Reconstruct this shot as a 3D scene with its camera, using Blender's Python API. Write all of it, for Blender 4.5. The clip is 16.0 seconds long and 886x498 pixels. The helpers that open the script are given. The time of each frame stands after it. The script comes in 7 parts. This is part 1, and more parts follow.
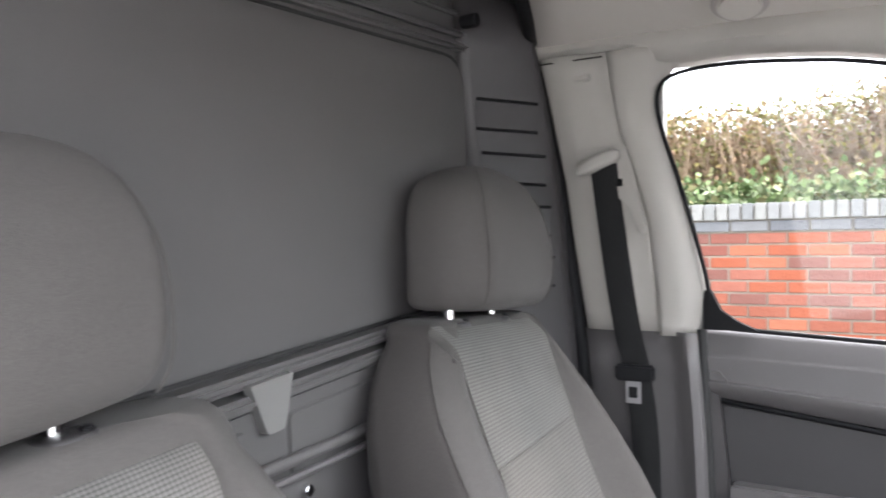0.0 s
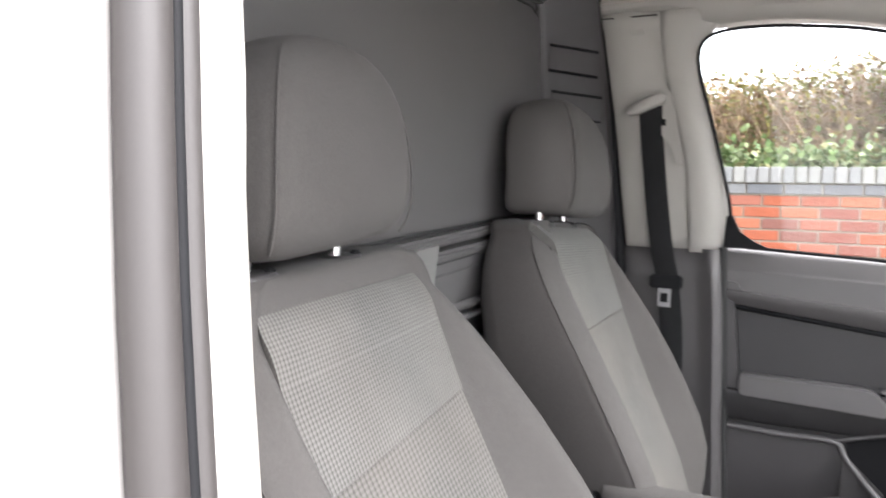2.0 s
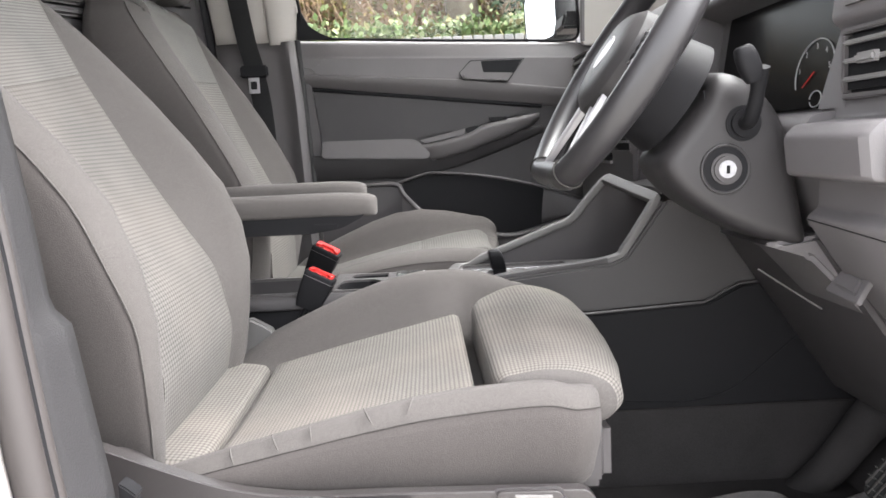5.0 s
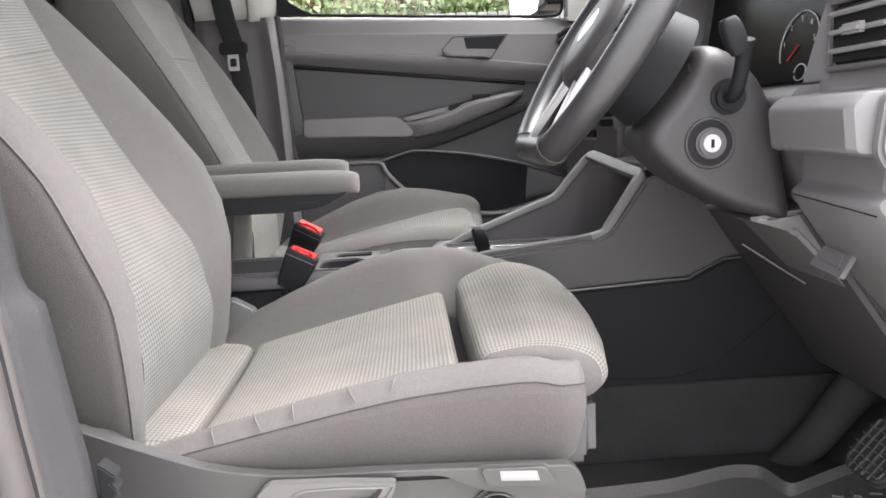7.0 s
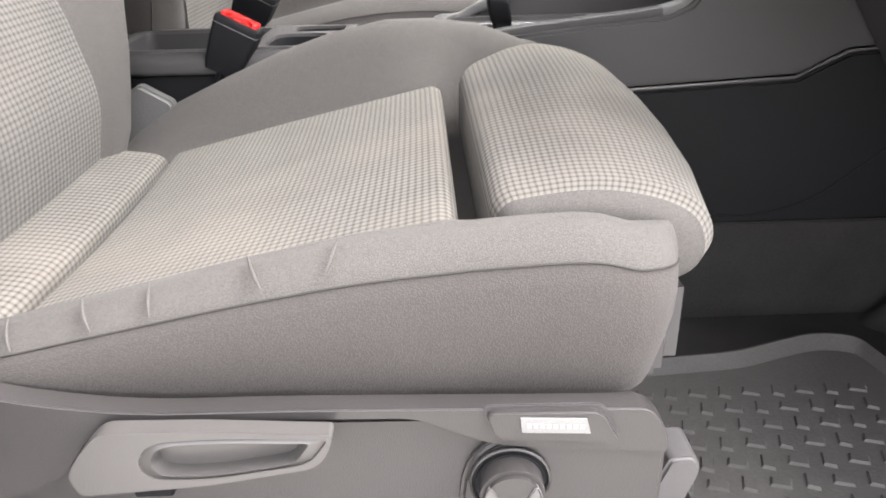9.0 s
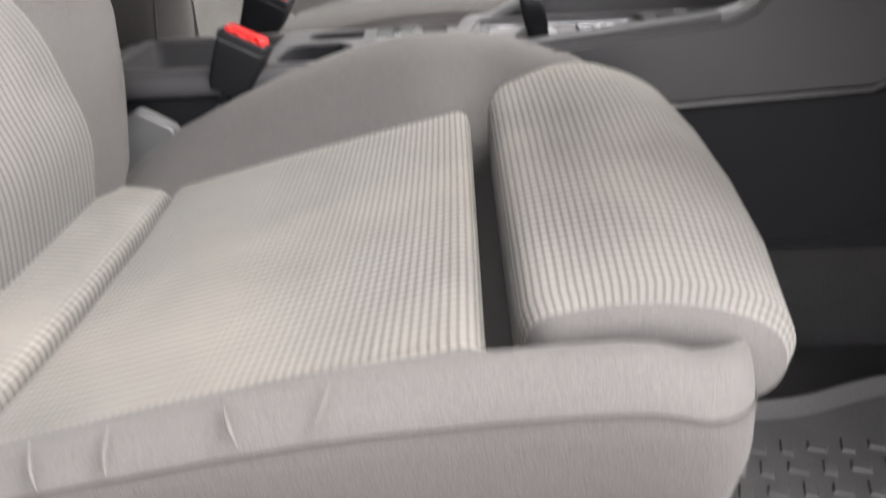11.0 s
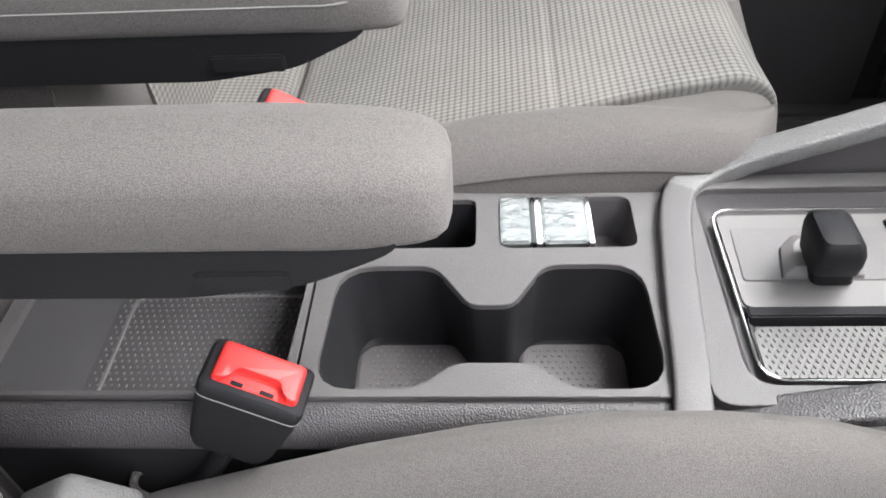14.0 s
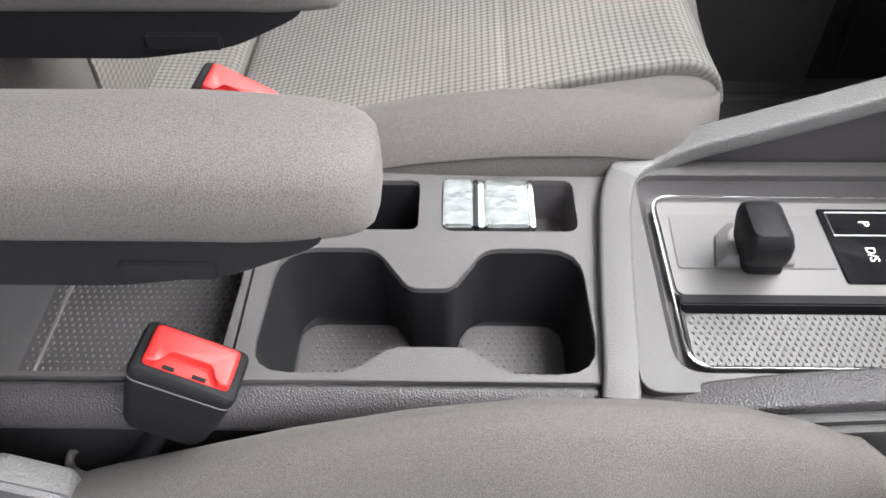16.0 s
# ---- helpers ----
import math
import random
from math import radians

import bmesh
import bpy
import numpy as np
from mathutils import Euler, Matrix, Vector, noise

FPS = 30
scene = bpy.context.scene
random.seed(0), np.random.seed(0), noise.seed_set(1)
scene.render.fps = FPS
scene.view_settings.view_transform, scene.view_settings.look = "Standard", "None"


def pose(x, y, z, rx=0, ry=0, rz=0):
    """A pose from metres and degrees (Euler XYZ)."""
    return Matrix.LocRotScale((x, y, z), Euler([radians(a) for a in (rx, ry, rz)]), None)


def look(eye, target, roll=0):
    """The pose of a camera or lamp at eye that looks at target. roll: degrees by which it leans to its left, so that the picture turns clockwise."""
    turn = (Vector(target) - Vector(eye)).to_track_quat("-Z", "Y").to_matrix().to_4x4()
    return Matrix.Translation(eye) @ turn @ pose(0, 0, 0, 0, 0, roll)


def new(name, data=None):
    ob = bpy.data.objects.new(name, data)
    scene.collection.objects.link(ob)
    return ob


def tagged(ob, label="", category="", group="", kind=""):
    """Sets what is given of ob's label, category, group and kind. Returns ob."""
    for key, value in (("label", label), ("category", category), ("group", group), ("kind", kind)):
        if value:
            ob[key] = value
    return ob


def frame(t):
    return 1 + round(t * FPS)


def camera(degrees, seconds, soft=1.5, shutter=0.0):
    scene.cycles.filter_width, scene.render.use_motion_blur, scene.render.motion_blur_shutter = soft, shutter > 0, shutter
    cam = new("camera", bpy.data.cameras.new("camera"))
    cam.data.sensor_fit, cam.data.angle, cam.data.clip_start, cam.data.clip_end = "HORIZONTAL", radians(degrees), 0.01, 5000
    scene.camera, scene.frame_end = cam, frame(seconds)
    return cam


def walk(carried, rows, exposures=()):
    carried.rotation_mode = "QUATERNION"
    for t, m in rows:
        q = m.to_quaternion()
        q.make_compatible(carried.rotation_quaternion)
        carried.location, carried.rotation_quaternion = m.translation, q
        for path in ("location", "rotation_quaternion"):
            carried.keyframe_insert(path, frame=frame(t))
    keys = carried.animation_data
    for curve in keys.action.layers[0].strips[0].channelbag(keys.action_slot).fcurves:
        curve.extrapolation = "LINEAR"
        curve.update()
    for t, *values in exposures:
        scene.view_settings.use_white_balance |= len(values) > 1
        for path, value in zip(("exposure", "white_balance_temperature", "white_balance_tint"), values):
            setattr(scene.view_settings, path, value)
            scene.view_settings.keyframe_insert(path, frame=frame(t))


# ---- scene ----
cam = camera(60.6, 16.0, soft=1.6, shutter=0.3)
METRES, EYE, TILT, LEAN, TURN = 2.2, 1.45, 1.0, 0.0, 30.0
ROWS = [
    (0.0, 0.0, 0.0, 0.0, -0.0, 0.0, -0.0),
    (0.5, -0.0197, -0.0242, 0.0035, 7.35, 0.55, -1.33),
    (1.0, -0.0495, -0.0399, -0.0042, 9.58, 0.41, -2.61),
    (1.5, -0.0863, -0.0676, -0.0178, 5.63, -1.15, -3.22),
    (2.0, -0.1021, -0.1153, -0.0412, -2.75, -2.87, -2.49),
    (2.5, -0.114, -0.1788, -0.0695, -11.58, -4.13, -1.45),
    (3.0, -0.1233, -0.218, -0.0988, -18.27, -4.61, 0.2),
    (3.5, -0.1291, -0.2413, -0.1299, -24.59, -5.12, 1.53),
    (4.0, -0.1308, -0.2536, -0.1587, -28.7, -6.58, 1.84),
    (4.5, -0.1335, -0.2623, -0.1778, -30.62, -7.98, 1.97),
    (7.0, -0.1299, -0.259, -0.1832, -32.89, -10.2, 2.33),
    (7.5, -0.1291, -0.2562, -0.1838, -32.74, -11.92, 2.02),
    (8.0, -0.116, -0.2317, -0.1882, -32.41, -14.33, 1.67),
    (8.5, -0.0762, -0.1788, -0.2071, -32.16, -19.59, 1.39),
    (11.0, -0.0105, -0.0872, -0.2055, -29.49, -28.35, 2.22),
    (11.5, -0.0249, -0.0595, -0.1471, -29.67, -25.2, 2.23),
    (12.0, -0.0159, 0.0053, -0.1112, -29.67, -25.18, 1.39),
    (12.5, 0.0115, 0.0588, -0.1059, -29.04, -27.66, -0.27),
    (13.0, 0.0439, 0.1142, -0.1286, -27.01, -32.03, -0.64),
    (13.5, 0.0672, 0.1536, -0.1516, -26.73, -39.64, 0.93),
    (14.0, 0.0789, 0.1632, -0.1452, -27.97, -45.32, 2.54),
    (14.5, 0.0834, 0.166, -0.145, -28.5, -47.6, 1.49),
    (15.0, 0.0857, 0.1659, -0.1433, -28.77, -48.22, 0.73),
    (15.5, 0.0852, 0.1654, -0.1427, -28.94, -48.24, 0.34),
    (16.0, 0.0871, 0.1628, -0.1411, -28.96, -48.16, 0.1),
]
EXPOSURES = [(0.0, 3.65), (0.5, 4.05), (1.0, 4.2), (1.5, 4.05), (2.0, 3.58), (2.5, 3.23), (3.0, 3.1), (3.5, 3.12), (4.5, 3.44), (7.0, 3.6), (8.5, 3.6), (11.0, 3.45), (12.0, 3.82), (13.0, 3.95), (14.0, 3.72), (16.0, 3.70)]
WARMTH = {0.0: 6180, 1.0: 6500, 1.5: 6500, 3.0: 6280, 3.5: 6120, 4.5: 6480, 7.0: 6450, 8.5: 6560, 11.0: 6480, 12.0: 6400}
EXPOSURES = [(t, stops, WARMTH.get(t, 6350), 12.5) for t, stops in EXPOSURES]
PATH = [(t, pose(0, 0, EYE, TILT, LEAN, TURN) @ pose(METRES * x, METRES * y, METRES * z, 90 + pitch, roll, yaw)) for t, x, y, z, yaw, pitch, roll in ROWS]
PATH += [(8.7, look((0.053, -0.354, 0.968), (0.104, 1.504, 0.231), -1.5)), (10.8, look((0.077, -0.151, 0.942), (0.024, 1.582, -0.056), -3.0))]
walk(cam, sorted(PATH, key=lambda row: row[0]), EXPOSURES)

# ---- world and sun: bright overcast ----
world = bpy.data.worlds.new("overcast_sky")
scene.world = world
world.use_nodes = True
wn, wl = world.node_tree.nodes, world.node_tree.links
wn.clear()
sky = wn.new("ShaderNodeTexSky")
sky.sky_type = "NISHITA"
sky.sun_disc = False
sky.sun_elevation, sky.sun_rotation = radians(60), radians(82)
sky.dust_density, sky.air_density = 3.0, 1.0
pale = wn.new("ShaderNodeHueSaturation")
pale.inputs["Saturation"].default_value = 0.12
bg = wn.new("ShaderNodeBackground")
bg.inputs["Strength"].default_value = 0.15
wo = wn.new("ShaderNodeOutputWorld")
wl.new(sky.outputs[0], pale.inputs["Color"])
wl.new(pale.outputs[0], bg.inputs["Color"])
wl.new(bg.outputs[0], wo.inputs["Surface"])
sun_data = bpy.data.lights.new("sun", "SUN")
sun_data.energy, sun_data.angle, sun_data.color = 1.35, radians(70), (1.0, 0.97, 0.945)
sun = new("sun", sun_data)
sun.matrix_world = look((5.0, 1.38, 9.75), (0.0, 0.68, 1.0))

# ---- materials ----
def shader(name, base, rough=0.6, metal=0.0, spread=0.12, grain=None, bump=0.0, fine=900.0, spec=0.5, sheen=0.0):
    """A plain surface with slight mottling at a coarse and a fine scale and a fine relief."""
    m = bpy.data.materials.new(name)
    m.use_nodes = True
    n, l = m.node_tree.nodes, m.node_tree.links
    b = n["Principled BSDF"]
    b.inputs["Metallic"].default_value = metal
    b.inputs["Specular IOR Level"].default_value = spec
    if sheen:
        b.inputs["Sheen Weight"].default_value = sheen
        b.inputs["Sheen Roughness"].default_value = 0.5
    tc = n.new("ShaderNodeTexCoord")
    n1, n2 = n.new("ShaderNodeTexNoise"), n.new("ShaderNodeTexNoise")
    n1.inputs["Scale"].default_value, n1.inputs["Detail"].default_value = 9.0, 4.0
    n2.inputs["Scale"].default_value, n2.inputs["Detail"].default_value = fine, 2.0
    l.new(tc.outputs["Object"], n1.inputs["Vector"])
    l.new(tc.outputs["Object"], n2.inputs["Vector"])
    add = n.new("ShaderNodeMath")
    add.operation = "ADD"
    l.new(n1.outputs["Fac"], add.inputs[0])
    l.new(n2.outputs["Fac"], add.inputs[1])
    mr = n.new("ShaderNodeMapRange")
    mr.inputs["From Min"].default_value, mr.inputs["From Max"].default_value = 0.5, 1.5
    mr.inputs["To Min"].default_value, mr.inputs["To Max"].default_value = 1 - spread, 1 + spread
    l.new(add.outputs[0], mr.inputs["Value"])
    mul = n.new("ShaderNodeMixRGB")
    mul.blend_type, mul.inputs["Fac"].default_value = "MULTIPLY", 1.0
    mul.inputs["Color1"].default_value = (*base, 1)
    l.new(mr.outputs[0], mul.inputs["Color2"])
    l.new(mul.outputs[0], b.inputs["Base Color"])
    rr = n.new("ShaderNodeMapRange")
    rr.inputs["To Min"].default_value, rr.inputs["To Max"].default_value = max(0.02, rough - 0.08), min(1, rough + 0.08)
    l.new(n1.outputs["Fac"], rr.inputs["Value"])
    l.new(rr.outputs[0], b.inputs["Roughness"])
    if bump:
        bp = n.new("ShaderNodeBump")
        bp.inputs["Strength"].default_value, bp.inputs["Distance"].default_value = bump, 0.001
        if grain:
            v = n.new("ShaderNodeTexVoronoi")
            v.inputs["Scale"].default_value = grain
            l.new(tc.outputs["Object"], v.inputs["Vector"])
            l.new(v.outputs["Distance"], bp.inputs["Height"])
        else:
            l.new(n2.outputs["Fac"], bp.inputs["Height"])
        l.new(bp.outputs[0], b.inputs["Normal"])
    return m


def woven(name, dark, light, pitch_u, pitch_v, power_v=0.35, bump=0.5, worn=0.0, gingham=False):
    """Seat cloth: ribs one way and fainter rows the other, from the surface's own coordinates in metres."""
    m = bpy.data.materials.new(name)
    m.use_nodes = True
    n, l = m.node_tree.nodes, m.node_tree.links
    b = n["Principled BSDF"]
    b.inputs["Roughness"].default_value = 0.95
    b.inputs["Specular IOR Level"].default_value = 0.15
    b.inputs["Sheen Weight"].default_value = 0.04
    tc = n.new("ShaderNodeTexCoord")
    sep = n.new("ShaderNodeSeparateXYZ")
    l.new(tc.outputs["UV"], sep.inputs[0])

    def wave(socket, pitch, sharp):
        k = n.new("ShaderNodeMath")
        k.operation = "MULTIPLY"
        k.inputs[1].default_value = 2 * math.pi / pitch
        l.new(socket, k.inputs[0])
        s = n.new("ShaderNodeMath")
        s.operation = "SINE"
        l.new(k.outputs[0], s.inputs[0])
        r = n.new("ShaderNodeMapRange")
        r.inputs["From Min"].default_value, r.inputs["From Max"].default_value = -1.0, sharp
        l.new(s.outputs[0], r.inputs["Value"])
        return r.outputs[0]

    wu, wv = wave(sep.outputs["X"], pitch_u, 0.3), wave(sep.outputs["Y"], pitch_v, 0.3)
    pw = n.new("ShaderNodeMapRange")
    pw.inputs["To Min"].default_value, pw.inputs["To Max"].default_value = 1 - power_v, 1.0
    l.new(wv, pw.inputs["Value"])
    mx = n.new("ShaderNodeMath")
    mx.operation = "MULTIPLY"
    l.new(wu, mx.inputs[0])
    l.new(pw.outputs[0], mx.inputs[1])
    if gingham:
        # both sets of threads show: palest where they cross, darkest between them
        half = n.new("ShaderNodeMath")
        half.operation = "ADD"
        l.new(wu, half.inputs[0])
        l.new(wv, half.inputs[1])
        mx.inputs[1].default_value = 0.5
        for link in list(mx.inputs[1].links):
            l.remove(link)
        l.new(half.outputs[0], mx.inputs[0])
    nz = n.new("ShaderNodeTexNoise")
    nz.inputs["Scale"].default_value, nz.inputs["Detail"].default_value = 14.0, 6.0
    l.new(tc.outputs["Object"], nz.inputs["Vector"])
    wr = n.new("ShaderNodeMapRange")
    wr.inputs["To Min"].default_value, wr.inputs["To Max"].default_value = 0.82, 1.18
    l.new(nz.outputs["Fac"], wr.inputs["Value"])
    mix = n.new("ShaderNodeMixRGB")
    mix.inputs["Color1"].default_value, mix.inputs["Color2"].default_value = (*dark, 1), (*light, 1)
    l.new(mx.outputs[0], mix.inputs["Fac"])
    mul = n.new("ShaderNodeMixRGB")
    mul.blend_type, mul.inputs["Fac"].default_value = "MULTIPLY", 1.0
    l.new(mix.outputs[0], mul.inputs["Color1"])
    l.new(wr.outputs[0], mul.inputs["Color2"])
    last = mul
    if worn:
        # rubbed patches, slightly warmer and paler
        big = n.new("ShaderNodeTexNoise")
        big.inputs["Scale"].default_value, big.inputs["Detail"].default_value = 5.0, 3.0
        l.new(tc.outputs["Object"], big.inputs["Vector"])
        patch = n.new("ShaderNodeMapRange")
        patch.inputs["From Min"].default_value, patch.inputs["From Max"].default_value = 0.42, 0.70
        patch.inputs["To Max"].default_value = worn
        l.new(big.outputs["Fac"], patch.inputs["Value"])
        last = n.new("ShaderNodeMixRGB")
        last.inputs["Color2"].default_value = (0.30, 0.245, 0.205, 1)
        l.new(patch.outputs[0], last.inputs["Fac"])
        l.new(mul.outputs[0], last.inputs["Color1"])
    l.new(last.outputs[0], b.inputs["Base Color"])
    bp = n.new("ShaderNodeBump")
    bp.inputs["Strength"].default_value, bp.inputs["Distance"].default_value = bump, 0.001
    l.new(mx.outputs[0], bp.inputs["Height"])
    l.new(bp.outputs[0], b.inputs["Normal"])
    return m


def plain_cloth(name, dark, light, scale):
    """Plain seat cloth: a tight irregular weave of tiny threads over broad, faint soiling."""
    m = bpy.data.materials.new(name)
    m.use_nodes = True
    n, l = m.node_tree.nodes, m.node_tree.links
    b = n["Principled BSDF"]
    b.inputs["Roughness"].default_value = 0.95
    b.inputs["Specular IOR Level"].default_value = 0.12
    b.inputs["Sheen Weight"].default_value = 0.04
    tc = n.new("ShaderNodeTexCoord")
    weave, soil, band = n.new("ShaderNodeTexVoronoi"), n.new("ShaderNodeTexNoise"), n.new("ShaderNodeTexNoise")
    weave.inputs["Scale"].default_value = scale
    soil.inputs["Scale"].default_value, soil.inputs["Detail"].default_value = 6.0, 5.0
    band.inputs["Scale"].default_value, band.inputs["Detail"].default_value = 140.0, 3.0
    for node in (weave, soil, band):
        l.new(tc.outputs["Object"], node.inputs["Vector"])
    up = n.new("ShaderNodeMapRange")
    up.inputs["From Min"].default_value, up.inputs["From Max"].default_value = 0.1, 0.65
    up.inputs["To Min"].default_value, up.inputs["To Max"].default_value = 1.0, 0.0
    l.new(weave.outputs["Distance"], up.inputs["Value"])
    mix = n.new("ShaderNodeMixRGB")
    mix.inputs["Color1"].default_value, mix.inputs["Color2"].default_value = (*dark, 1), (*light, 1)
    l.new(up.outputs[0], mix.inputs["Fac"])
    last = mix
    for node, spread in ((soil, 0.16), (band, 0.05)):
        mr, mul = n.new("ShaderNodeMapRange"), n.new("ShaderNodeMixRGB")
        mr.inputs["To Min"].default_value, mr.inputs["To Max"].default_value = 1 - spread, 1 + spread
        l.new(node.outputs["Fac"], mr.inputs["Value"])
        mul.blend_type, mul.inputs["Fac"].default_value = "MULTIPLY", 1.0
        l.new(last.outputs[0], mul.inputs["Color1"])
        l.new(mr.outputs[0], mul.inputs["Color2"])
        last = mul
    l.new(last.outputs[0], b.inputs["Base Color"])
    bp = n.new("ShaderNodeBump")
    bp.inputs["Strength"].default_value, bp.inputs["Distance"].default_value = 0.3, 0.0006
    l.new(up.outputs[0], bp.inputs["Height"])
    l.new(bp.outputs[0], b.inputs["Normal"])
    return m


CLOTH = plain_cloth("plain_grey_cloth", (0.056, 0.0522, 0.0497), (0.094, 0.0877, 0.0835), 1750)
SIDE_CLOTH = plain_cloth("coarse_side_cloth", (0.046, 0.0420, 0.0402), (0.060, 0.0550, 0.0525), 900)
CHECK = woven("checked_cloth", (0.036, 0.0335, 0.0310), (0.124, 0.116, 0.106), 0.0052, 0.0074, 1.0, 0.5, 0.14, True)
CHECK_BACK = woven("checked_back_cloth", (0.040, 0.038, 0.036), (0.108, 0.103, 0.096), 0.0056, 0.0074, 1.0, 0.5, 0.08, True)
CHECK_PALE = woven("checked_passenger_cloth", (0.040, 0.0385, 0.0365), (0.118, 0.114, 0.107), 0.0052, 0.0052, 1.0, 0.5, 0.06, True)
CHECK_TOP = woven("close_checked_cloth", (0.036, 0.035, 0.034), (0.122, 0.118, 0.111), 0.0046, 0.0050, 1.0, 0.5, 0.08, True)
SEAM = shader("seam_thread", (0.038, 0.036, 0.034), 0.95, spec=0.05)
TRIM = shader("pillar_trim_plastic", (0.024, 0.0235, 0.0245), 0.62, spread=0.12, grain=500, bump=0.35, spec=0.18)
STITCH = shader("pale_stitching", (0.13, 0.128, 0.122), 0.9)
PLASTIC = shader("dark_grey_plastic", (0.041, 0.038, 0.039), 0.46, spread=0.15, grain=1100, bump=0.18, spec=0.42)
SOFT = shader("mid_grey_plastic", (0.080, 0.075, 0.076), 0.44, spread=0.12, grain=1100, bump=0.16, spec=0.42)
SKIRT = shader("seat_trim_plastic", (0.030, 0.0275, 0.0275), 0.33, spread=0.14, grain=1100, bump=0.12, spec=0.42)
GRAIN = shader("leather_grain_plastic", (0.030, 0.028, 0.029), 0.44, grain=900, bump=0.45, spec=0.35)
SHROUD = shader("column_plastic", (0.0200, 0.0187, 0.0194), 0.48, spread=0.25, grain=1300, bump=0.2, spec=0.34)
FOIL = shader("crumpled_foil", (0.20, 0.21, 0.205), 0.25, metal=0.85, spread=0.5, bump=1.0, fine=110)
BADGE = shader("silver_badge", (0.32, 0.32, 0.33), 0.45, metal=0.4, spread=0.25, fine=220)
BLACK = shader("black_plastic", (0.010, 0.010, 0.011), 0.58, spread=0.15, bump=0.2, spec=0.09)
FLANK = shader("console_flank_plastic", (0.0312, 0.0298, 0.0302), 0.50, spread=0.15, grain=1100, bump=0.2, spec=0.32)
SLAT = shader("pale_vent_plastic", (0.16, 0.156, 0.155), 0.38, spread=0.06, spec=0.5)
FIELD = shader("soft_door_plastic", (0.035, 0.0335, 0.0345), 0.55, spread=0.15, grain=1100, bump=0.2, spec=0.25)
RUBBER = shader("rubber_seal", (0.026, 0.0222, 0.0212), 0.6)
BLACKRUBBER = shader("black_rubber", (0.014, 0.014, 0.014), 0.75, bump=0.3)
BEIGE = shader("beige_trim", (0.300, 0.285, 0.266), 0.75, spread=0.05, grain=900, bump=0.2, spec=0.3)
LINING = shader("roof_lining_cloth", (0.42, 0.395, 0.365), 0.95, spread=0.06, bump=0.3, spec=0.1)
STEEL = shader("painted_steel_bulkhead", (0.076, 0.0725, 0.0720), 0.50, spread=0.08, bump=0.08, fine=500, spec=0.25)
PAINT = shader("white_paint", (0.31, 0.296, 0.285), 0.3, spread=0.02)
CHROME = shader("chrome", (0.75, 0.75, 0.75), 0.12, metal=1.0, spread=0.03)
SATIN = shader("satin_silver", (0.34, 0.335, 0.34), 0.42, metal=0.9, spread=0.04)
LEATHER = shader("leather_rim", (0.018, 0.0172, 0.0185), 0.38, spread=0.15, grain=900, bump=0.12)
GLOSS = shader("gloss_black", (0.006, 0.006, 0.007), 0.08, spread=0.05)
RED = shader("red_release_button", (0.42, 0.020, 0.018), 0.36, spread=0.06, spec=0.35)
DASH = shader("dashboard_plastic", (0.090, 0.085, 0.087), 0.45, spread=0.1, grain=900, bump=0.2, spec=0.45)
CONSOLE = shader("console_plastic", (0.054, 0.051, 0.051), 0.48, spread=0.22, grain=1500, bump=0.26, spec=0.42)
CARPET = shader("carpet", (0.028, 0.0266, 0.0268), 1.0, spread=0.35, bump=1.0, fine=700, spec=0.05)
MATRUB = shader("rubber_mat", (0.05, 0.047, 0.045), 0.7, spread=0.3, bump=0.5, fine=300)
WEB = woven("belt_webbing", (0.009, 0.009, 0.009), (0.020, 0.020, 0.021), 0.0030, 0.0022, 0.4, 0.4)
PANEL = shader("silver_grey_panel", (0.104, 0.099, 0.098), 0.52, metal=0.1, spread=0.05, spec=0.35)
TRAYMAT = shader("grey_tray_mat", (0.072, 0.070, 0.069), 0.6, spread=0.1)
MIRROR = shader("mirror_glass", (0.50, 0.51, 0.52), 0.02, metal=1.0, spread=0.0)
RAIL = shader("satin_grey_rail", (0.082, 0.080, 0.079), 0.50, spread=0.10, grain=700, bump=0.4, spec=0.45)
# display glass: near-black base also carries the shade of the instrument hood
SCREEN = shader("display_glass", (0.0025, 0.0023, 0.0024), 0.20, spread=0.05, spec=0.04)
WHITE = shader("white_marking", (0.8, 0.8, 0.8), 0.5, spread=0.02)
LEVER = shader("pale_satin_plastic", (0.058, 0.054, 0.053), 0.30, spread=0.06, grain=1100, bump=0.08, spec=0.5)
FAINT = shader("faint_label_print", (0.20, 0.20, 0.20), 0.7, spread=0.03)
PEDAL = shader("worn_pedal_rubber", (0.06, 0.058, 0.056), 0.4, spread=0.4, spec=0.5)
BRACKET = shader("bare_bracket_metal", (0.17, 0.165, 0.16), 0.40, metal=0.3, spread=0.15)
LABEL = shader("pale_label_paper", (0.15, 0.148, 0.145), 0.6, spread=0.15)
GREY = shader("grey_label_print", (0.27, 0.27, 0.27), 0.6, spread=0.03)


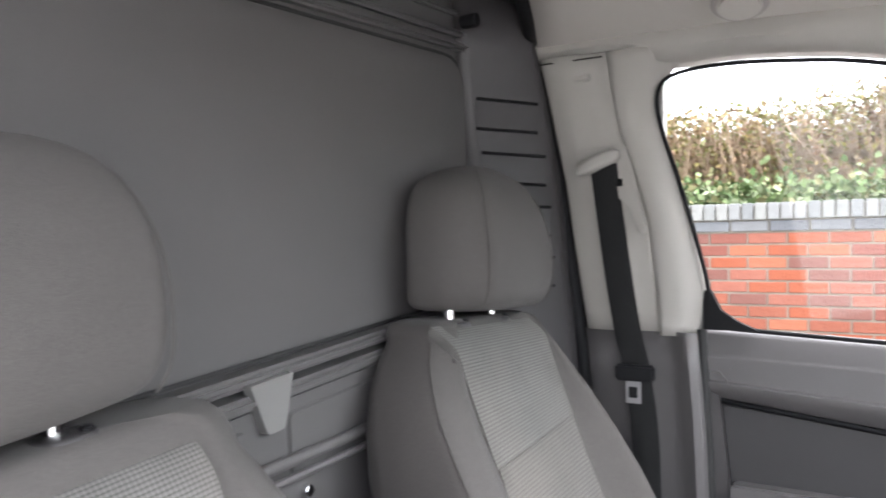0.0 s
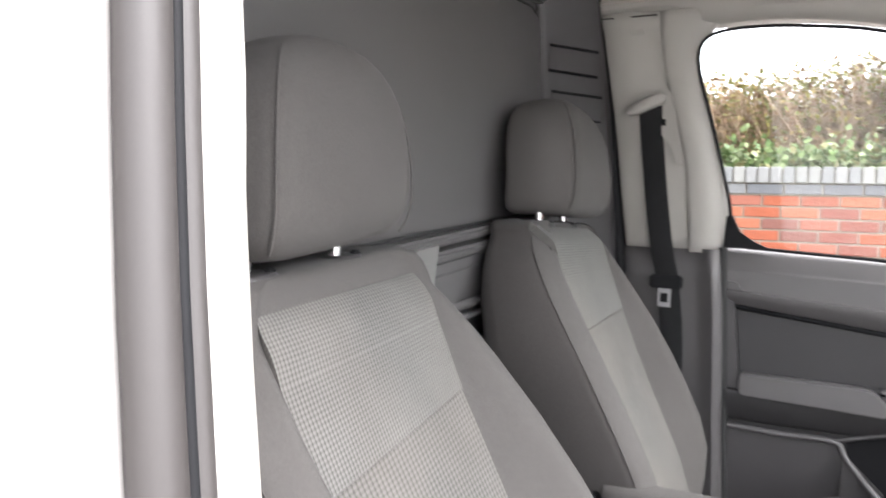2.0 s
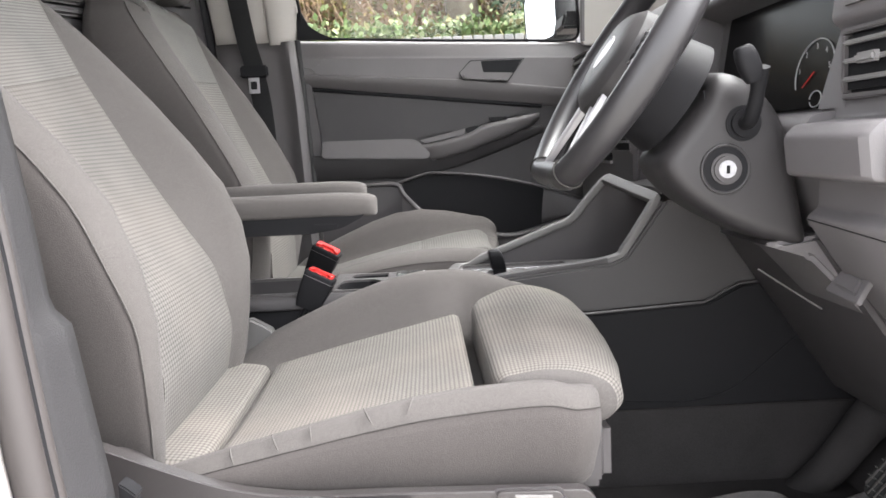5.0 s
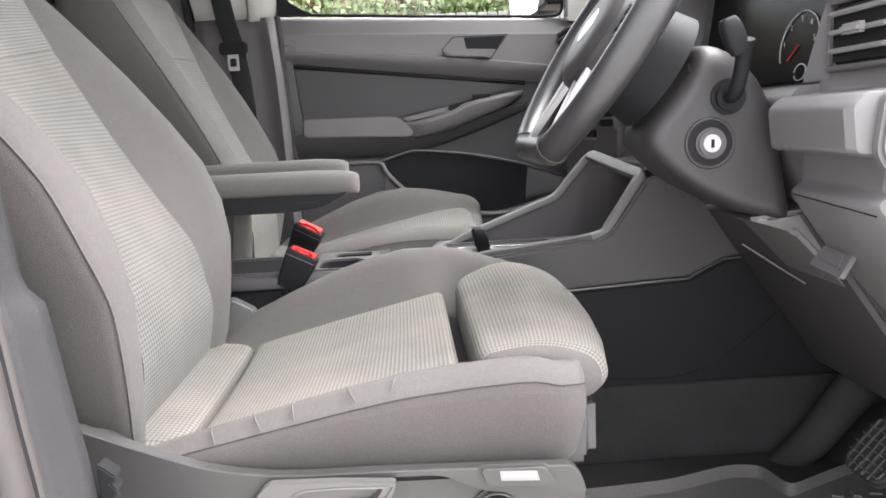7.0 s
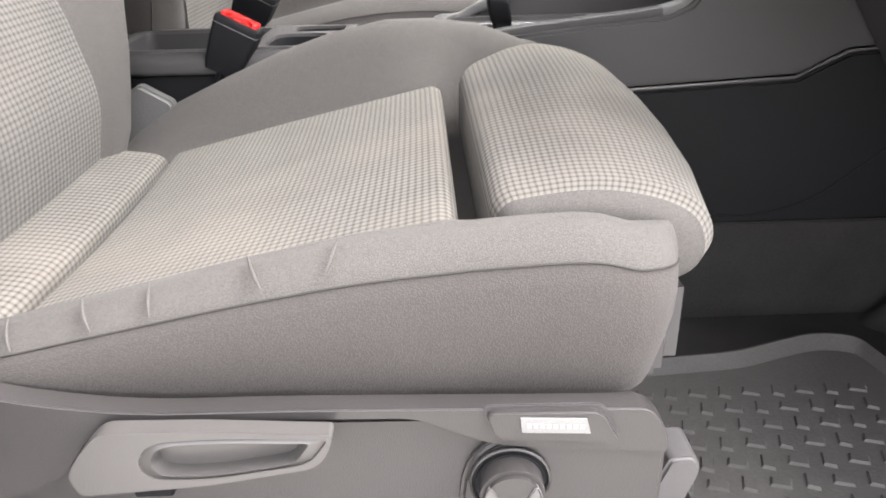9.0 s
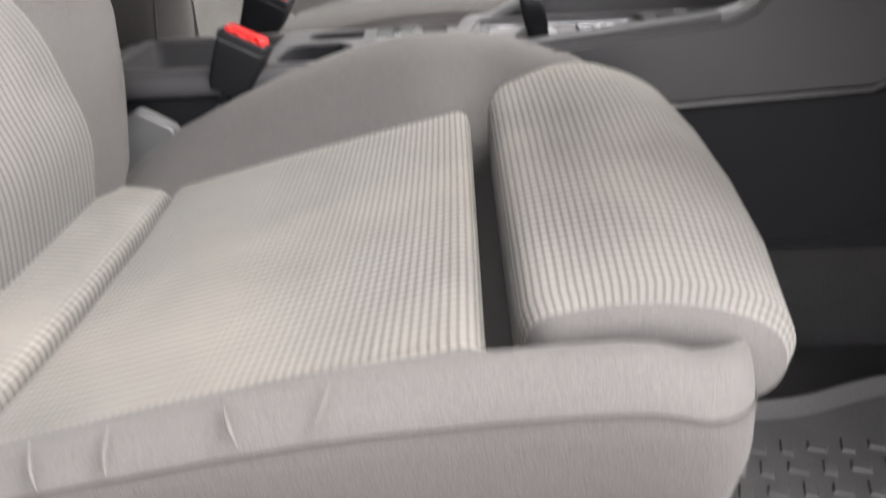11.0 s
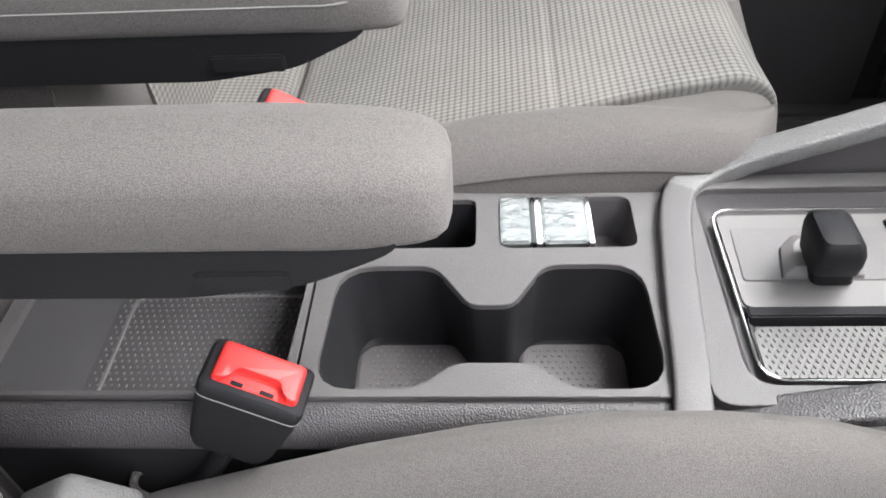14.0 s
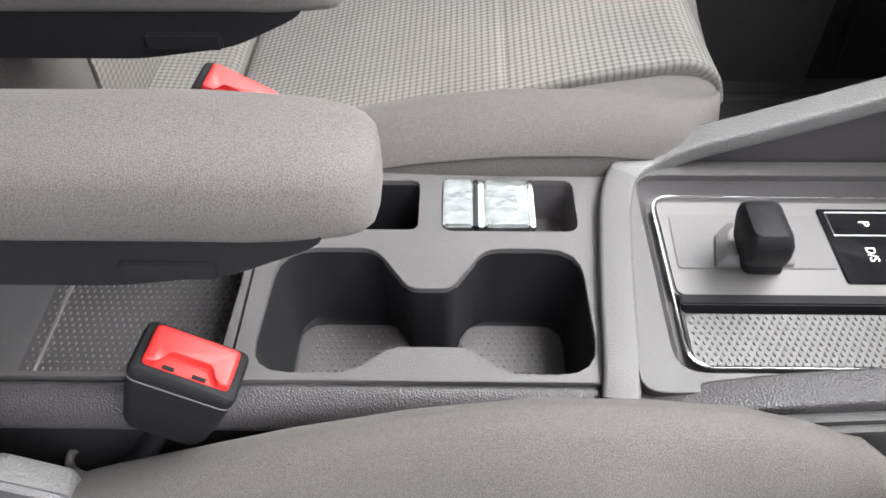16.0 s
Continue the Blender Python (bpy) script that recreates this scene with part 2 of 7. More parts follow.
def glass_material():
    m = bpy.data.materials.new("window_glass")
    m.use_nodes = True
    n, l = m.node_tree.nodes, m.node_tree.links
    n.clear()
    out, mix = n.new("ShaderNodeOutputMaterial"), n.new("ShaderNodeMixShader")
    t, g, f = n.new("ShaderNodeBsdfTransparent"), n.new("ShaderNodeBsdfGlossy"), n.new("ShaderNodeFresnel")
    t.inputs["Color"].default_value = (0.93, 0.95, 0.94, 1)
    g.inputs["Roughness"].default_value = 0.01
    f.inputs["IOR"].default_value = 1.35
    l.new(f.outputs[0], mix.inputs["Fac"])
    l.new(t.outputs[0], mix.inputs[1])
    l.new(g.outputs[0], mix.inputs[2])
    l.new(mix.outputs[0], out.inputs["Surface"])
    return m


GLASS = glass_material()

# ---- mesh helpers ----
def make(name, verts, faces, mat, parent=None, label="", uv=None, angle=40, mats=None):
    me = bpy.data.meshes.new(name)
    me.from_pydata([tuple(v) for v in verts], [], faces)
    if uv is not None:
        layer = me.uv_layers.new(name="UVMap")
        for loop in me.loops:
            layer.data[loop.index].uv = uv[loop.vertex_index]
    return finish(name, me, mat, parent, label, angle)


def finish(name, me, mat, parent=None, label="", angle=40):
    bm = bmesh.new()
    bm.from_mesh(me)
    bmesh.ops.recalc_face_normals(bm, faces=bm.faces)
    bm.to_mesh(me)
    bm.free()
    me.materials.append(mat)
    me.polygons.foreach_set("use_smooth", [True] * len(me.polygons))
    me.set_sharp_from_angle(angle=radians(angle))
    ob = new(name, me)
    if parent is not None:
        ob.parent = parent
    if label:
        ob["label"] = label
    return ob


def part(name, bm, mat, parent=None, label="", angle=40):
    me = bpy.data.meshes.new(name)
    bm.to_mesh(me)
    bm.free()
    return finish(name, me, mat, parent, label, angle)


def thing(name, label, category, group="", kind=""):
    return tagged(new(name), label, category, group, kind)


def rloop(corners, seg=4):
    """A closed outline with rounded corners, from (a, b, radius)."""
    pts, n = [], len(corners)
    for i, (a, b, r) in enumerate(corners):
        p, q, s = Vector((a, b)), Vector(corners[i - 1][:2]), Vector(corners[(i + 1) % n][:2])
        d0, d1 = q - p, s - p
        r0, r1 = min(r, d0.length * 0.49), min(r, d1.length * 0.49)
        u, w = p + d0.normalized() * r0 if d0.length else p, p + d1.normalized() * r1 if d1.length else p
        for k in range(seg + 1):
            t = k / seg
            pts.append(tuple(u * (1 - t) ** 2 + p * 2 * t * (1 - t) + w * t * t))
    return pts


def rrect(x0, x1, y0, y1, r, seg=4):
    return rloop([(x0, y0, r), (x1, y0, r), (x1, y1, r), (x0, y1, r)], seg)


def loft(name, loops, mat, parent=None, label="", cap=True, angle=50, closed=True):
    """A skin over loops of equal count; its UVs run in metres round and along them."""
    n, m = len(loops[0]), len(loops)
    L = [[Vector(p) for p in lp] for lp in loops]
    verts, uv, faces = [], [], []
    mid = m // 2
    us = [0.0]
    for i in range(1, n):
        us.append(us[-1] + (L[mid][i] - L[mid][i - 1]).length)
    vs = [0.0]
    for j in range(1, m):
        vs.append(vs[-1] + sum((L[j][i] - L[j - 1][i]).length for i in range(n)) / n)
    for j in range(m):
        for i in range(n):
            verts.append(L[j][i])
            uv.append((us[i], vs[j]))
    for j in range(m - 1):
        for i in range(n if closed else n - 1):
            k = (i + 1) % n
            faces.append((j * n + i, j * n + k, (j + 1) * n + k, (j + 1) * n + i))
    if cap and closed:
        faces.append(tuple(range(n - 1, -1, -1)))
        faces.append(tuple((m - 1) * n + i for i in range(n)))
    return make(name, verts, faces, mat, parent, label, uv, angle)


def shrink(loop, f, shift=(0, 0, 0), c=None):
    c = Vector(c) if c is not None else sum((Vector(p) for p in loop), Vector()) / len(loop)
    return [tuple(c + (Vector(p) - c) * f + Vector(shift)) for p in loop]


def bevelled(bm, w, seg=2):
    if w > 0:
        sharp = [e for e in bm.edges if len(e.link_faces) == 2 and e.calc_face_angle(0) > radians(25)]
        bmesh.ops.bevel(bm, geom=sharp, offset=w, segments=seg, affect="EDGES", clamp_overlap=True)
    return bm


def box(name, lo, hi, mat, parent=None, label="", bevel=0.004, m=None, seg=2):
    bm = bmesh.new()
    bmesh.ops.create_cube(bm, size=1)
    lo, hi = Vector(lo), Vector(hi)
    for v in bm.verts:
        v.co = Vector([lo[i] + (v.co[i] + 0.5) * (hi[i] - lo[i]) for i in range(3)])
    bevelled(bm, bevel, seg)
    if m is not None:
        bmesh.ops.transform(bm, matrix=m, verts=bm.verts)
    return part(name, bm, mat, parent, label)


def prism(name, outline, axis, lo, hi, mat, parent=None, label="", bevel=0.004, m=None, seg=2):
    """An outline in the two other axes, drawn out along one axis from lo to hi; lo and hi may be functions of the outline's point."""
    bm = bmesh.new()
    def at(p, v):
        v = v(*p) if callable(v) else v
        return {"x": (v, p[0], p[1]), "y": (p[0], v, p[1]), "z": (p[0], p[1], v)}[axis]
    a = [bm.verts.new(at(p, lo)) for p in outline]
    b = [bm.verts.new(at(p, hi)) for p in outline]
    n = len(outline)
    bm.faces.new(a)
    bm.faces.new(b[::-1])
    for i in range(n):
        bm.faces.new((a[i], a[(i + 1) % n], b[(i + 1) % n], b[i]))
    bmesh.ops.recalc_face_normals(bm, faces=bm.faces)
    bevelled(bm, bevel, seg)
    if m is not None:
        bmesh.ops.transform(bm, matrix=m, verts=bm.verts)
    return part(name, bm, mat, parent, label)


def tube(name, pts, r, mat, parent=None, label="", n=8, closed=False, squash=1.0):
    P = [Vector(p) for p in pts]
    m = len(P)
    rs = r if isinstance(r, (list, tuple)) else [r] * m
    loops, up = [], None
    for i in range(m):
        d = (P[(i + 1) % m] - P[i - 1]) if closed else (P[min(i + 1, m - 1)] - P[max(i - 1, 0)])
        d.normalize()
        if up is None:
            up = d.orthogonal().normalized() if abs(d.z) > 0.9 else Vector((0, 0, 1))
        side = d.cross(up).normalized()
        up = side.cross(d).normalized()
        loops.append([P[i] + (side * math.cos(a) + up * math.sin(a) * squash) * rs[i] for a in [2 * math.pi * k / n for k in range(n)]])
    if closed:
        verts = [v for lp in loops for v in lp]
        faces = [(j * n + i, j * n + (i + 1) % n, ((j + 1) % m) * n + (i + 1) % n, ((j + 1) % m) * n + i) for j in range(m) for i in range(n)]
        return make(name, verts, faces, mat, parent, label, None, 60)
    return loft(name, loops, mat, parent, label, True, 60)


def disc(name, c, axis, r, depth, mat, parent=None, label="", n=28, bevel=0.0015, r2=None):
    bm = bmesh.new()
    bmesh.ops.create_cone(bm, cap_ends=True, segments=n, radius1=r, radius2=r if r2 is None else r2, depth=depth)
    bevelled(bm, bevel)
    q = Vector((0, 0, 1)).rotation_difference(Vector(axis).normalized()).to_matrix().to_4x4()
    bmesh.ops.transform(bm, matrix=Matrix.Translation(c) @ q, verts=bm.verts)
    return part(name, bm, mat, parent, label)


def sheet(name, f, us, vs, mat, parent=None, label="", thick=0.004, angle=50):
    """A surface through f(u, v), given thickness."""
    n, m = len(us), len(vs)
    verts = [f(u, v) for v in vs for u in us]
    faces = [(j * n + i, j * n + i + 1, (j + 1) * n + i + 1, (j + 1) * n + i) for j in range(m - 1) for i in range(n - 1)]
    uv = [(u, v) for v in vs for u in us]
    ob = make(name, verts, faces, mat, parent, label, uv, angle)
    if thick:
        s = ob.modifiers.new("thickness", "SOLIDIFY")
        s.thickness, s.offset = thick, 0
    return ob


def span(a, b, n):
    return [a + (b - a) * i / (n - 1) for i in range(n)]


def curve_at(table, x):
    """Smooth interpolation in rows of (x, value)."""
    if x <= table[0][0]:
        return table[0][1]
    for (a, p), (b, q) in zip(table, table[1:]):
        if x <= b:
            t = (x - a) / (b - a)
            return p + (q - p) * t
    return table[-1][1]


def holed(name, outline, holes, z, mat, parent=None, label="", to=None, thick=0.0, bevel=0.0):
    """A flat panel with holes through it, at height z, or mapped by to(x, y, z); with a skirt of that thickness."""
    bm = bmesh.new()
    to = to or (lambda x, y, z: (x, y, z))
    edges = []
    for lp in (outline, *holes):
        vs = [bm.verts.new((p[0], p[1], z)) for p in lp]
        edges += [bm.edges.new((vs[i], vs[(i + 1) % len(vs)])) for i in range(len(vs))]
    bmesh.ops.triangle_fill(bm, use_beauty=True, use_dissolve=False, edges=edges)
    if thick:
        g = bmesh.ops.extrude_face_region(bm, geom=list(bm.faces))
        for v in g["geom"]:
            if isinstance(v, bmesh.types.BMVert):
                v.co.z -= thick
        bmesh.ops.recalc_face_normals(bm, faces=bm.faces)
        if bevel:
            top = [e for e in bm.edges if len(e.link_faces) == 2 and e.calc_face_angle(0) > 0.8 and all(abs(v.co.z - z) < 1e-6 for v in e.verts)]
            bmesh.ops.bevel(bm, geom=top, offset=bevel, segments=2, affect="EDGES", clamp_overlap=True)
    for v in bm.verts:
        v.co = Vector(to(*v.co))
    return part(name, bm, mat, parent, label)


def pocket(name, loop, z, depth, mat, parent=None, label="", taper=0.9, floor_r=0.004, to=None):
    """The walls and the floor of a moulded recess below an outline."""
    to = to or (lambda x, y, z: (x, y, z))
    base = [(p[0], p[1], z) for p in loop]
    a = shrink(base, taper, (0, 0, -depth + floor_r))
    b = shrink(base, taper * 0.95, (0, 0, -depth))
    verts, n, faces = [to(*p) for lp in (base, a, b) for p in lp], len(loop), []
    for j in range(2):
        for i in range(n):
            faces.append((j * n + i, j * n + (i + 1) % n, (j + 1) * n + (i + 1) % n, (j + 1) * n + i))
    faces.append(tuple(2 * n + i for i in range(n)))
    return make(name, verts, faces, mat, parent, label, None, 35)


def studs(name, centres, half, mat, parent, label=""):
    """Many tiny raised studs, too small to pick apart, as one mesh."""
    v, f = [], []
    for c in centres:
        i = len(v)
        for dz, k in ((0, 1.0), (half[2], 0.7)):
            v += [(c[0] + a * half[0] * k, c[1] + b * half[1] * k, c[2] + dz) for a, b in ((-1, 0), (0, -1), (1, 0), (0, 1))]
        f += [(i + 4, i + 5, i + 6, i + 7)] + [(i + q, i + (q + 1) % 4, i + 4 + (q + 1) % 4, i + 4 + q) for q in range(4)]
    return tagged(make(name, v, f, mat, parent, label, None, 30), kind="stuff")


def smooth(points, n=24):
    """A smooth curve through points (Catmull-Rom), n points in all."""
    P = [Vector(p) for p in points]
    P = [P[0] * 2 - P[1]] + P + [P[-1] * 2 - P[-2]]
    out, spans = [], len(P) - 3
    for k in range(n):
        t = k / (n - 1) * spans
        i = min(int(t), spans - 1)
        t -= i
        a, b, c, d = P[i:i + 4]
        out.append(0.5 * (2 * b + (c - a) * t + (2 * a - 5 * b + 4 * c - d) * t * t + (3 * b - 3 * c + d - a) * t ** 3))
    return out


def pad(name, line, y0, y1, thick, mat, parent, label="", crown=0.0, edge=0.012, n=26, m=15, under=0.012, ends=True):
    """An upholstered panel that follows a line in x and z, from y0 to y1 (numbers or functions along the line), with rolled edges."""
    C = smooth([(a, b) for a, b in line], n)
    nor = []
    for i in range(n):
        d = (C[min(i + 1, n - 1)] - C[max(i - 1, 0)]).normalized()
        nor.append(Vector((-d.y, d.x)))
    length = [0.0]
    for i in range(1, n):
        length.append(length[-1] + (C[i] - C[i - 1]).length)
    total = length[-1]
    def roll(d):
        if d >= edge:
            return 1.0
        return math.sqrt(max(0.0, 1 - (1 - d / edge) ** 2))
    loops = []
    fy0 = y0 if callable(y0) else (lambda s: y0)
    fy1 = y1 if callable(y1) else (lambda s: y1)
    w = abs(fy1(0.5) - fy0(0.5))
    e = edge / w
    stations = sorted(set([0, e * 0.1, e * 0.35, e * 0.7, e] + [e + (1 - 2 * e) * k / (m - 1) for k in range(m)] + [1 - e * 0.7, 1 - e * 0.35, 1 - e * 0.1, 1]))
    # the line's own ends get extra points so that they roll over too
    fine = [0, edge * 0.1, edge * 0.35, edge * 0.7] if ends else []
    params = sorted(set(fine + [total - f for f in fine] + length))
    def at(s):
        for i in range(1, n):
            if s <= length[i] + 1e-9:
                t = (s - length[i - 1]) / max(1e-9, length[i] - length[i - 1])
                return C[i - 1].lerp(C[i], t), nor[i - 1].lerp(nor[i], t).normalized()
        return C[-1], nor[-1]
    for v in stations:
        top, bottom = [], []
        for s in params:
            c, q = at(s)
            f = s / total
            y = fy0(f) + (fy1(f) - fy0(f)) * v
            h = thick * roll(min(v, 1 - v) * w) * (roll(min(s, total - s)) if ends else 1) + crown * math.sin(math.pi * v)
            top.append((c.x + q.x * h, y, c.y + q.y * h))
            bottom.append((c.x - q.x * under, y, c.y - q.y * under))
        loops.append(top + bottom[::-1])
    return loft(name, loops, mat, parent, label, True, 60)


# ---- ground: out of view, made pale to bounce light into the cab ----
ground = tagged(sheet("ground", lambda u, v: (u, v, 0.0), span(-400, 400, 9), span(-400, 400, 9), shader("pale_bounce_ground", (0.33, 0.32, 0.30), 0.9, spread=0.25, bump=0.8, fine=120), thick=0.0), "unseen ground under the van, made pale to bounce light", "ground", kind="structure")

# ---- the van's shell ----
MID = 0.68
ROLL = Matrix.Translation((0, MID, 1.36)) @ pose(0, 0, 0, 3.6, 0, 0) @ Matrix.Translation((0, -MID, -1.36))

TOP = Matrix.Translation((0, 1.18, 1.79)) @ pose(0, 0, 0, 2.2, 0, 0) @ Matrix.Translation((0, -1.18, -1.79))


def bulkhead():
    b = thing("wall_bulkhead", "grey painted steel bulkhead with pressed ribs behind the seats", "bulkhead", kind="structure")
    box("panel", (-0.655, -0.02, 0.45), (-0.632, 1.38, 2.02), STEEL, b, bevel=0.002)
    # raised field above the rail, with a rounded top beam
    field = rloop([(0.203, 1.324, 0.02), (1.18, 1.364, 0.02), (1.175, 1.762, 0.05), (0.40, 1.735, 0.08), (0.280, 1.66, 0.08), (0.245, 1.56, 0.10)], 5)
    prism("upper_panel", field, "x", -0.634, -0.622, STEEL, b, bevel=0.005, m=ROLL)
    groove = [(y, z) for y, z in rloop([(0.192, 1.317, 0.02), (1.192, 1.357, 0.02), (1.187, 1.775, 0.06), (0.392, 1.748, 0.08), (0.268, 1.668, 0.08), (0.232, 1.56, 0.10)], 5)]
    # no rubber here: a black tube paints the shade in the pressed steel groove
    tube("groove", [tuple(ROLL @ Vector((-0.633, y, z))) for y, z in groove], 0.0032, BLACKRUBBER, b, closed=True)
    edge = smooth([(0.150, 1.36), (0.188, 1.50), (0.212, 1.60), (0.255, 1.70), (0.35, 1.765)], 20)
    tube("frame_ridge", [tuple(ROLL @ Vector((-0.626, p.x, p.y))) for p in edge], 0.011, STEEL, b, n=10)
    RAKE = Matrix.Translation((0, 0.70, 1.336)) @ pose(0, 0, 0, 6.1, 0, 0) @ Matrix.Translation((0, -0.70, -1.362))
    for z0, z1, x1 in ((1.345, 1.362, -0.600), (1.322, 1.339, -0.592), (1.783, 1.797, -0.612), (1.806, 1.818, -0.614), (1.842, 1.852, -0.618)):
        box("rail", (-0.634, 0.30 if z0 < 1.5 else 0.40, z0), (x1, 1.27, z1), STEEL, b, bevel=0.006, m=RAKE if z0 < 1.5 else ROLL @ TOP, seg=3)
    # lower box section with recessed fields and a bracket between them
    box("lower_panel", (-0.634, 0.28, 1.10), (-0.604, 1.30, 1.322), STEEL, b, bevel=0.004, m=RAKE)
    for y0, y1 in ((0.33, 0.607), (0.672, 1.02)):
        prism("recess", rrect(y0, y1, 1.225, 1.302, 0.012), "x", -0.606, -0.600, STEEL, b, bevel=0.002, m=RAKE)
    tab = rloop([(0.604, 1.320, 0.004), (0.674, 1.324, 0.004), (0.664, 1.284, 0.02), (0.658, 1.262, 0.006), (0.628, 1.260, 0.006), (0.620, 1.282, 0.02)], 4)
    prism("bracket", tab, "x", -0.604, -0.590, BRACKET, b, "bare metal bracket", bevel=0.005, m=ROLL, seg=3)
    tube("channel", [tuple(ROLL @ Vector((-0.59, y, 1.222))) for y in (0.30, 1.10)], 0.008, STEEL, b)
    tube("channel", [tuple(ROLL @ Vector((-0.582, y, 1.205))) for y in (0.30, 1.10)], 0.005, SOFT, b)
    box("ledge", (-0.634, 0.30, 1.06), (-0.56, 1.25, 1.12), PLASTIC, b, bevel=0.008, m=ROLL)
    disc("bolt", ROLL @ Vector((-0.60, 0.70, 1.175)), (1, 0, 0), 0.008, 0.014, CHROME, b, n=6)
    disc("bolt", ROLL @ Vector((-0.60, 1.16, 1.83)), (1, 0, 0), 0.012, 0.03, BLACK, b, n=12)
    return b


bulkhead()


def wall_y(z, side):
    """The inner side of the cab at a height: it leans in towards the roof. side: 1 passenger, -1 driver."""
    lean = curve_at([(0.3, 0.02), (0.9, 0.0), (1.33, 0.01), (1.60, 0.045), (1.80, 0.11), (1.95, 0.2)], z)
    if side < 0:
        lean = curve_at([(0.3, 0.02), (0.9, 0.0), (1.33, 0.01), (1.60, 0.025), (1.80, 0.045), (1.95, 0.08)], z)
    return MID + side * (0.735 - lean)


def side_trim(side, name):
    """Dark lower and grooved rear trim, with the beige upper pillar cover in front of it."""
    s = thing(name, "pillar trim with pale upper cover and dark grooved rear panel", "pillar trim", kind="structure")
    def rear(u, v):
        z = 1.0 + 0.9 * v
        y_out, x_out = wall_y(z, side) - side * 0.03, -0.505 + (z - 1.33) * -0.06
        x_in, y_in = -0.632, MID + side * (0.50 - max(0, z - 1.6) * 0.2)
        if side < 0:
            x_out, y_in = -0.395 - 0.12 * max(0, z - 1.3), 0.16 + max(0, z - 1.35) * 0.16
        bulge = 0.012 * math.sin(math.pi * u)
        if side < 0:
            # rounded pockets pressed into the panel, open towards the door
            for zc, hz, tip in ((1.610, 0.041, 0.09), (1.510, 0.042, 0.06), (1.417, 0.039, 0.0)):
                zz = z + tip * (u - 0.25)
                dz = abs(zz - zc)
                du = max(0.0, 0.19 - u) * 0.33
                r = 0.020
                dd = math.hypot(max(0, dz - hz + r), max(0, du - 0.0 + 0.0)) - r
                k = max(0.0, min(1.0, -dd / 0.012))
                bulge -= 0.009 * k * k * (3 - 2 * k)
        return (x_in + (x_out - x_in) * u + bulge, y_in + (y_out - y_in) * u + bulge * 0.6 * (side < 0), z)
    sheet("rear_panel", rear, span(0, 1, 9 if side > 0 else 81), span(0, 1, 13 if side > 0 else 241), PLASTIC if side > 0 else STEEL, s, thick=0.006)
    for z in (1.709, 1.617, 1.525, 1.433) if side > 0 else ():
        v = (z - 1.0) / 0.9
        a, b = Vector(rear(0.12, v)), Vector(rear(0.78, v))
        q = Vector((0.008, -side * 0.006, 0))
        prism("slot", [(0, -0.024), (1, -0.024), (1, 0.024), (0, 0.024)], "z", 0, 0.006, PLASTIC, s, bevel=0.0,
              m=Matrix(((b.x - a.x, 0, q.x * 0.9, a.x + q.x), (b.y - a.y, 0, q.y * 0.9, a.y + q.y), (0, 1, 0, z), (0, 0, 0, 1))))
        for up in (0.026, -0.026):
            tube("slot_edge", [a + q * 1.0 + Vector((0, 0, up)), b + q * 1.0 + Vector((0, 0, up))], 0.0032, BLACK, s, n=6)
    # black frame strip between the grooved panel and the cover
    pts = [Vector((-0.50 + 0.10 * (side < 0) - (z - 1.33) * 0.10, wall_y(z, side) - side * 0.02, z)) for z in span(0.95, 1.86, 12)]
    if side > 0:
        pts += [Vector((-0.44 - 0.14 * q * q, MID + q * 0.672, 1.897 - 0.085 * q ** 4)) for q in (0.93, 0.86, 0.78, 0.68, 0.56, 0.42, 0.28)]
    tube("frame_strip", pts, 0.014, BLACK, s, n=8)
    def cover(u, v):
        z = 1.325 + 0.49 * v
        x0 = (-0.482 if side > 0 else -0.385) - 0.05 * v
        x1 = curve_at([(0, -0.346), (0.4, -0.360), (0.72, -0.400), (1, -0.411)], v) if side > 0 else curve_at([(0, -0.283), (0.3, -0.305), (0.85, -0.355), (0.95, -0.375), (1, -0.40)], v)
        if side < 0:
            x1 -= 0.05
        swell = 0.012 * math.sin(math.pi * min(1, u * 1.3))
        foot = 0.012 * max(0, 1 - v * 5)
        return (x0 + (x1 - x0) * u, wall_y(z, side) - side * (0.018 + swell - foot * 0.5 - 0.02 * (u > 0.9) * (side < 0)), z)
    sheet("upper_cover", cover, [0, 0.03, 0.1, 0.25, 0.45, 0.65, 0.8, 0.9, 0.96, 1], span(0, 1, 15), BEIGE, s, "beige grained cover", thick=0.008)
    if side > 0:
        # flange that turns from the cover into the window opening
        inner = [(1.318, -0.346), (1.40, -0.350), (1.52, -0.360), (1.60, -0.380), (1.68, -0.400), (1.76, -0.409), (1.815, -0.411)]
        outer = [(1.318, -0.281), (1.36, -0.271), (1.40, -0.268), (1.50, -0.288), (1.60, -0.312), (1.68, -0.332), (1.715, -0.344), (1.752, -0.340), (1.778, -0.312), (1.815, -0.270)]
        def flange(u, v):
            z = 1.318 + 0.497 * v
            a, b = curve_at(inner, z), curve_at(outer, z)
            return (a + (b - a) * u, wall_y(z, 1) - 0.020 - 0.006 * math.sin(math.pi * u) + 0.034 * u ** 2, z)
        sheet("window_flange", flange, span(0, 1, 9), span(0, 1, 25), BEIGE, s, "beige flange round the window", thick=0.005)
        tube("cover_seam", [(x, wall_y(1.806, 1) - 0.032, 1.806) for x in span(-0.530, -0.415, 6)], 0.0016, SEAM, s, n=5)
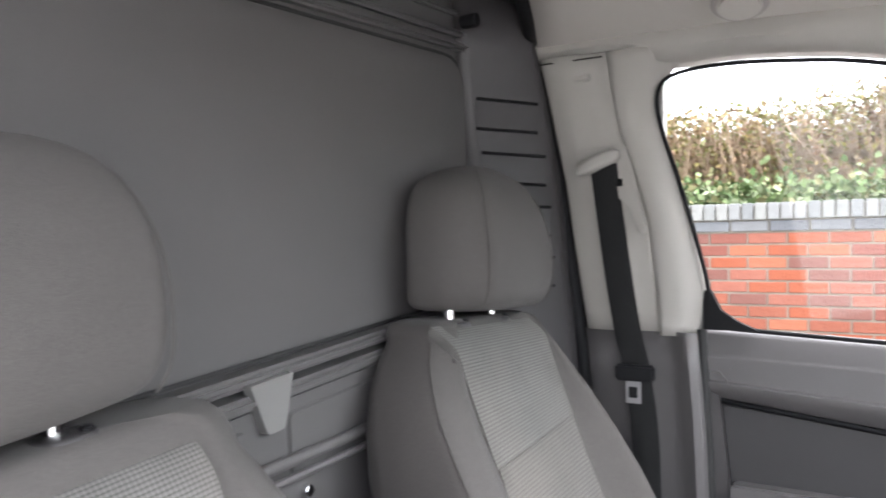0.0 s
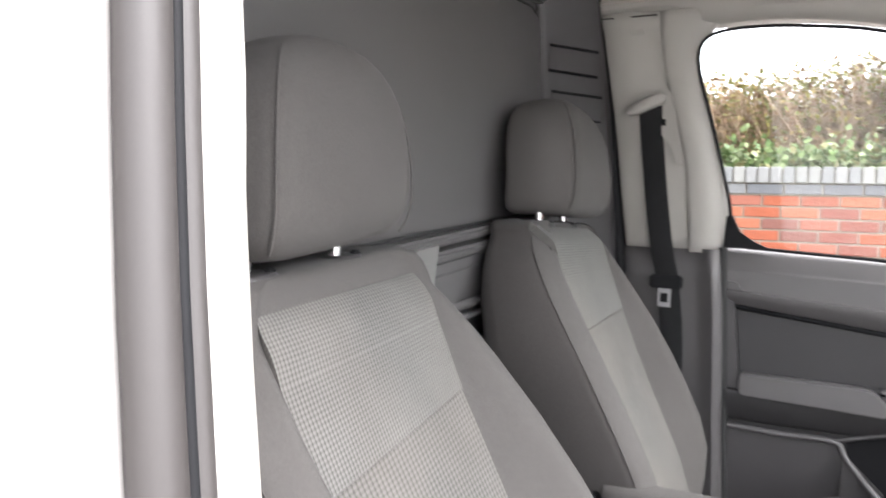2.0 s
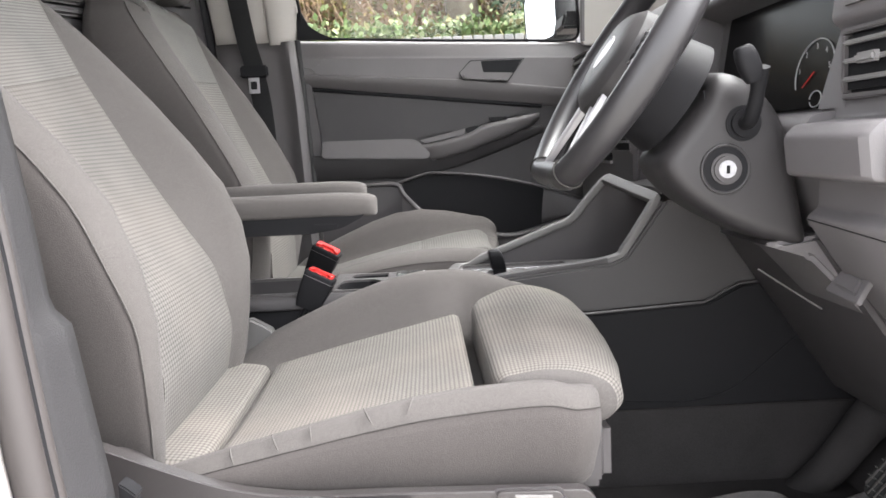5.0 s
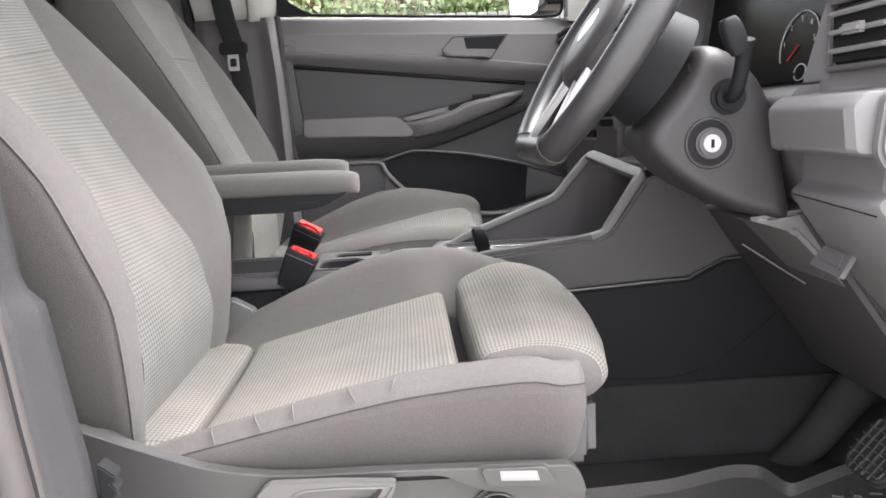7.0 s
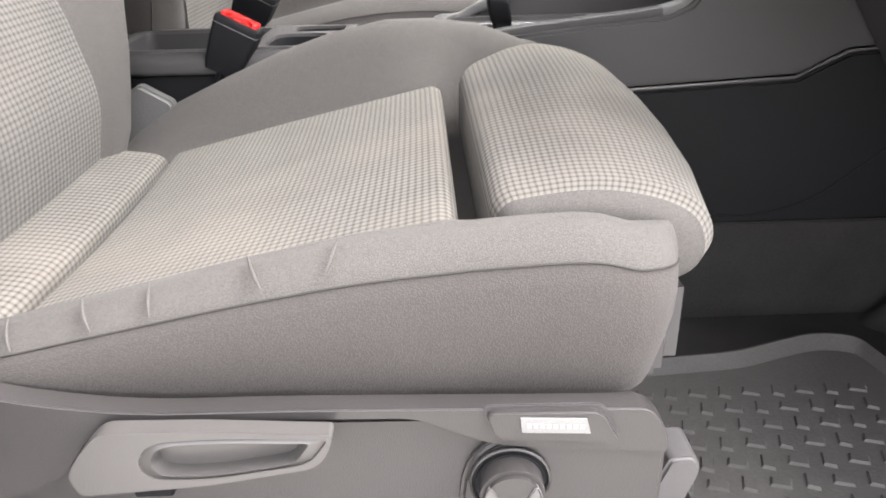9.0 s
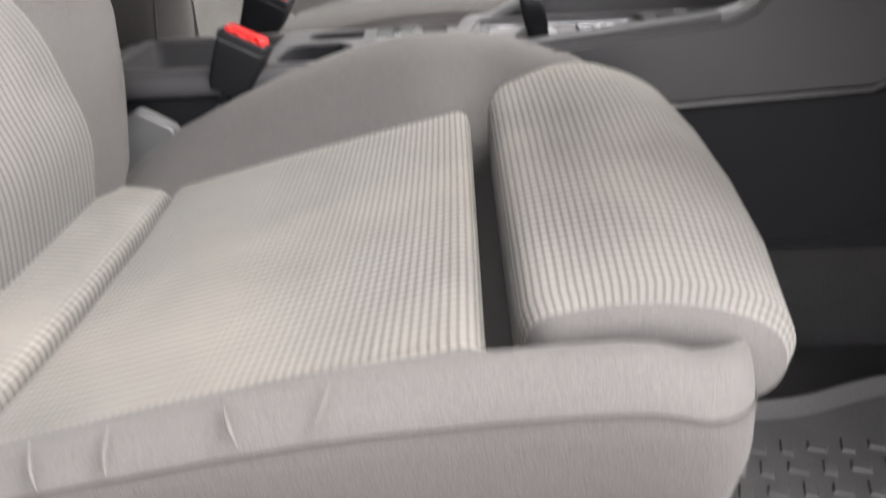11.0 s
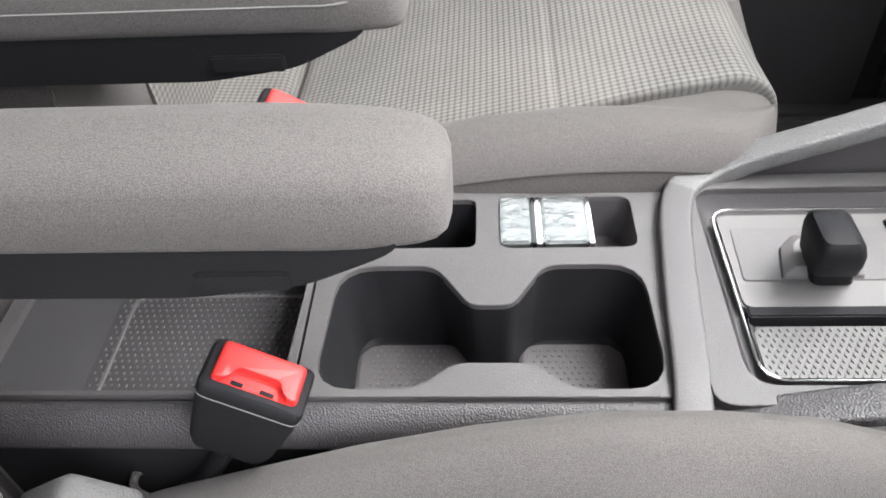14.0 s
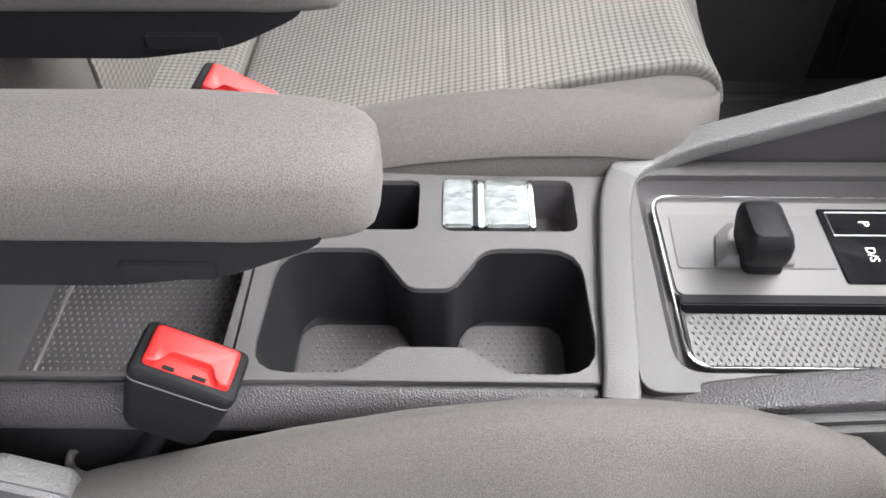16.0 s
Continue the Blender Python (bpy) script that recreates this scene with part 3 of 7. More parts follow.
    def lower(u, v):
        z = 0.55 + 0.775 * v
        x0, x1 = -0.50, curve_at([(0, -0.24), (0.5, -0.262), (0.8, -0.27), (1, -0.283)], v)
        bulge = 0.02 * math.exp(-((u - 0.93) / 0.08) ** 2) * (side > 0)
        if side < 0:
            x1 -= 0.05
        return (x0 + (x1 - x0) * u, wall_y(z, side) - side * (0.012 + bulge), z)
    sheet("lower_cover", lower, [0, 0.2, 0.4, 0.6, 0.75, 0.83, 0.88, 0.93, 0.97, 1], span(0, 1, 12), SOFT, s, "dark grained cover", thick=0.006)
    # pale embossed plate near the top of the cover
    z = 1.775
    if side > 0:
        box("emblem_plate", (-0.475, wall_y(z, side) - side * 0.034, z - 0.006), (-0.44, wall_y(z, side) - side * 0.026, z + 0.008), BEIGE, s, bevel=0.003)
    return s


side_trim(1, "pillar_trim_passenger")
side_trim(-1, "pillar_trim_driver")


def roof():
    r = thing("ceiling", "pale beige cloth roof lining", "ceiling", kind="structure")
    def lining(u, v):
        yn = u * 2 - 1
        rear = -0.44 - 0.14 * yn * yn
        x = rear + (0.36 - rear) * v
        front = max(0, x - 0.05)
        z = 1.90 - 0.085 * abs(yn) ** 4 - 0.35 * front ** 1.6
        w = 0.66 + 0.02 * (1 - v)
        return (x, MID + yn * w, z)
    def header(u, v):
        yn = u * 2 - 1
        a = Vector(lining(u, 0.0))
        b = Vector((-0.632, a.y, 1.985))
        p = a.lerp(b, v)
        return (p.x, p.y, p.z + 0.02 * math.sin(math.pi * v))
    sheet("header_panel", header, span(0, 1, 15), span(0, 1, 5), STEEL, r, "dark steel header behind the lining", thick=0.006)
    sheet("lining", lining, span(0, 1, 25), span(0, 1, 15), LINING, r, thick=0.02)
    return r


ceiling = roof()
box("roof_skin", (-2.4, -0.02, 2.05), (0.20, 1.38, 2.08), PAINT, ceiling, "white painted roof skin", bevel=0.01)


def roof_lamp():
    t = thing("ceiling_lamp", "round beige loudspeaker cover in the roof lining", "ceiling cover")
    c = Vector((-0.18, 1.20, 1.838))
    nrm = Vector((0, -0.35, -1)).normalized()
    disc("rim", c, nrm, 0.042, 0.010, BEIGE, t, bevel=0.004)
    disc("cap", c + nrm * 0.006, nrm, 0.033, 0.006, LINING, t, bevel=0.003)
    return t


roof_lamp()


# ---- seats ----
def seat(name, yc, dz, driver, label):
    s = thing(name, label, "seat", "front seats")
    Z = dz
    low = 0.024 if driver else 0.0

    # cushion body with raised side bolsters
    zi = [(-0.31, 0.690), (-0.22, 0.702), (-0.10, 0.732), (0.075, 0.772), (0.15, 0.780), (0.21, 0.772), (0.26, 0.73)]
    near = [(-0.31, 0.715), (-0.24, 0.738), (-0.13, 0.765), (0.0, 0.795), (0.10, 0.806), (0.14, 0.807), (0.160, 0.805), (0.175, 0.799), (0.20, 0.780), (0.23, 0.75)]
    far = [(-0.31, 0.69), (-0.25, 0.747), (-0.16, 0.788), (-0.08, 0.822), (0.0, 0.845), (0.06, 0.848), (0.12, 0.840), (0.17, 0.822), (0.20, 0.79), (0.23, 0.75)]
    if not driver:
        zi = [(a, b - 0.004) for a, b in zi]
    wi = 0.198 if driver else 0.160
    wt = 0.262 if driver else 0.245
    front = 0.203 if driver else 0.160
    FX = 0.020 if driver else 0.0
    loops = []
    xs = [-0.315, -0.30, -0.27, -0.22, -0.16, -0.10, -0.04, 0.02, 0.072, 0.082, 0.12, 0.14, 0.155, front - 0.032] if driver else [-0.315, -0.30, -0.27, -0.22, -0.16, -0.10, -0.04, 0.02, 0.072, 0.082, 0.12, front - 0.032]
    for x in xs:
        a, b, c = curve_at(near, x), curve_at(far, x), curve_at(zi, x) - (0.010 if driver else 0.005)
        if not driver:
            ease = min(1, max(0, (x + 0.08) / 0.27)) ** 2
            w_in = wi + 0.035 * ease
            a = c + (a - c) * (1 - 0.75 * ease)
            b = c + (b - c) * (1 - 0.55 * ease)
        else:
            w_in = wi
        zb = 0.693 if driver else 0.66
        if driver and x > 0.079:
            c -= 0.04
        wb = wt - 0.012
        cs = [(-wb, zb, 0.006), (wb, zb, 0.006), (wt + FX, (zb + b) / 2, 0.04), (wt + FX - 0.004, b - 0.014, 0.035), (w_in + 0.030 + FX, b, 0.035), (w_in - 0.004, c, 0.025), (0, c, 0.05), (-w_in + 0.004, c, 0.025), (-w_in - 0.022, a, 0.03), (-wt + 0.010, a - 0.012, 0.035), (-wt, (zb + a) / 2, 0.04)]
        loops.append([(x, yc + p, q + Z) for p, q in rloop(cs, 4)])
    c0 = loops[-1]
    mid = (front - 0.032, yc, 0.735 + Z)
    for k in (15, 30, 45, 60, 75, 88):
        t = radians(k)
        loops.append(shrink(c0, 1 - (0.30 if driver else 0.20) * (1 - math.cos(t)), (0.040 * math.sin(t), 0, -0.012 * (1 - math.cos(t))), mid))
    if driver:
        loops = [[(x - 0.16 * max(0.0, 0.745 - z) * max(0.0, min(1.0, (x - 0.10) / 0.09)), y, z) for x, y, z in lp] for lp in loops]
    body = loft("cushion", loops, CLOTH, s, "plain grey cloth cushion with raised bolsters")
    # coarser cloth below the seam on the side towards the driver's door
    body.data.materials.append(SIDE_CLOTH)
    ring, rim = len(loops[0]), 9 * 5 + 3
    for k, p in enumerate(body.data.polygons):
        if k % ring >= rim and k // ring < len(loops) - 1:
            p.material_index = 1
    tube("seam", smooth([Vector(lp[rim]) + Vector((0, -0.0003, 0)) for lp in loops[2:-2]], 40), 0.0006, SEAM, s, n=6)
    top = lambda x: curve_at(zi, x) + Z
    if driver:
        line = [(x, top(x)) for x in (-0.214, -0.15, -0.08, 0.0, 0.05, 0.078)]
        pad("cushion_insert", line, yc - wi, yc + wi, 0.010, CHECK, s, "woven checked cloth", crown=-0.006)
        line = [(-0.315, top(-0.315) + 0.02), (-0.28, top(-0.28) + 0.016), (-0.245, top(-0.245) + 0.008), (-0.222, top(-0.222))]
        pad("rear_insert", line, yc - wi + 0.005, yc + wi - 0.005, 0.012, CHECK, s, "woven checked cloth", crown=-0.004)
        # extendable thigh support, standing clear of the cushion by a gap
        prof = [(0.097, 0.730, 0.01), (0.097, 0.797, 0.018), (0.170, 0.807, 0.05), (0.236, 0.792, 0.045), (0.252, 0.765, 0.022), (0.243, 0.745, 0.015), (0.20, 0.735, 0.01)]
        base = rloop(prof, 6)
        lps = []
        for y, f, dx in ((-0.206, 0.76, -0.034), (-0.203, 0.89, -0.026), (-0.196, 0.965, -0.018), (-0.18, 1.0, -0.010), (-0.09, 1.0, 0.008), (0, 1.0, 0.018), (0.09, 1.0, 0.022), (0.18, 1.0, 0.019), (0.196, 0.965, 0.010), (0.203, 0.89, 0.001), (0.206, 0.76, -0.010)):
            lps.append([(p[0] + dx * (p[0] - 0.097) / 0.15, yc + y, p[2] + Z + 0.020 * max(0, (y + 0.05) / 0.256) * max(0, math.sin(math.pi * (p[0] - 0.10) / 0.16)) * max(0, (p[2] - 0.735) / 0.07)) for p in shrink([(a, 0, b) for a, b in base], f, c=(0.17, 0, 0.75))])
        support = loft("thigh_support", lps[2:-2], CHECK, s, "woven checked cloth thigh support")
        for piece in (lps[:3], lps[-3:]):
            loft("support_end", piece, CLOTH, support, "plain grey cloth end")
        box("support_base", (0.08, yc - 0.19, 0.62 + Z), (0.196, yc + 0.19, 0.705 + Z), BLACK, s, bevel=0.012)
        box("support_slide", (0.135, yc - 0.196, 0.662 + Z), (0.224, yc + 0.15, 0.742 + Z), PLASTIC, s, bevel=0.014, seg=3)
    else:
        line = [(x, top(x)) for x in (-0.205, -0.15, -0.10, -0.05, -0.02, 0.021)]
        pad("cushion_insert", line, yc - wi, yc + wi, 0.0056, CHECK_PALE, s, "woven checked cloth", crown=-0.004, edge=0.003)
        line = [(x, top(x)) for x in (0.016, 0.05, 0.09, 0.12)] + [(0.146, top(0.146) - 0.002), (0.165, top(0.15) - 0.016), (0.174, 0.735 + Z)]
        fl = lambda f: 0.022 * min(1, f * 1.35)
        pad("front_insert", line, lambda f: yc - wi + 0.020 * f, lambda f: yc + wi + fl(f), 0.005, CHECK_PALE, s, "woven checked cloth", crown=-0.004, edge=0.003)
        line = [(-0.30, top(-0.30) + 0.02), (-0.26, top(-0.26) + 0.012), (-0.21, top(-0.21) + 0.002)]
        pad("rear_insert", line, yc - wi + 0.005, yc + wi - 0.005, 0.010, CHECK_PALE, s, "woven checked cloth", crown=-0.003)
        tube("cross_seam", [(0.0185, yc + y, top(0.0185) + 0.0046 - 0.004 * math.cos(math.pi * y / 0.34)) for y in span(-0.155, 0.155, 13)], 0.0007, CLOTH, s, n=6)
        # the front edge bows out in the middle
        for ob in s.children:
            for v in ob.data.vertices:
                if v.co.x > 0:
                    side = max(0.0, min(1.0, (v.co.y - yc + 0.08) / 0.20))
                    grow = (0.012 + 0.024 * side) if ob.name.split(".")[0] in ("cushion", "seam") else (0.008 + 0.008 * side)
                    if ob.name.split(".")[0] in ("cushion", "seam"):
                        v.co.x -= 0.018 * max(0.0, min(1.0, (yc - 0.12 - v.co.y) / 0.1)) * min(1.0, v.co.x / 0.16)
                    v.co.x += grow * min(1.3, v.co.x / 0.16) * max(0.0, 1 - ((v.co.y - yc) / (wt + 0.06)) ** 6)
    if driver:
        for x, run in ((-0.172, 0.004), (-0.128, 0.005), (-0.092, 0.002), (-0.034, 0.005), (0.008, -0.003)):
            a = curve_at(near, x)
            tube("crease", smooth([(x - run, yc - wt + 0.026, a - 0.0025), (x, yc - wt + 0.013, a - 0.0072), (x + run, yc - wt + 0.0060, a - 0.0135)], 8), [0.0003, 0.0007, 0.0010, 0.0012, 0.0012, 0.0010, 0.0007, 0.0003], CLOTH, s, n=8)

    # backrest
    xi = [(0.70, -0.290), (0.74, -0.280), (0.80, -0.272), (0.88, -0.290), (0.98, -0.356), (1.08, -0.412), (1.14, -0.446), (1.22, -0.486), (1.29, -0.518), (1.33, -0.54)]
    xb = [(0.70, -0.262), (0.74, -0.252), (0.80, -0.244), (0.88, -0.238), (0.94, -0.246), (1.01, -0.272), (1.08, -0.325), (1.14, -0.378), (1.22, -0.455), (1.29, -0.530), (1.33, -0.56)]
    ww = [(0.69, 0.215), (0.74, 0.238), (0.82, 0.250), (0.95, 0.252), (1.08, 0.240), (1.18, 0.222), (1.26, 0.200), (1.30, 0.182)]
    lean = [(0.70, 0.032), (0.90, 0.030), (1.02, 0.018), (1.10, 0.010), (1.20, 0.010), (1.33, 0.016)]
    if driver:
        lean = [(0.70, 0.0), (1.33, 0.0)]
    xi, xb = [(a, b + curve_at(lean, a)) for a, b in xi], [(a, b + curve_at(lean, a)) for a, b in xb]
    dx = curve_at(lean, 1.30)
    hw = [(0.70, 0.150), (0.90, 0.140), (1.14, 0.138), (1.30, 0.146)]
    if not driver:
        hw = [(0.70, 0.120), (0.90, 0.125), (1.14, 0.140), (1.30, 0.150)]
        ww = [(a, b + 0.010) for a, b in ww]
        xi = [(0.70, -0.290), (0.795, -0.290), (0.895, -0.324), (0.945, -0.350), (1.045, -0.398), (1.135, -0.434), (1.215, -0.466), (1.275, -0.488), (1.33, -0.514)]
        xb = [(0.70, -0.285), (0.77, -0.268), (0.83, -0.259), (0.88, -0.257), (0.925, -0.267), (0.98, -0.292), (1.045, -0.324), (1.12, -0.368), (1.20, -0.420), (1.262, -0.466), (1.33, -0.516)]
    else:
        hw = [(0.70, 0.148), (0.90, 0.132), (1.14, 0.128), (1.30, 0.134)]
    edge = 0.022 if driver else 0.042
    def near_half(z):
        """Half width of the insert on the door side, where the driver's seat has a slimmer bolster."""
        more = curve_at([(0.70, 0.0), (0.80, 0.006), (0.90, 0.028), (1.0, 0.030), (1.14, 0.030), (1.20, 0.024), (1.3, 0.008)], z) if driver else 0.0
        return min(curve_at(hw, z) + more, curve_at(ww, z) - 0.052)
    loops = []
    zs = [0.695, 0.71, 0.74, 0.78, 0.82, 0.88, 0.94, 1.0, 1.06, 1.12, 1.18, 1.225 - low / 2, 1.262 - low, 1.285 - low]
    for z in zs:
        a, b, w, h = curve_at(xi, z) - 0.004, curve_at(xb, z), curve_at(ww, z), curve_at(hw, z)
        back = a - 0.115 + 0.02 * max(0, (z - 1.1) / 0.2)
        fill = max(0, min(1, (1.24 - z) / 0.1))
        b = b if b > a or z > 1.2 else a
        b2 = max(b, a - 0.014)
        flank = curve_at([(0.70, -0.004), (0.83, 0.006), (0.89, 0.017), (0.947, 0.031), (1.04, 0.038), (1.3, 0.042)], z) if driver else 0.030
        if not driver:
            back -= curve_at([(0.70, 0.030), (1.06, 0.030), (1.2, 0.014), (1.30, 0.004)], z)
        cs = [(-w * (0.82 if driver else 0.95), back, 0.05), (w * 0.82, back, 0.05), (w, (back + b2) / 2 - 0.01, 0.05), (w - 0.006, b2 - edge, 0.03), (w - 0.045, b2, 0.035), (h + 0.004, a + 0.004 * fill, 0.02), (0, a, 0.04), (-near_half(z) - 0.004, a + 0.004 * fill, 0.02), (-w + 0.045, b2, 0.035), (-w + 0.004, b2 - flank, 0.016), (-w, (back + b2) / 2 - 0.01, 0.05)]
        stretch = 1.0 if driver else (1.0 + 0.14 * max(0.0, min(1.0, (z - 0.9) / 0.2))) * (1 - 0.22 * max(0.0, min(1.0, (z - 1.19) / 0.095)) ** 2)
        loops.append([(q, yc + (p * stretch if p < -0.1 else p), z + Z) for p, q in rloop(cs, 4)])
    c0 = loops[-1]
    rise = 1.68 if driver else 1.0
    loops += [shrink(c0, f, (-dx_, 0, dz_ * rise)) for f, dx_, dz_ in ((0.985, 0.005, 0.009), (0.95, 0.009, 0.018), (0.89, 0.012, 0.0245), (0.78, 0.014, 0.0285), (0.5, 0.015, 0.030))]
    shell = loft("backrest", loops, CLOTH, s, "plain grey cloth backrest with side bolsters")
    # coarser, darker cloth on the flanks behind the piping
    shell.data.materials.append(SIDE_CLOTH)
    rim, count = 9 * 5 + 2, len(c0)
    for k, p in enumerate(shell.data.polygons):
        i, j = k % count, k // count
        if j < len(zs) + (0 if driver else 3) and (i >= rim or (i < 5 and not driver)):
            p.material_index = 1
    piping = [Vector(lp[rim]) for lp in loops[2:len(zs)]]
    if not driver:
        piping += [Vector(lp[rim]) for lp in loops[len(zs):len(zs) + 3]]
    tube("piping", smooth([p + Vector((0.0006, -0.0006, 0)) for p in piping], 40), 0.0010, CLOTH, s, "piped seam", n=6)
    line = [(curve_at(xi, z) - (0.006 * max(0, min(1, (0.96 - z) / 0.06)) if driver else 0), z + Z) for z in (1.138, 1.07, 1.0, 0.94, 0.88, 0.83, 0.79, 0.75, 0.715)]
    side_in = 0.0 if driver else 0.022
    pad("lower_back_insert", [p for p in line[::-1]], lambda f: yc - near_half(0.72 + f * 0.42) - (0.0 if driver else 0.018 * (1 - f)) - side_in, lambda f: yc + curve_at(hw, 0.72 + f * 0.42) + 0.018 * (1 - f) - 0.6 * side_in, 0.004, CHECK_BACK, s, "woven checked cloth", n=36)
    line = [(curve_at(xi, z), z + Z) for z in (1.139, 1.18, 1.22, 1.25 - low, 1.272 - low)] + [(-0.524 + dx + low * 0.4, 1.290 - low + Z), (-0.538 + dx + low * 0.4, 1.299 - low + Z)]
    pad("upper_back_insert", line, lambda f: yc - (near_half(1.139 + 0.15 * f) + 0.012 * f if driver else curve_at(hw, 1.2)) - side_in, lambda f: yc + curve_at(hw, 1.2) - 0.6 * side_in, 0.005, CHECK_TOP, s, "woven checked cloth")
    for sg in (-1, 1):
        pts = [(curve_at(xi, z) + 0.006, yc + sg * ((near_half(z) if sg < 0 else curve_at(hw, z)) + 0.002) - (side_in if sg < 0 else 0.6 * side_in), z + Z) for z in span(1.0 if driver else 0.76, 1.14 if driver and sg < 0 else 1.27 - low, 20)]
        tube("seam", pts, 0.0012, SEAM, s, n=6)

    pts = [(curve_at(xi, 1.139) + 0.0042 - 0.0006 * abs(y) * 10, yc + y, 1.139 + Z) for y in span(-near_half(1.139) - side_in, curve_at(hw, 1.139) - 0.6 * side_in, 9)]
    tube("cross_seam", pts, 0.0013, SEAM, s, n=6)
    # the cross seam climbs towards the middle of the cab
    for ob in s.children:
        if ob.name.split(".")[0] in ("cross_seam", "upper_back_insert", "lower_back_insert"):
            for v in ob.data.vertices:
                up = (0.10 if driver else 0.06) * (v.co.y - yc) * math.exp(-((v.co.z - Z - 1.139) / 0.07) ** 2)
                v.co.z += up
                v.co.x -= 0.56 * up

    # head restraint on two chromed posts
    face = 0.90 if driver else 0.69
    hx, hy, hz = (-0.482, 0.308, 1.324) if driver else (-0.450, 1.042, 1.380)
    wide, deep = (1.085, 0.122) if driver else (1.20, 0.133)
    #        height, half width, front set back, depth share
    tabs = [(0.000, 0.092, 0.034, 0.72), (0.003, 0.104, 0.026, 0.84), (0.010, 0.112, 0.017, 0.93), (0.024, 0.117, 0.008, 0.98), (0.045, 0.119, 0.002, 1.0), (0.075, 0.1185, 0.0, 1.0), (0.105, 0.115, 0.001, 1.0), (0.130, 0.109, 0.004, 0.98), (0.150, 0.101, 0.009, 0.94), (0.167, 0.090, 0.016, 0.87), (0.181, 0.076, 0.025, 0.76), (0.191, 0.058, 0.036, 0.60), (0.198, 0.036, 0.047, 0.40), (0.201, 0.014, 0.056, 0.18)]
    loops = []
    for h, w, back, share in tabs:
        w, d, xf = w * wide, deep * share, hx - back - h * 0.10
        soft = min(0.020, w * 0.4, d * 0.4)
        cs = [(-w * 0.96, xf - d, soft), (w * 0.96, xf - d, soft), (w, xf - d * 0.5, 0.03), (w * 0.90, xf - 0.007, soft), (0, xf, w), (-w * face, xf - 0.007, soft), (-w, xf - d * 0.5, 0.03)]
        loops.append([(q, hy + p, hz + h * (1.085 if driver else 1.08)) for p, q in rloop(cs, 5)])
    loft("head_restraint", loops, CLOTH, s, "plain grey cloth head restraint", angle=70)
    for sg in (-1, 1):
        pts = [(hx - back - h * 0.10 - 0.0112, hy + sg * w * wide * (0.918 if sg > 0 else face + 0.018), hz + h * (1.085 if driver else 1.08)) for h, w, back, share in tabs[2:-2]]
        tube("welt", smooth(pts, 24), 0.0014, CLOTH, s, n=6)
    for sg in (-1, 1):
        px, y = (-0.556, 0.287 + sg * 0.072) if driver else (-0.530, 1.002 + sg * 0.066)
        zt = 1.314 if driver else 1.366
        tube("post", [(px, y, zt - 0.03), (px, y, zt + 0.014)], 0.0078, CHROME, s, "chromed post", n=14)
        disc("post_collar", (px, y, zt + 0.018), (0, 0, 1), 0.0092, 0.009, CHROME, s, "chromed post ring", n=18, bevel=0.002)
        tube("post", [(px, y, zt + 0.02), (px - 0.004, y, zt + 0.06)], 0.0066, CHROME, s, "chromed post", n=14)
        lps = [[(px + 0.004 + a, y + 0.004 + b, zt + h) for a, b in rrect(-0.017 * f, 0.019 * f, -0.024 * f, 0.028 * f, 0.016 * f)] for h, f in ((-0.014, 1.0), (-0.005, 1.0), (-0.002, 0.93), (-0.0005, 0.80), (0.0, 0.45))]
        loft("collar", lps, PLASTIC, s, "black guide collar", angle=40)
        disc("button", (px + 0.014, y + 0.020, zt + 0.0005), (0, 0, 1), 0.006, 0.006, BLACK, s, bevel=0.002)
    # plastic frame, recliner covers and runners below
    if driver:
        # the whole van leans a little: the seat's upper part follows
        for ob in s.children:
            head = ob.name.split(".")[0] == "head_restraint"
            for v in ob.data.vertices:
                ramp = max(0.0, min(1.0, (v.co.z - 1.05) / 0.18))
                v.co.z += ramp * (0.15 * (v.co.y - 0.29) if head else 0.106 * (v.co.y - yc))
        skirt_driver(s, yc)
    else:
        prism("side_trim", rloop([(-0.34, 0.55, 0.02), (0.165, 0.55, 0.03), (0.17, 0.68, 0.01), (-0.25, 0.69, 0.03), (-0.34, 0.80, 0.02)], 3), "y", yc - 0.222, yc - 0.205, PLASTIC, s, bevel=0.006, m=Matrix.Translation((0, 0, Z)))
    if driver:
        prism("hinge_shell", rloop([(-0.30, 0.70, 0.02), (-0.226, 0.70, 0.01), (-0.226, 0.755, 0.006), (-0.262, 0.776, 0.006), (-0.30, 0.752, 0.01)], 4), "y", 0.584, 0.604, RAIL, s, "pale plastic hinge shell", bevel=0.008, seg=3)
    for sg in (-1,) if driver else (1,):
        disc("hinge_cover", (-0.292 if driver else -0.36, yc + sg * 0.238, 0.715 + Z), (0, 1, 0), 0.045, 0.03, SKIRT, s, "pale plastic hinge cover", bevel=0.006)
    box("frame", (-0.30, yc - 0.22, 0.50 + Z), (0.17, yc + 0.22, 0.69 + Z), BLACK, s, bevel=0.02)
    for sg in (-1, 1):
        box("runner", (-0.34, yc + sg * 0.19 - 0.02, 0.44), (0.20, yc + sg * 0.19 + 0.02, 0.52 + Z), BLACK, s, bevel=0.005)
    return s


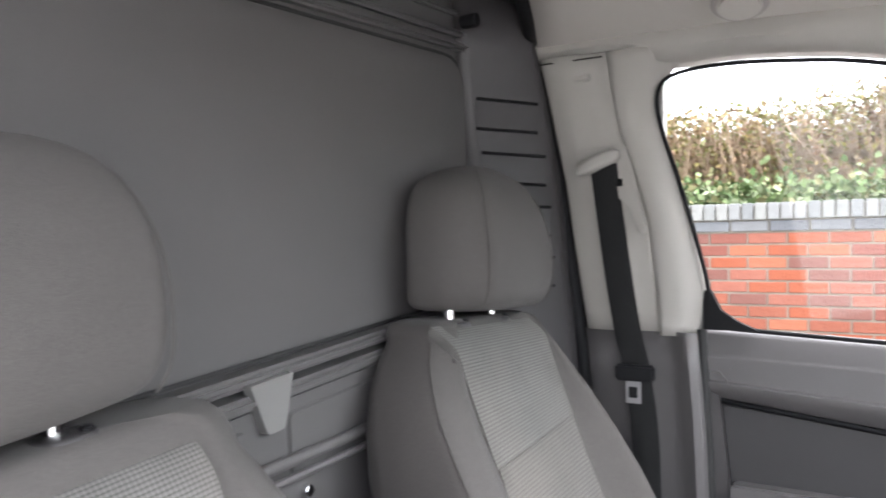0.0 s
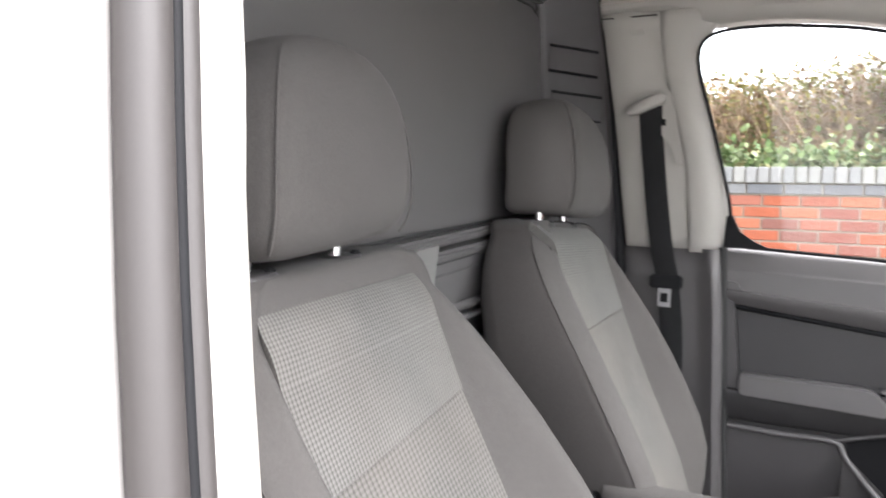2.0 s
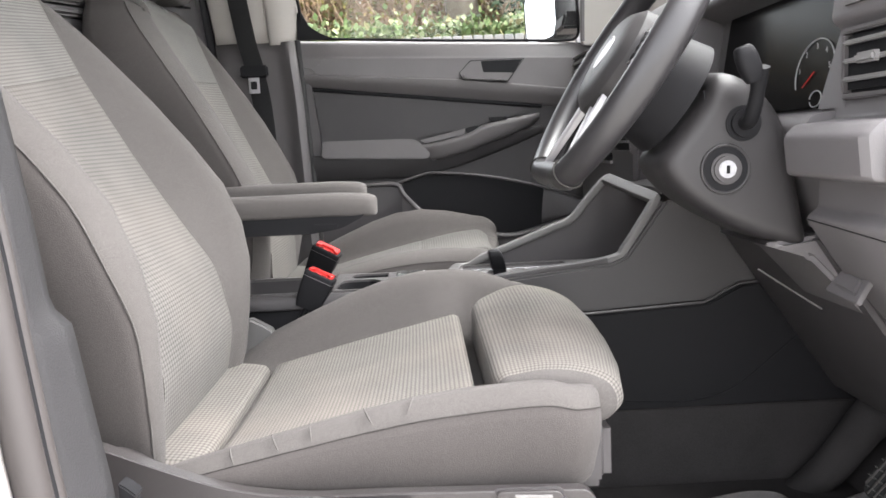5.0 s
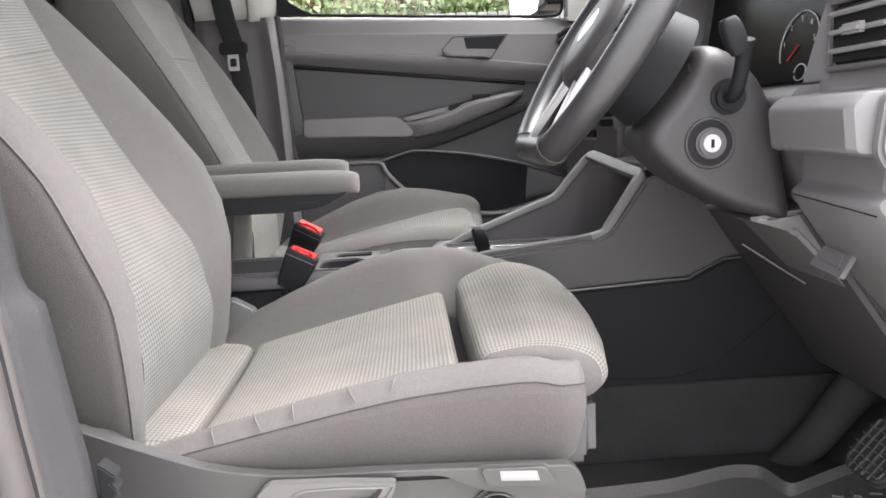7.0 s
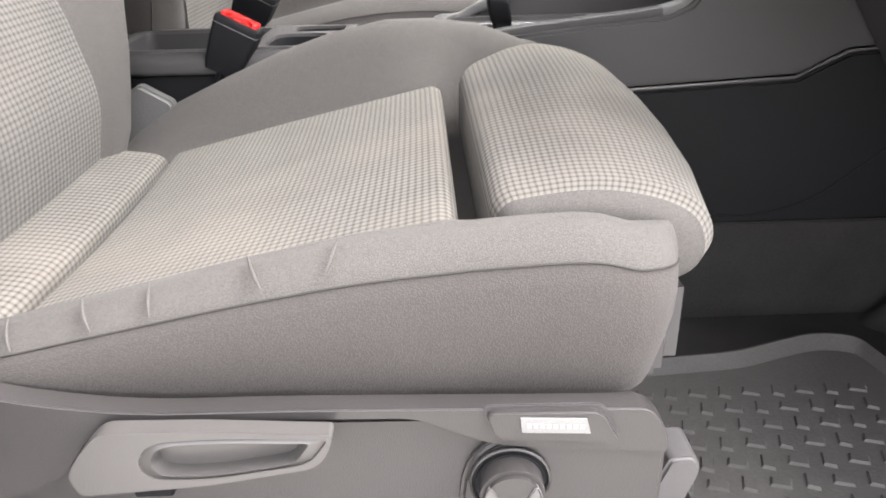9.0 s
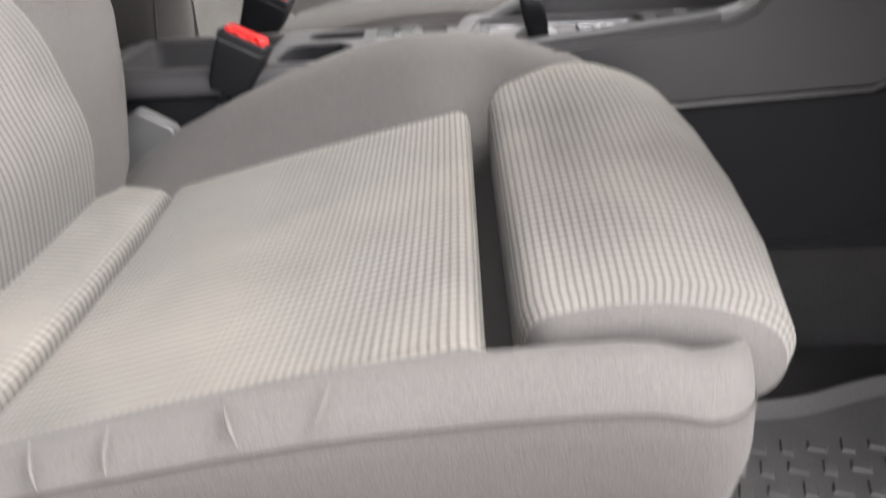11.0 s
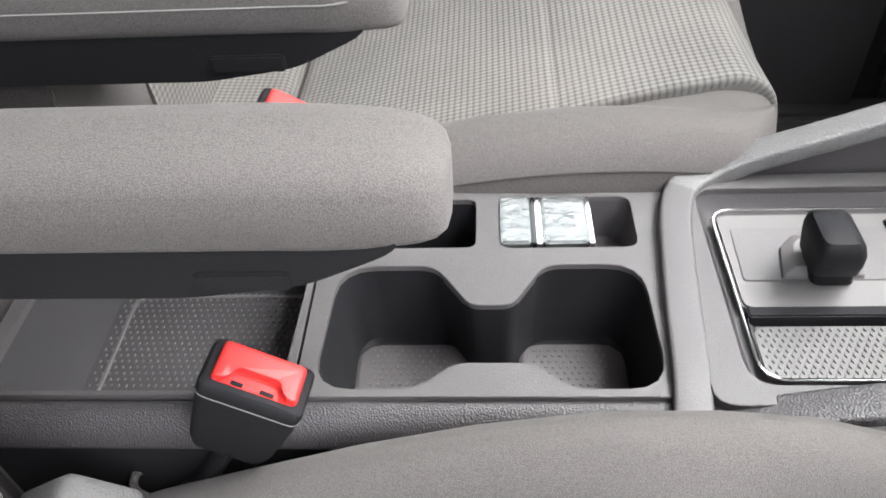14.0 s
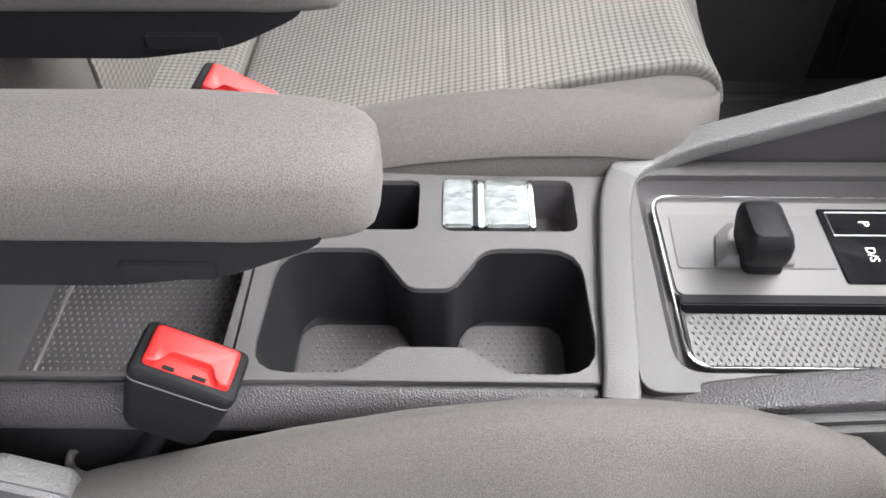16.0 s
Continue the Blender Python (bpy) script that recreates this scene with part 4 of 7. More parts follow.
def skirt_driver(s, yc):
    y0 = yc - 0.273
    outline = rloop([(-0.34, 0.50, 0.02), (0.186, 0.50, 0.03), (0.194, 0.66, 0.02), (0.182, 0.697, 0.012), (-0.10, 0.704, 0.05), (-0.17, 0.714, 0.05), (-0.235, 0.742, 0.03), (-0.31, 0.776, 0.02), (-0.345, 0.70, 0.03)], 4)
    prism("side_trim", outline, "y", y0 + 0.006, y0 + 0.03, SKIRT, s, "grey grained plastic side trim", bevel=0.006, seg=3)
    # raised upper band that steps down round the controls
    band = rloop([(-0.315, 0.7845, 0.012), (-0.290, 0.7735, 0.02), (-0.238, 0.7505, 0.03), (-0.172, 0.7239, 0.03), (-0.103, 0.7120, 0.03), (-0.026, 0.7113, 0.03), (0.082, 0.7077, 0.02), (0.178, 0.7041, 0.006), (0.188, 0.6915, 0.008), (0.192, 0.6725, 0.006), (0.092, 0.6820, 0.02), (0.067, 0.6940, 0.012), (0.050, 0.7023, 0.012), (-0.039, 0.7049, 0.02), (-0.110, 0.7060, 0.008), (-0.119, 0.7035, 0.006), (-0.131, 0.6931, 0.008), (-0.146, 0.6705, 0.01), (-0.20, 0.6495, 0.03), (-0.26, 0.6935, 0.05), (-0.32, 0.7505, 0.012)], 4)
    prism("upper_band", band, "y", y0 - 0.003, y0 + 0.012, SKIRT, s, "satin grey plastic band", bevel=0.0035, seg=3)
    prism("front_block", rloop([(0.080, 0.50, 0.02), (0.184, 0.50, 0.03), (0.191, 0.60, 0.02), (0.191, 0.681, 0.008), (0.092, 0.686, 0.02), (0.072, 0.660, 0.03)], 4), "y", y0, y0 + 0.012, SKIRT, s, "satin grey plastic block", bevel=0.008, seg=3)
    # height lever with a scooped grip
    out = lambda x, z, d: (x, y0 - d, z)
    lever = rloop([(-0.136, 0.6843, 0.005), (-0.1285, 0.6967, 0.01), (-0.1145, 0.7120, 0.007), (-0.06, 0.7105, 0.01), (0.0070, 0.7055, 0.004), (0.0015, 0.6900, 0.008), (-0.0060, 0.6835, 0.006), (-0.0630, 0.6745, 0.02), (-0.1320, 0.6708, 0.005)], 4)
    grip = rloop([(-0.0985, 0.6915, 0.012), (-0.0900, 0.7045, 0.012), (-0.0500, 0.7055, 0.02), (0.0035, 0.7023, 0.003), (-0.0070, 0.6870, 0.008), (-0.0625, 0.6790, 0.02), (-0.0930, 0.6808, 0.008)], 5)
    lv = holed("height_lever", lever, [grip], 0.018, LEVER, s, "pale grey height lever", to=out, thick=0.011, bevel=0.0022)
    box("lever_hub", (-0.118, y0 - 0.010, 0.682), (-0.104, y0 + 0.010, 0.702), LEVER, lv, bevel=0.003)
    pocket("lever_scoop", grip, 0.0165, 0.008, LEVER, lv, taper=0.84, floor_r=0.010, to=out)
    # Solid black block in place of an open slot; its colour is the shade.
    box("lever_slot", (-0.112, y0 + 0.000, 0.652), (-0.090, y0 + 0.008, 0.672), BLACK, s, "black block for the shade in a slot", bevel=0.001)
    # lumbar knob: a waisted grip between two finger scoops
    kx, kz = 0.1020, 0.6565
    disc("knob_ring", (kx, y0 - 0.0005, kz), (0, -1, 0), 0.0218, 0.006, BLACK, s, "dark knob surround", bevel=0.002)
    tube("knob_lip", [(kx + 0.0224 * math.cos(t), y0 - 0.002, kz + 0.0224 * math.sin(t)) for t in span(0, 2 * math.pi * 39 / 40, 40)], 0.0012, SKIRT, s, n=6, closed=True)
    knob = disc("knob", (kx, y0 - 0.008, kz), (0, -1, 0), 0.0184, 0.020, SKIRT, s, bevel=0.003, n=40)
    for sg in (-1, 1):
        lens = rloop([(kx + sg * 0.0130, kz - 0.0100, 0.003), (kx + sg * 0.0167, kz, 0.010), (kx + sg * 0.0130, kz + 0.0100, 0.003), (kx + sg * 0.0074, kz, 0.008)], 5)
        prism("knob_scoop", lens, "y", y0 - 0.0186, y0 - 0.014, PANEL, knob, "bronze-grey finger scoop", bevel=0.0004)
        tube("knob_edge", [(x, y0 - 0.0184, z) for x, z in lens], 0.0007, LEVER, knob, n=5, closed=True)
    # airbag tag
    prism("tag_recess", rloop([(0.085, 0.7105, 0.006), (0.152, 0.7090, 0.006), (0.165, 0.684, 0.006), (0.091, 0.6895, 0.006)], 4), "y", y0 - 0.0036, y0 - 0.001, PLASTIC, s, "dark recess round the tag", bevel=0.0008)
    prism("tag", rloop([(0.087, 0.7085, 0.006), (0.150, 0.7070, 0.006), (0.1625, 0.6855, 0.006), (0.093, 0.6910, 0.006)], 4), "y", y0 - 0.0085, y0 - 0.001, SKIRT, s, "grey tag plate", bevel=0.003, seg=3)
    prism("tag_label", [(0.107, 0.6960), (0.1445, 0.6938), (0.1420, 0.7035), (0.106, 0.7055)], "y", y0 - 0.0096, y0 - 0.006, LABEL, s, "pale printed label", bevel=0.0)
    for k in range(9):
        x = 0.1095 + k * 0.0036
        box("print_bar", (x, y0 - 0.0100, 0.6990 - (x - 0.1095) * 0.06), (x + 0.0024, y0 - 0.0094, 0.7018 - (x - 0.1095) * 0.06), FAINT, s, bevel=0)
    # slide handle in front
    prism("slide_handle", rloop([(0.211, 0.566, 0.006), (0.224, 0.600, 0.004), (0.243, 0.602, 0.008), (0.247, 0.588, 0.010), (0.236, 0.556, 0.006), (0.216, 0.552, 0.006)], 4), "y", 0.135, 0.172, SOFT, s, "grey slide handle", bevel=0.006, seg=3)
    box("slide_bar", (0.15, 0.15, 0.535), (0.25, 0.17, 0.552), BLACK, s, bevel=0.004)


seat("driver_seat", 0.333, 0.0, True, "grey cloth driver seat with checked woven inserts and thigh support")
seat("passenger_seat", 1.03, 0.055, False, "grey cloth passenger seat with checked woven inserts")


def armrest(name, y0, y1, back, tip, z0, z1, label, stitched):
    """A fold-down rest: padded top over a plastic underside, on a hinge at the backrest."""
    a = thing(name, label, "armrest", "armrests")
    loops = []
    def section(x, f, drop):
        w, h = (y1 - y0) / 2, (z1 - z0) / 2
        cy, cz = (y0 + y1) / 2, (z0 + z1) / 2 - drop
        cs = [(-w * 0.92, -h, 0.006), (w * 0.92, -h, 0.006), (w, 0.0, 0.012), (w * 0.78, h, 0.014), (-w * 0.78, h, 0.014), (-w, 0.0, 0.012)]
        return [(x, cy + p * f, cz + q * (0.5 + 0.5 * f)) for p, q in rloop(cs, 4)]
    L = tip - back
    for t, f, d in ((0, 0.86, 0.0), (0.02, 0.95, 0), (0.08, 1, 0), (0.3, 1, 0), (0.6, 1, 0), (0.80, 1, 0.0), (0.86, 0.985, 0.001), (0.905, 0.95, 0.0015), (0.94, 0.90, 0.002), (0.965, 0.83, 0.003), (0.983, 0.73, 0.004), (0.995, 0.56, 0.005), (1.0, 0.30, 0.005)):
        loops.append(section(back + L * t, f, d))
    loft("pad", loops, CLOTH, a, "padded grey cloth")
    cz, w = (z0 + z1) / 2, (y1 - y0) / 2
    under = [(back - (0.12 if stitched else 0.03), z0 - 0.026), (tip - 0.11, z0 - 0.027), (tip - 0.06, z0 - 0.020), (tip - 0.022, z0 - 0.002), (tip - 0.020, z0 + 0.006), (back - (0.12 if stitched else 0.03), z0 + 0.008)]
    prism("underside", rloop([(x, z, 0.01) for x, z in under], 3), "y", (y0 + y1) / 2 - w * 0.84, (y0 + y1) / 2 + w * 0.84, BLACK, a, "dark plastic underside", bevel=0.008)
    prism("catch", rrect(tip - 0.105, tip - 0.065, z0 - 0.021, z0 - 0.011, 0.003), "y", y0 + 0.003, y0 + 0.010, BLACK, a, "small release catch", bevel=0.001)
    disc("hinge", (back - 0.025, (y0 + y1) / 2, cz - 0.012), (0, 1, 0), 0.024 if stitched else 0.036, (y1 - y0) * 0.7, BLACK, a, "black hinge boss", bevel=0.006)
    if stitched:
        h = (z1 - z0) / 2
        pts = [(x, y0 + 0.0010, cz - 0.10 * h) for x in span(back + 0.02, tip - 0.035, 12)] + [(tip - 0.02, y0 + 0.0060, cz - 0.02 * h), (tip - 0.010, y0 + 0.014, cz + 0.1 * h)]
        tube("stitching", smooth(pts, 30), 0.0005, STITCH, a, n=6)
    return a


armrest("armrest", 0.604, 0.668, -0.40, -0.047, 0.934, 0.972, "grey cloth armrest folded down beside the driver seat", False)
armrest("armrest", 0.750, 0.815, -0.348, -0.074, 0.947, 0.985, "grey cloth armrest folded down beside the passenger seat", True)


# ---- centre console ----
def console():
    c = thing("centre_console", "dark grey plastic centre console with cup holders and gear selector", "console")
    zt = 0.807
    # cup holder panel
    outline = rloop([(-0.137, 0.629, 0.004), (0.0835, 0.629, 0.004), (0.0835, 0.797, 0.006), (-0.137, 0.797, 0.006)], 4)
    cup = rloop([(-0.128, 0.634, 0.022), (-0.072, 0.634, 0.01), (-0.052, 0.651, 0.008), (-0.010, 0.651, 0.008), (0.010, 0.634, 0.01), (0.060, 0.634, 0.022), (0.058, 0.724, 0.022), (0.0, 0.724, 0.010), (-0.020, 0.692, 0.006), (-0.044, 0.692, 0.006), (-0.066, 0.724, 0.010), (-0.124, 0.724, 0.022)], 4)
    slot = rloop([(-0.108, 0.740, 0.018), (-0.041, 0.740, 0.006), (-0.041, 0.785, 0.006), (-0.108, 0.785, 0.018)], 4)
    coin = rrect(-0.026, 0.059, 0.739, 0.786, 0.008)
    holed("holder_panel", outline, [cup, slot, coin], zt, CONSOLE, c, "mid grey panel", thick=0.006, bevel=0.0018)
    wide = [(p[0], p[1], zt - 0.003) for p in cup]
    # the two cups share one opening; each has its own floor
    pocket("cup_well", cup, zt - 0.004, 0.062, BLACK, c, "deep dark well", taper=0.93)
    for x0, x1 in ((-0.118, -0.045), (-0.015, 0.052)):
        prism("cup_mat", rrect(x0, x1, 0.646, 0.712, 0.016), "z", zt - 0.066, zt - 0.060, PLASTIC, c, "ribbed rubber mat", bevel=0.002)
        n = int((x1 - x0 - 0.02) / 0.0046)
        studs("studs", [(x0 + 0.010 + i * 0.0046 + (j % 2) * 0.0023, 0.653 + j * 0.0044, zt - 0.0602) for i in range(n) for j in range(13)], (0.0010, 0.0015, 0.0009), SOFT, c)
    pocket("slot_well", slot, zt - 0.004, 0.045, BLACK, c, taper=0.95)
    pocket("coin_well", coin, zt - 0.004, 0.030, PLASTIC, c, taper=0.95)
    # covered sockets in protective film
    for x0, x1 in ((-0.0255, -0.0065), (0.001, 0.029)):
        box("socket_cover", (x0, 0.7405, zt - 0.006), (x1, 0.7845, zt + 0.003), FOIL, c, "bright foil cover", bevel=0.0015)
    for x0, x1, mat in ((-0.0060, -0.0032, GLOSS), (-0.0030, 0.0005, CHROME), (0.0295, 0.0325, CHROME)):
        box("socket_edge", (x0, 0.7405, zt - 0.006), (x1, 0.7845, zt + 0.0025), mat, c, bevel=0.0008)

    # open bin behind
    bo = rloop([(-0.322, 0.631, 0.004), (-0.139, 0.631, 0.004), (-0.139, 0.797, 0.004), (-0.322, 0.797, 0.012)], 4)
    bi = rloop([(-0.312, 0.634, 0.003), (-0.145, 0.634, 0.003), (-0.141, 0.786, 0.006), (-0.312, 0.786, 0.014)], 4)
    holed("bin_rim", bo, [bi], zt - 0.001, CONSOLE, c, thick=0.01, bevel=0.002)
    pocket("bin_well", bi, zt - 0.006, 0.068, FIELD, c, taper=0.93, floor_r=0.008)
    studs("studs", [(-0.298 + i * 0.0050 + (j % 2) * 0.0025, 0.648 + j * 0.0050, zt - 0.0738) for i in range(29) for j in range(25)], (0.0010, 0.0016, 0.0010), SOFT, c)
    # paler bead along two floor edges: the fillet's highlight as colour
    tube("bin_floor_edge", smooth([(-0.2905, 0.645, zt - 0.0735), (-0.2905, 0.70, zt - 0.0735), (-0.2905, 0.752, zt - 0.0735), (-0.287, 0.763, zt - 0.0735), (-0.27, 0.766, zt - 0.0735), (-0.16, 0.766, zt - 0.0735)], 24), 0.0016, DASH, c, n=6)
    # rolled side towards the seats, in leather-grained plastic, over a plain wall
    for y, sg in ((0.630, -1), (0.797, 1)):
        prof = rloop([(0, zt - 0.003, 0.004), (sg * 0.007, zt - 0.003, 0.006), (sg * 0.016, zt - 0.012, 0.008), (sg * 0.017, zt - 0.028, 0.004), (0, zt - 0.028, 0.002)], 3)
        loft("side_roll", [[(x, y + p, q) for p, q in prof] for x in (-0.335, -0.2, -0.05, 0.078 if sg < 0 else 0.30)], GRAIN, c, "leather-grained side")
        box("side_wall", (-0.335, min(y, y + sg * 0.008), 0.47), (0.10, max(y, y + sg * 0.008), zt - 0.027), BLACK, c, bevel=0.003)
    box("rear_wall", (-0.345, 0.612, 0.47), (-0.322, 0.807, zt - 0.004), PLASTIC, c, bevel=0.008)

    # gear section: framed panel
    go = rloop([(0.078, 0.620, 0.012), (0.42, 0.620, 0.004), (0.42, 0.799, 0.004), (0.084, 0.799, 0.012)], 4)
    gh = rrect(0.098, 0.292, 0.632, 0.785, 0.016)
    fh = rrect(0.306, 0.405, 0.645, 0.770, 0.010)
    holed("gear_surround", go, [gh, fh], zt + 0.006, CONSOLE, c, thick=0.010, bevel=0.003)
    pocket("gear_recess", gh, zt + 0.001, 0.012, PLASTIC, c, taper=0.96)
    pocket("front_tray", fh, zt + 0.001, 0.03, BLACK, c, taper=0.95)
    ring = [(p[0], p[1], zt - 0.001) for p in rrect(0.108, 0.284, 0.640, 0.772, 0.014)]
    tube("chrome_ring", ring, 0.0009, CHROME, c, "thin chrome ring", n=6, closed=True)
    panel = rrect(0.110, 0.282, 0.690, 0.770, 0.008)
    prism("gear_panel", panel, "z", zt - 0.010, zt - 0.003, PANEL, c, "silver grey panel", bevel=0.0015)
    pocket("small_tray", rrect(0.111, 0.281, 0.642, 0.689, 0.008), zt - 0.004, 0.008, PLASTIC, c, taper=0.98)
    prism("tray_mat", rrect(0.113, 0.272, 0.643, 0.682, 0.010), "z", zt - 0.0125, zt - 0.008, TRAYMAT, c, "grey diamond-pattern mat", bevel=0.001)
    studs("studs", [(0.117 + i * 0.0046 + (j % 2) * 0.0023, 0.6465 + j * 0.0036, zt - 0.0081) for i in range(33) for j in range(10)], (0.0012, 0.0021, 0.0009), TRAYMAT, c)
    box("tray_step", (0.112, 0.684, zt - 0.012), (0.282, 0.692, zt - 0.0022), BLACK, c, bevel=0.001)
    # selector
    gate = rloop([(0.1155, 0.7112, 0.003), (0.2105, 0.7112, 0.002), (0.2105, 0.7565, 0.002), (0.1175, 0.7565, 0.003)], 3)
    prism("selector_channel", gate, "z", zt - 0.006, zt - 0.0022, SOFT, c, "shallow grey channel", bevel=0.0006)
    base = rloop([(0.1370, 0.7120, 0.002), (0.1850, 0.7120, 0.003), (0.1930, 0.7440, 0.003), (0.1520, 0.7480, 0.003), (0.1420, 0.7370, 0.003)], 3)
    lps = [[(0.164 + (p - 0.164) * f, 0.727 + (q - 0.727) * f, zt + h) for p, q in base] for h, f in ((-0.003, 1.0), (0.0005, 0.97), (0.0030, 0.82), (0.0045, 0.72))]
    loft("selector_boot", lps, PANEL, c, "silver grey collar", angle=30)
    lps = []
    for h, cy, hx, hy in ((-0.001, 0.7185, 0.0140, 0.0125), (0.009, 0.7165, 0.0135, 0.0130), (0.0102, 0.7165, 0.0150, 0.0145), (0.022, 0.7130, 0.0150, 0.0165), (0.033, 0.7100, 0.0146, 0.0175), (0.040, 0.7085, 0.0132, 0.0165), (0.0435, 0.7078, 0.0110, 0.0140), (0.0448, 0.7075, 0.0070, 0.0090)):
        lps.append([(0.1640 + p * 0.88 - h * 0.24, cy + q, zt + h) for p, q in rrect(-hx, hx, -hy, hy, min(0.006, hx * 0.6))])
    loft("gear_lever", lps, BLACK, c, "black gear lever", angle=35)
    # marked plate
    prism("gear_plate", rrect(0.212, 0.262, 0.700, 0.762, 0.002), "z", zt - 0.004, zt - 0.0015, GLOSS, c, "black gear plate", bevel=0.0006)
    tube("plate_line", [(0.216, 0.758, zt - 0.001), (0.258, 0.758, zt - 0.001), (0.258, 0.738, zt - 0.001), (0.216, 0.738, zt - 0.001)], 0.0004, WHITE, c, n=4, closed=True)

    def letters(text, x, y, size, turn):
        cu = bpy.data.curves.new("marking", "FONT")
        cu.body, cu.size, cu.extrude = text, size, 0.0002
        cu.align_x, cu.align_y = "CENTER", "CENTER"
        o = new("marking", cu)
        o.data.materials.append(WHITE)
        o.parent = c
        o.matrix_local = pose(x, y, zt - 0.0008, 0, 0, turn)
        return o
    letters("P", 0.237, 0.748, 0.009, -90)
    letters("D/S", 0.233, 0.722, 0.008, -90)
    letters("N", 0.245, 0.716, 0.008, -90)
    letters("R", 0.256, 0.716, 0.008, -90)
    box("usb_mark", (0.335, 0.782, zt + 0.0055), (0.350, 0.785, zt + 0.0066), WHITE, c, bevel=0)
    box("usb_mark", (0.356, 0.780, zt + 0.0055), (0.368, 0.788, zt + 0.0066), PLASTIC, c, bevel=0)

    # rising rails that frame the cubby under the dashboard
    farp = [(0.110, 0.799, 0.8165), (0.136, 0.803, 0.8270), (0.171, 0.803, 0.8400), (0.208, 0.803, 0.8535), (0.274, 0.803, 0.8785), (0.310, 0.803, 0.893), (0.338, 0.803, 0.924), (0.370, 0.803, 0.960)]
    bend = [(0.0685, 0.619, 0.806), (0.071, 0.640, 0.8105), (0.0745, 0.682, 0.8115), (0.0795, 0.730, 0.8125), (0.0845, 0.764, 0.8135), (0.093, 0.786, 0.815)]
    nearp = [(0.080, 0.617, 0.803), (0.100, 0.617, 0.808), (0.16, 0.617, 0.821), (0.25, 0.617, 0.831), (0.345, 0.617, 0.843), (0.366, 0.617, 0.862), (0.414, 0.617, 0.934)]
    # one satin rim: up the far side, across the top and down the near side
    path = smooth(bend + farp, 44) + [Vector((0.376, 0.799, 0.9655)), Vector((0.380, 0.790, 0.967))] + [Vector((0.380 + 0.034 * t, 0.790 - 0.160 * t, 0.967 - 0.025 * t)) for t in (0.2, 0.4, 0.6, 0.8)] + [Vector((0.415, 0.630, 0.942)), Vector((0.4165, 0.621, 0.940))] + smooth(nearp, 26)[::-1]
    loops = []
    for i, p in enumerate(path):
        f = (path[min(i + 1, len(path) - 1)] - path[max(i - 1, 0)]).normalized()
        # the rim's face leans towards the driver and upwards
        k = max(0.0, min(1.0, (p.x - 0.08) / 0.24))
        k = k * k * (3 - 2 * k)
        out = Vector((-0.62 * k, 0, 1.0 - 0.22 * k))
        side = f.cross(out).normalized()
        up = side.cross(f).normalized()
        loops.append([p + side * a + up * b for a, b in rloop([(-0.0100, -0.010, 0.003), (0.0100, -0.010, 0.003), (0.0100, 0.003, 0.0028), (-0.0100, 0.003, 0.0028)], 3)])
    cut = len(path) - 17
    loft("rail", loops[:17], CONSOLE, c, "grey grained edge behind the selector", angle=50)
    loft("rail", loops[16:cut + 1], RAIL, c, "satin grey rim of the open cubby", angle=50)
    loft("rail", loops[cut:], GRAIN, c, "dark grained rail", angle=50)
    def wall(nm, P, y0, y1, mat, drop=None):
        pts = [(p[0], p[2]) for p in smooth(P, 20)]
        out = pts + [(0.60, pts[-1][1] - 0.02), (0.60, 0.80), (0.084, 0.80)]
        prism(nm, out, "y", y0, y1, mat, c, bevel=0.0)
    wall("cubby_wall", farp, 0.801, 0.811, PLASTIC)
    wall("cubby_wall", nearp, 0.609, 0.615, PLASTIC)
    box("cubby_back", (0.50, 0.615, 0.80), (0.60, 0.801, 0.95), BLACK, c, bevel=0.01)
    prism("cubby_top", [(0.425, 0.945), (0.60, 0.97), (0.60, 0.98), (0.425, 0.955)], "y", 0.612, 0.81, PLASTIC, c, bevel=0.0)
    # flank with its step
    flank = [(-0.10, 0.44), (1.12, 0.44), (1.12, 0.80), (0.56, 0.787), (0.50, 0.757), (0.30, 0.748), (0.06, 0.745), (-0.10, 0.742)]
    prism("lower_flank", [(p, max(q, 0.576)) for p, q in flank], "y", 0.602, 0.612, BLACK, c, "dark lower flank", bevel=0.003)
    prism("carpet_flank", [(-0.10, 0.44), (1.12, 0.44), (1.12, 0.577), (-0.10, 0.579)], "y", 0.598, 0.612, CARPET, c, "black carpet", bevel=0.002)
    tube("flank_seam", smooth([(0.30, 0.601, 0.598), (0.40, 0.601, 0.591), (0.468, 0.601, 0.588), (0.54, 0.601, 0.606), (0.60, 0.601, 0.650), (0.66, 0.601, 0.70)], 20), 0.0016, BLACK, c, n=5)
    tube("flank_edge", [(0.06, 0.599, 0.748), (0.30, 0.599, 0.7515), (0.495, 0.599, 0.761), (0.553, 0.599, 0.790), (0.62, 0.599, 0.796)], 0.0022, SOFT, c, n=6)
    prism("lower_flank", flank, "y", 0.806, 0.816, CARPET, c, bevel=0.003)
    up = [(0.06, 0.752), (0.30, 0.755), (0.50, 0.765), (0.555, 0.794), (0.66, 0.80), (0.66, 0.93), (0.43, 0.935), (0.365, 0.845), (0.34, 0.834), (0.20, 0.820), (0.084, 0.808)]
    prism("upper_flank", up, "y", 0.598, 0.613, FLANK, c, "dark grained flank", bevel=0.004)
    return c


console()


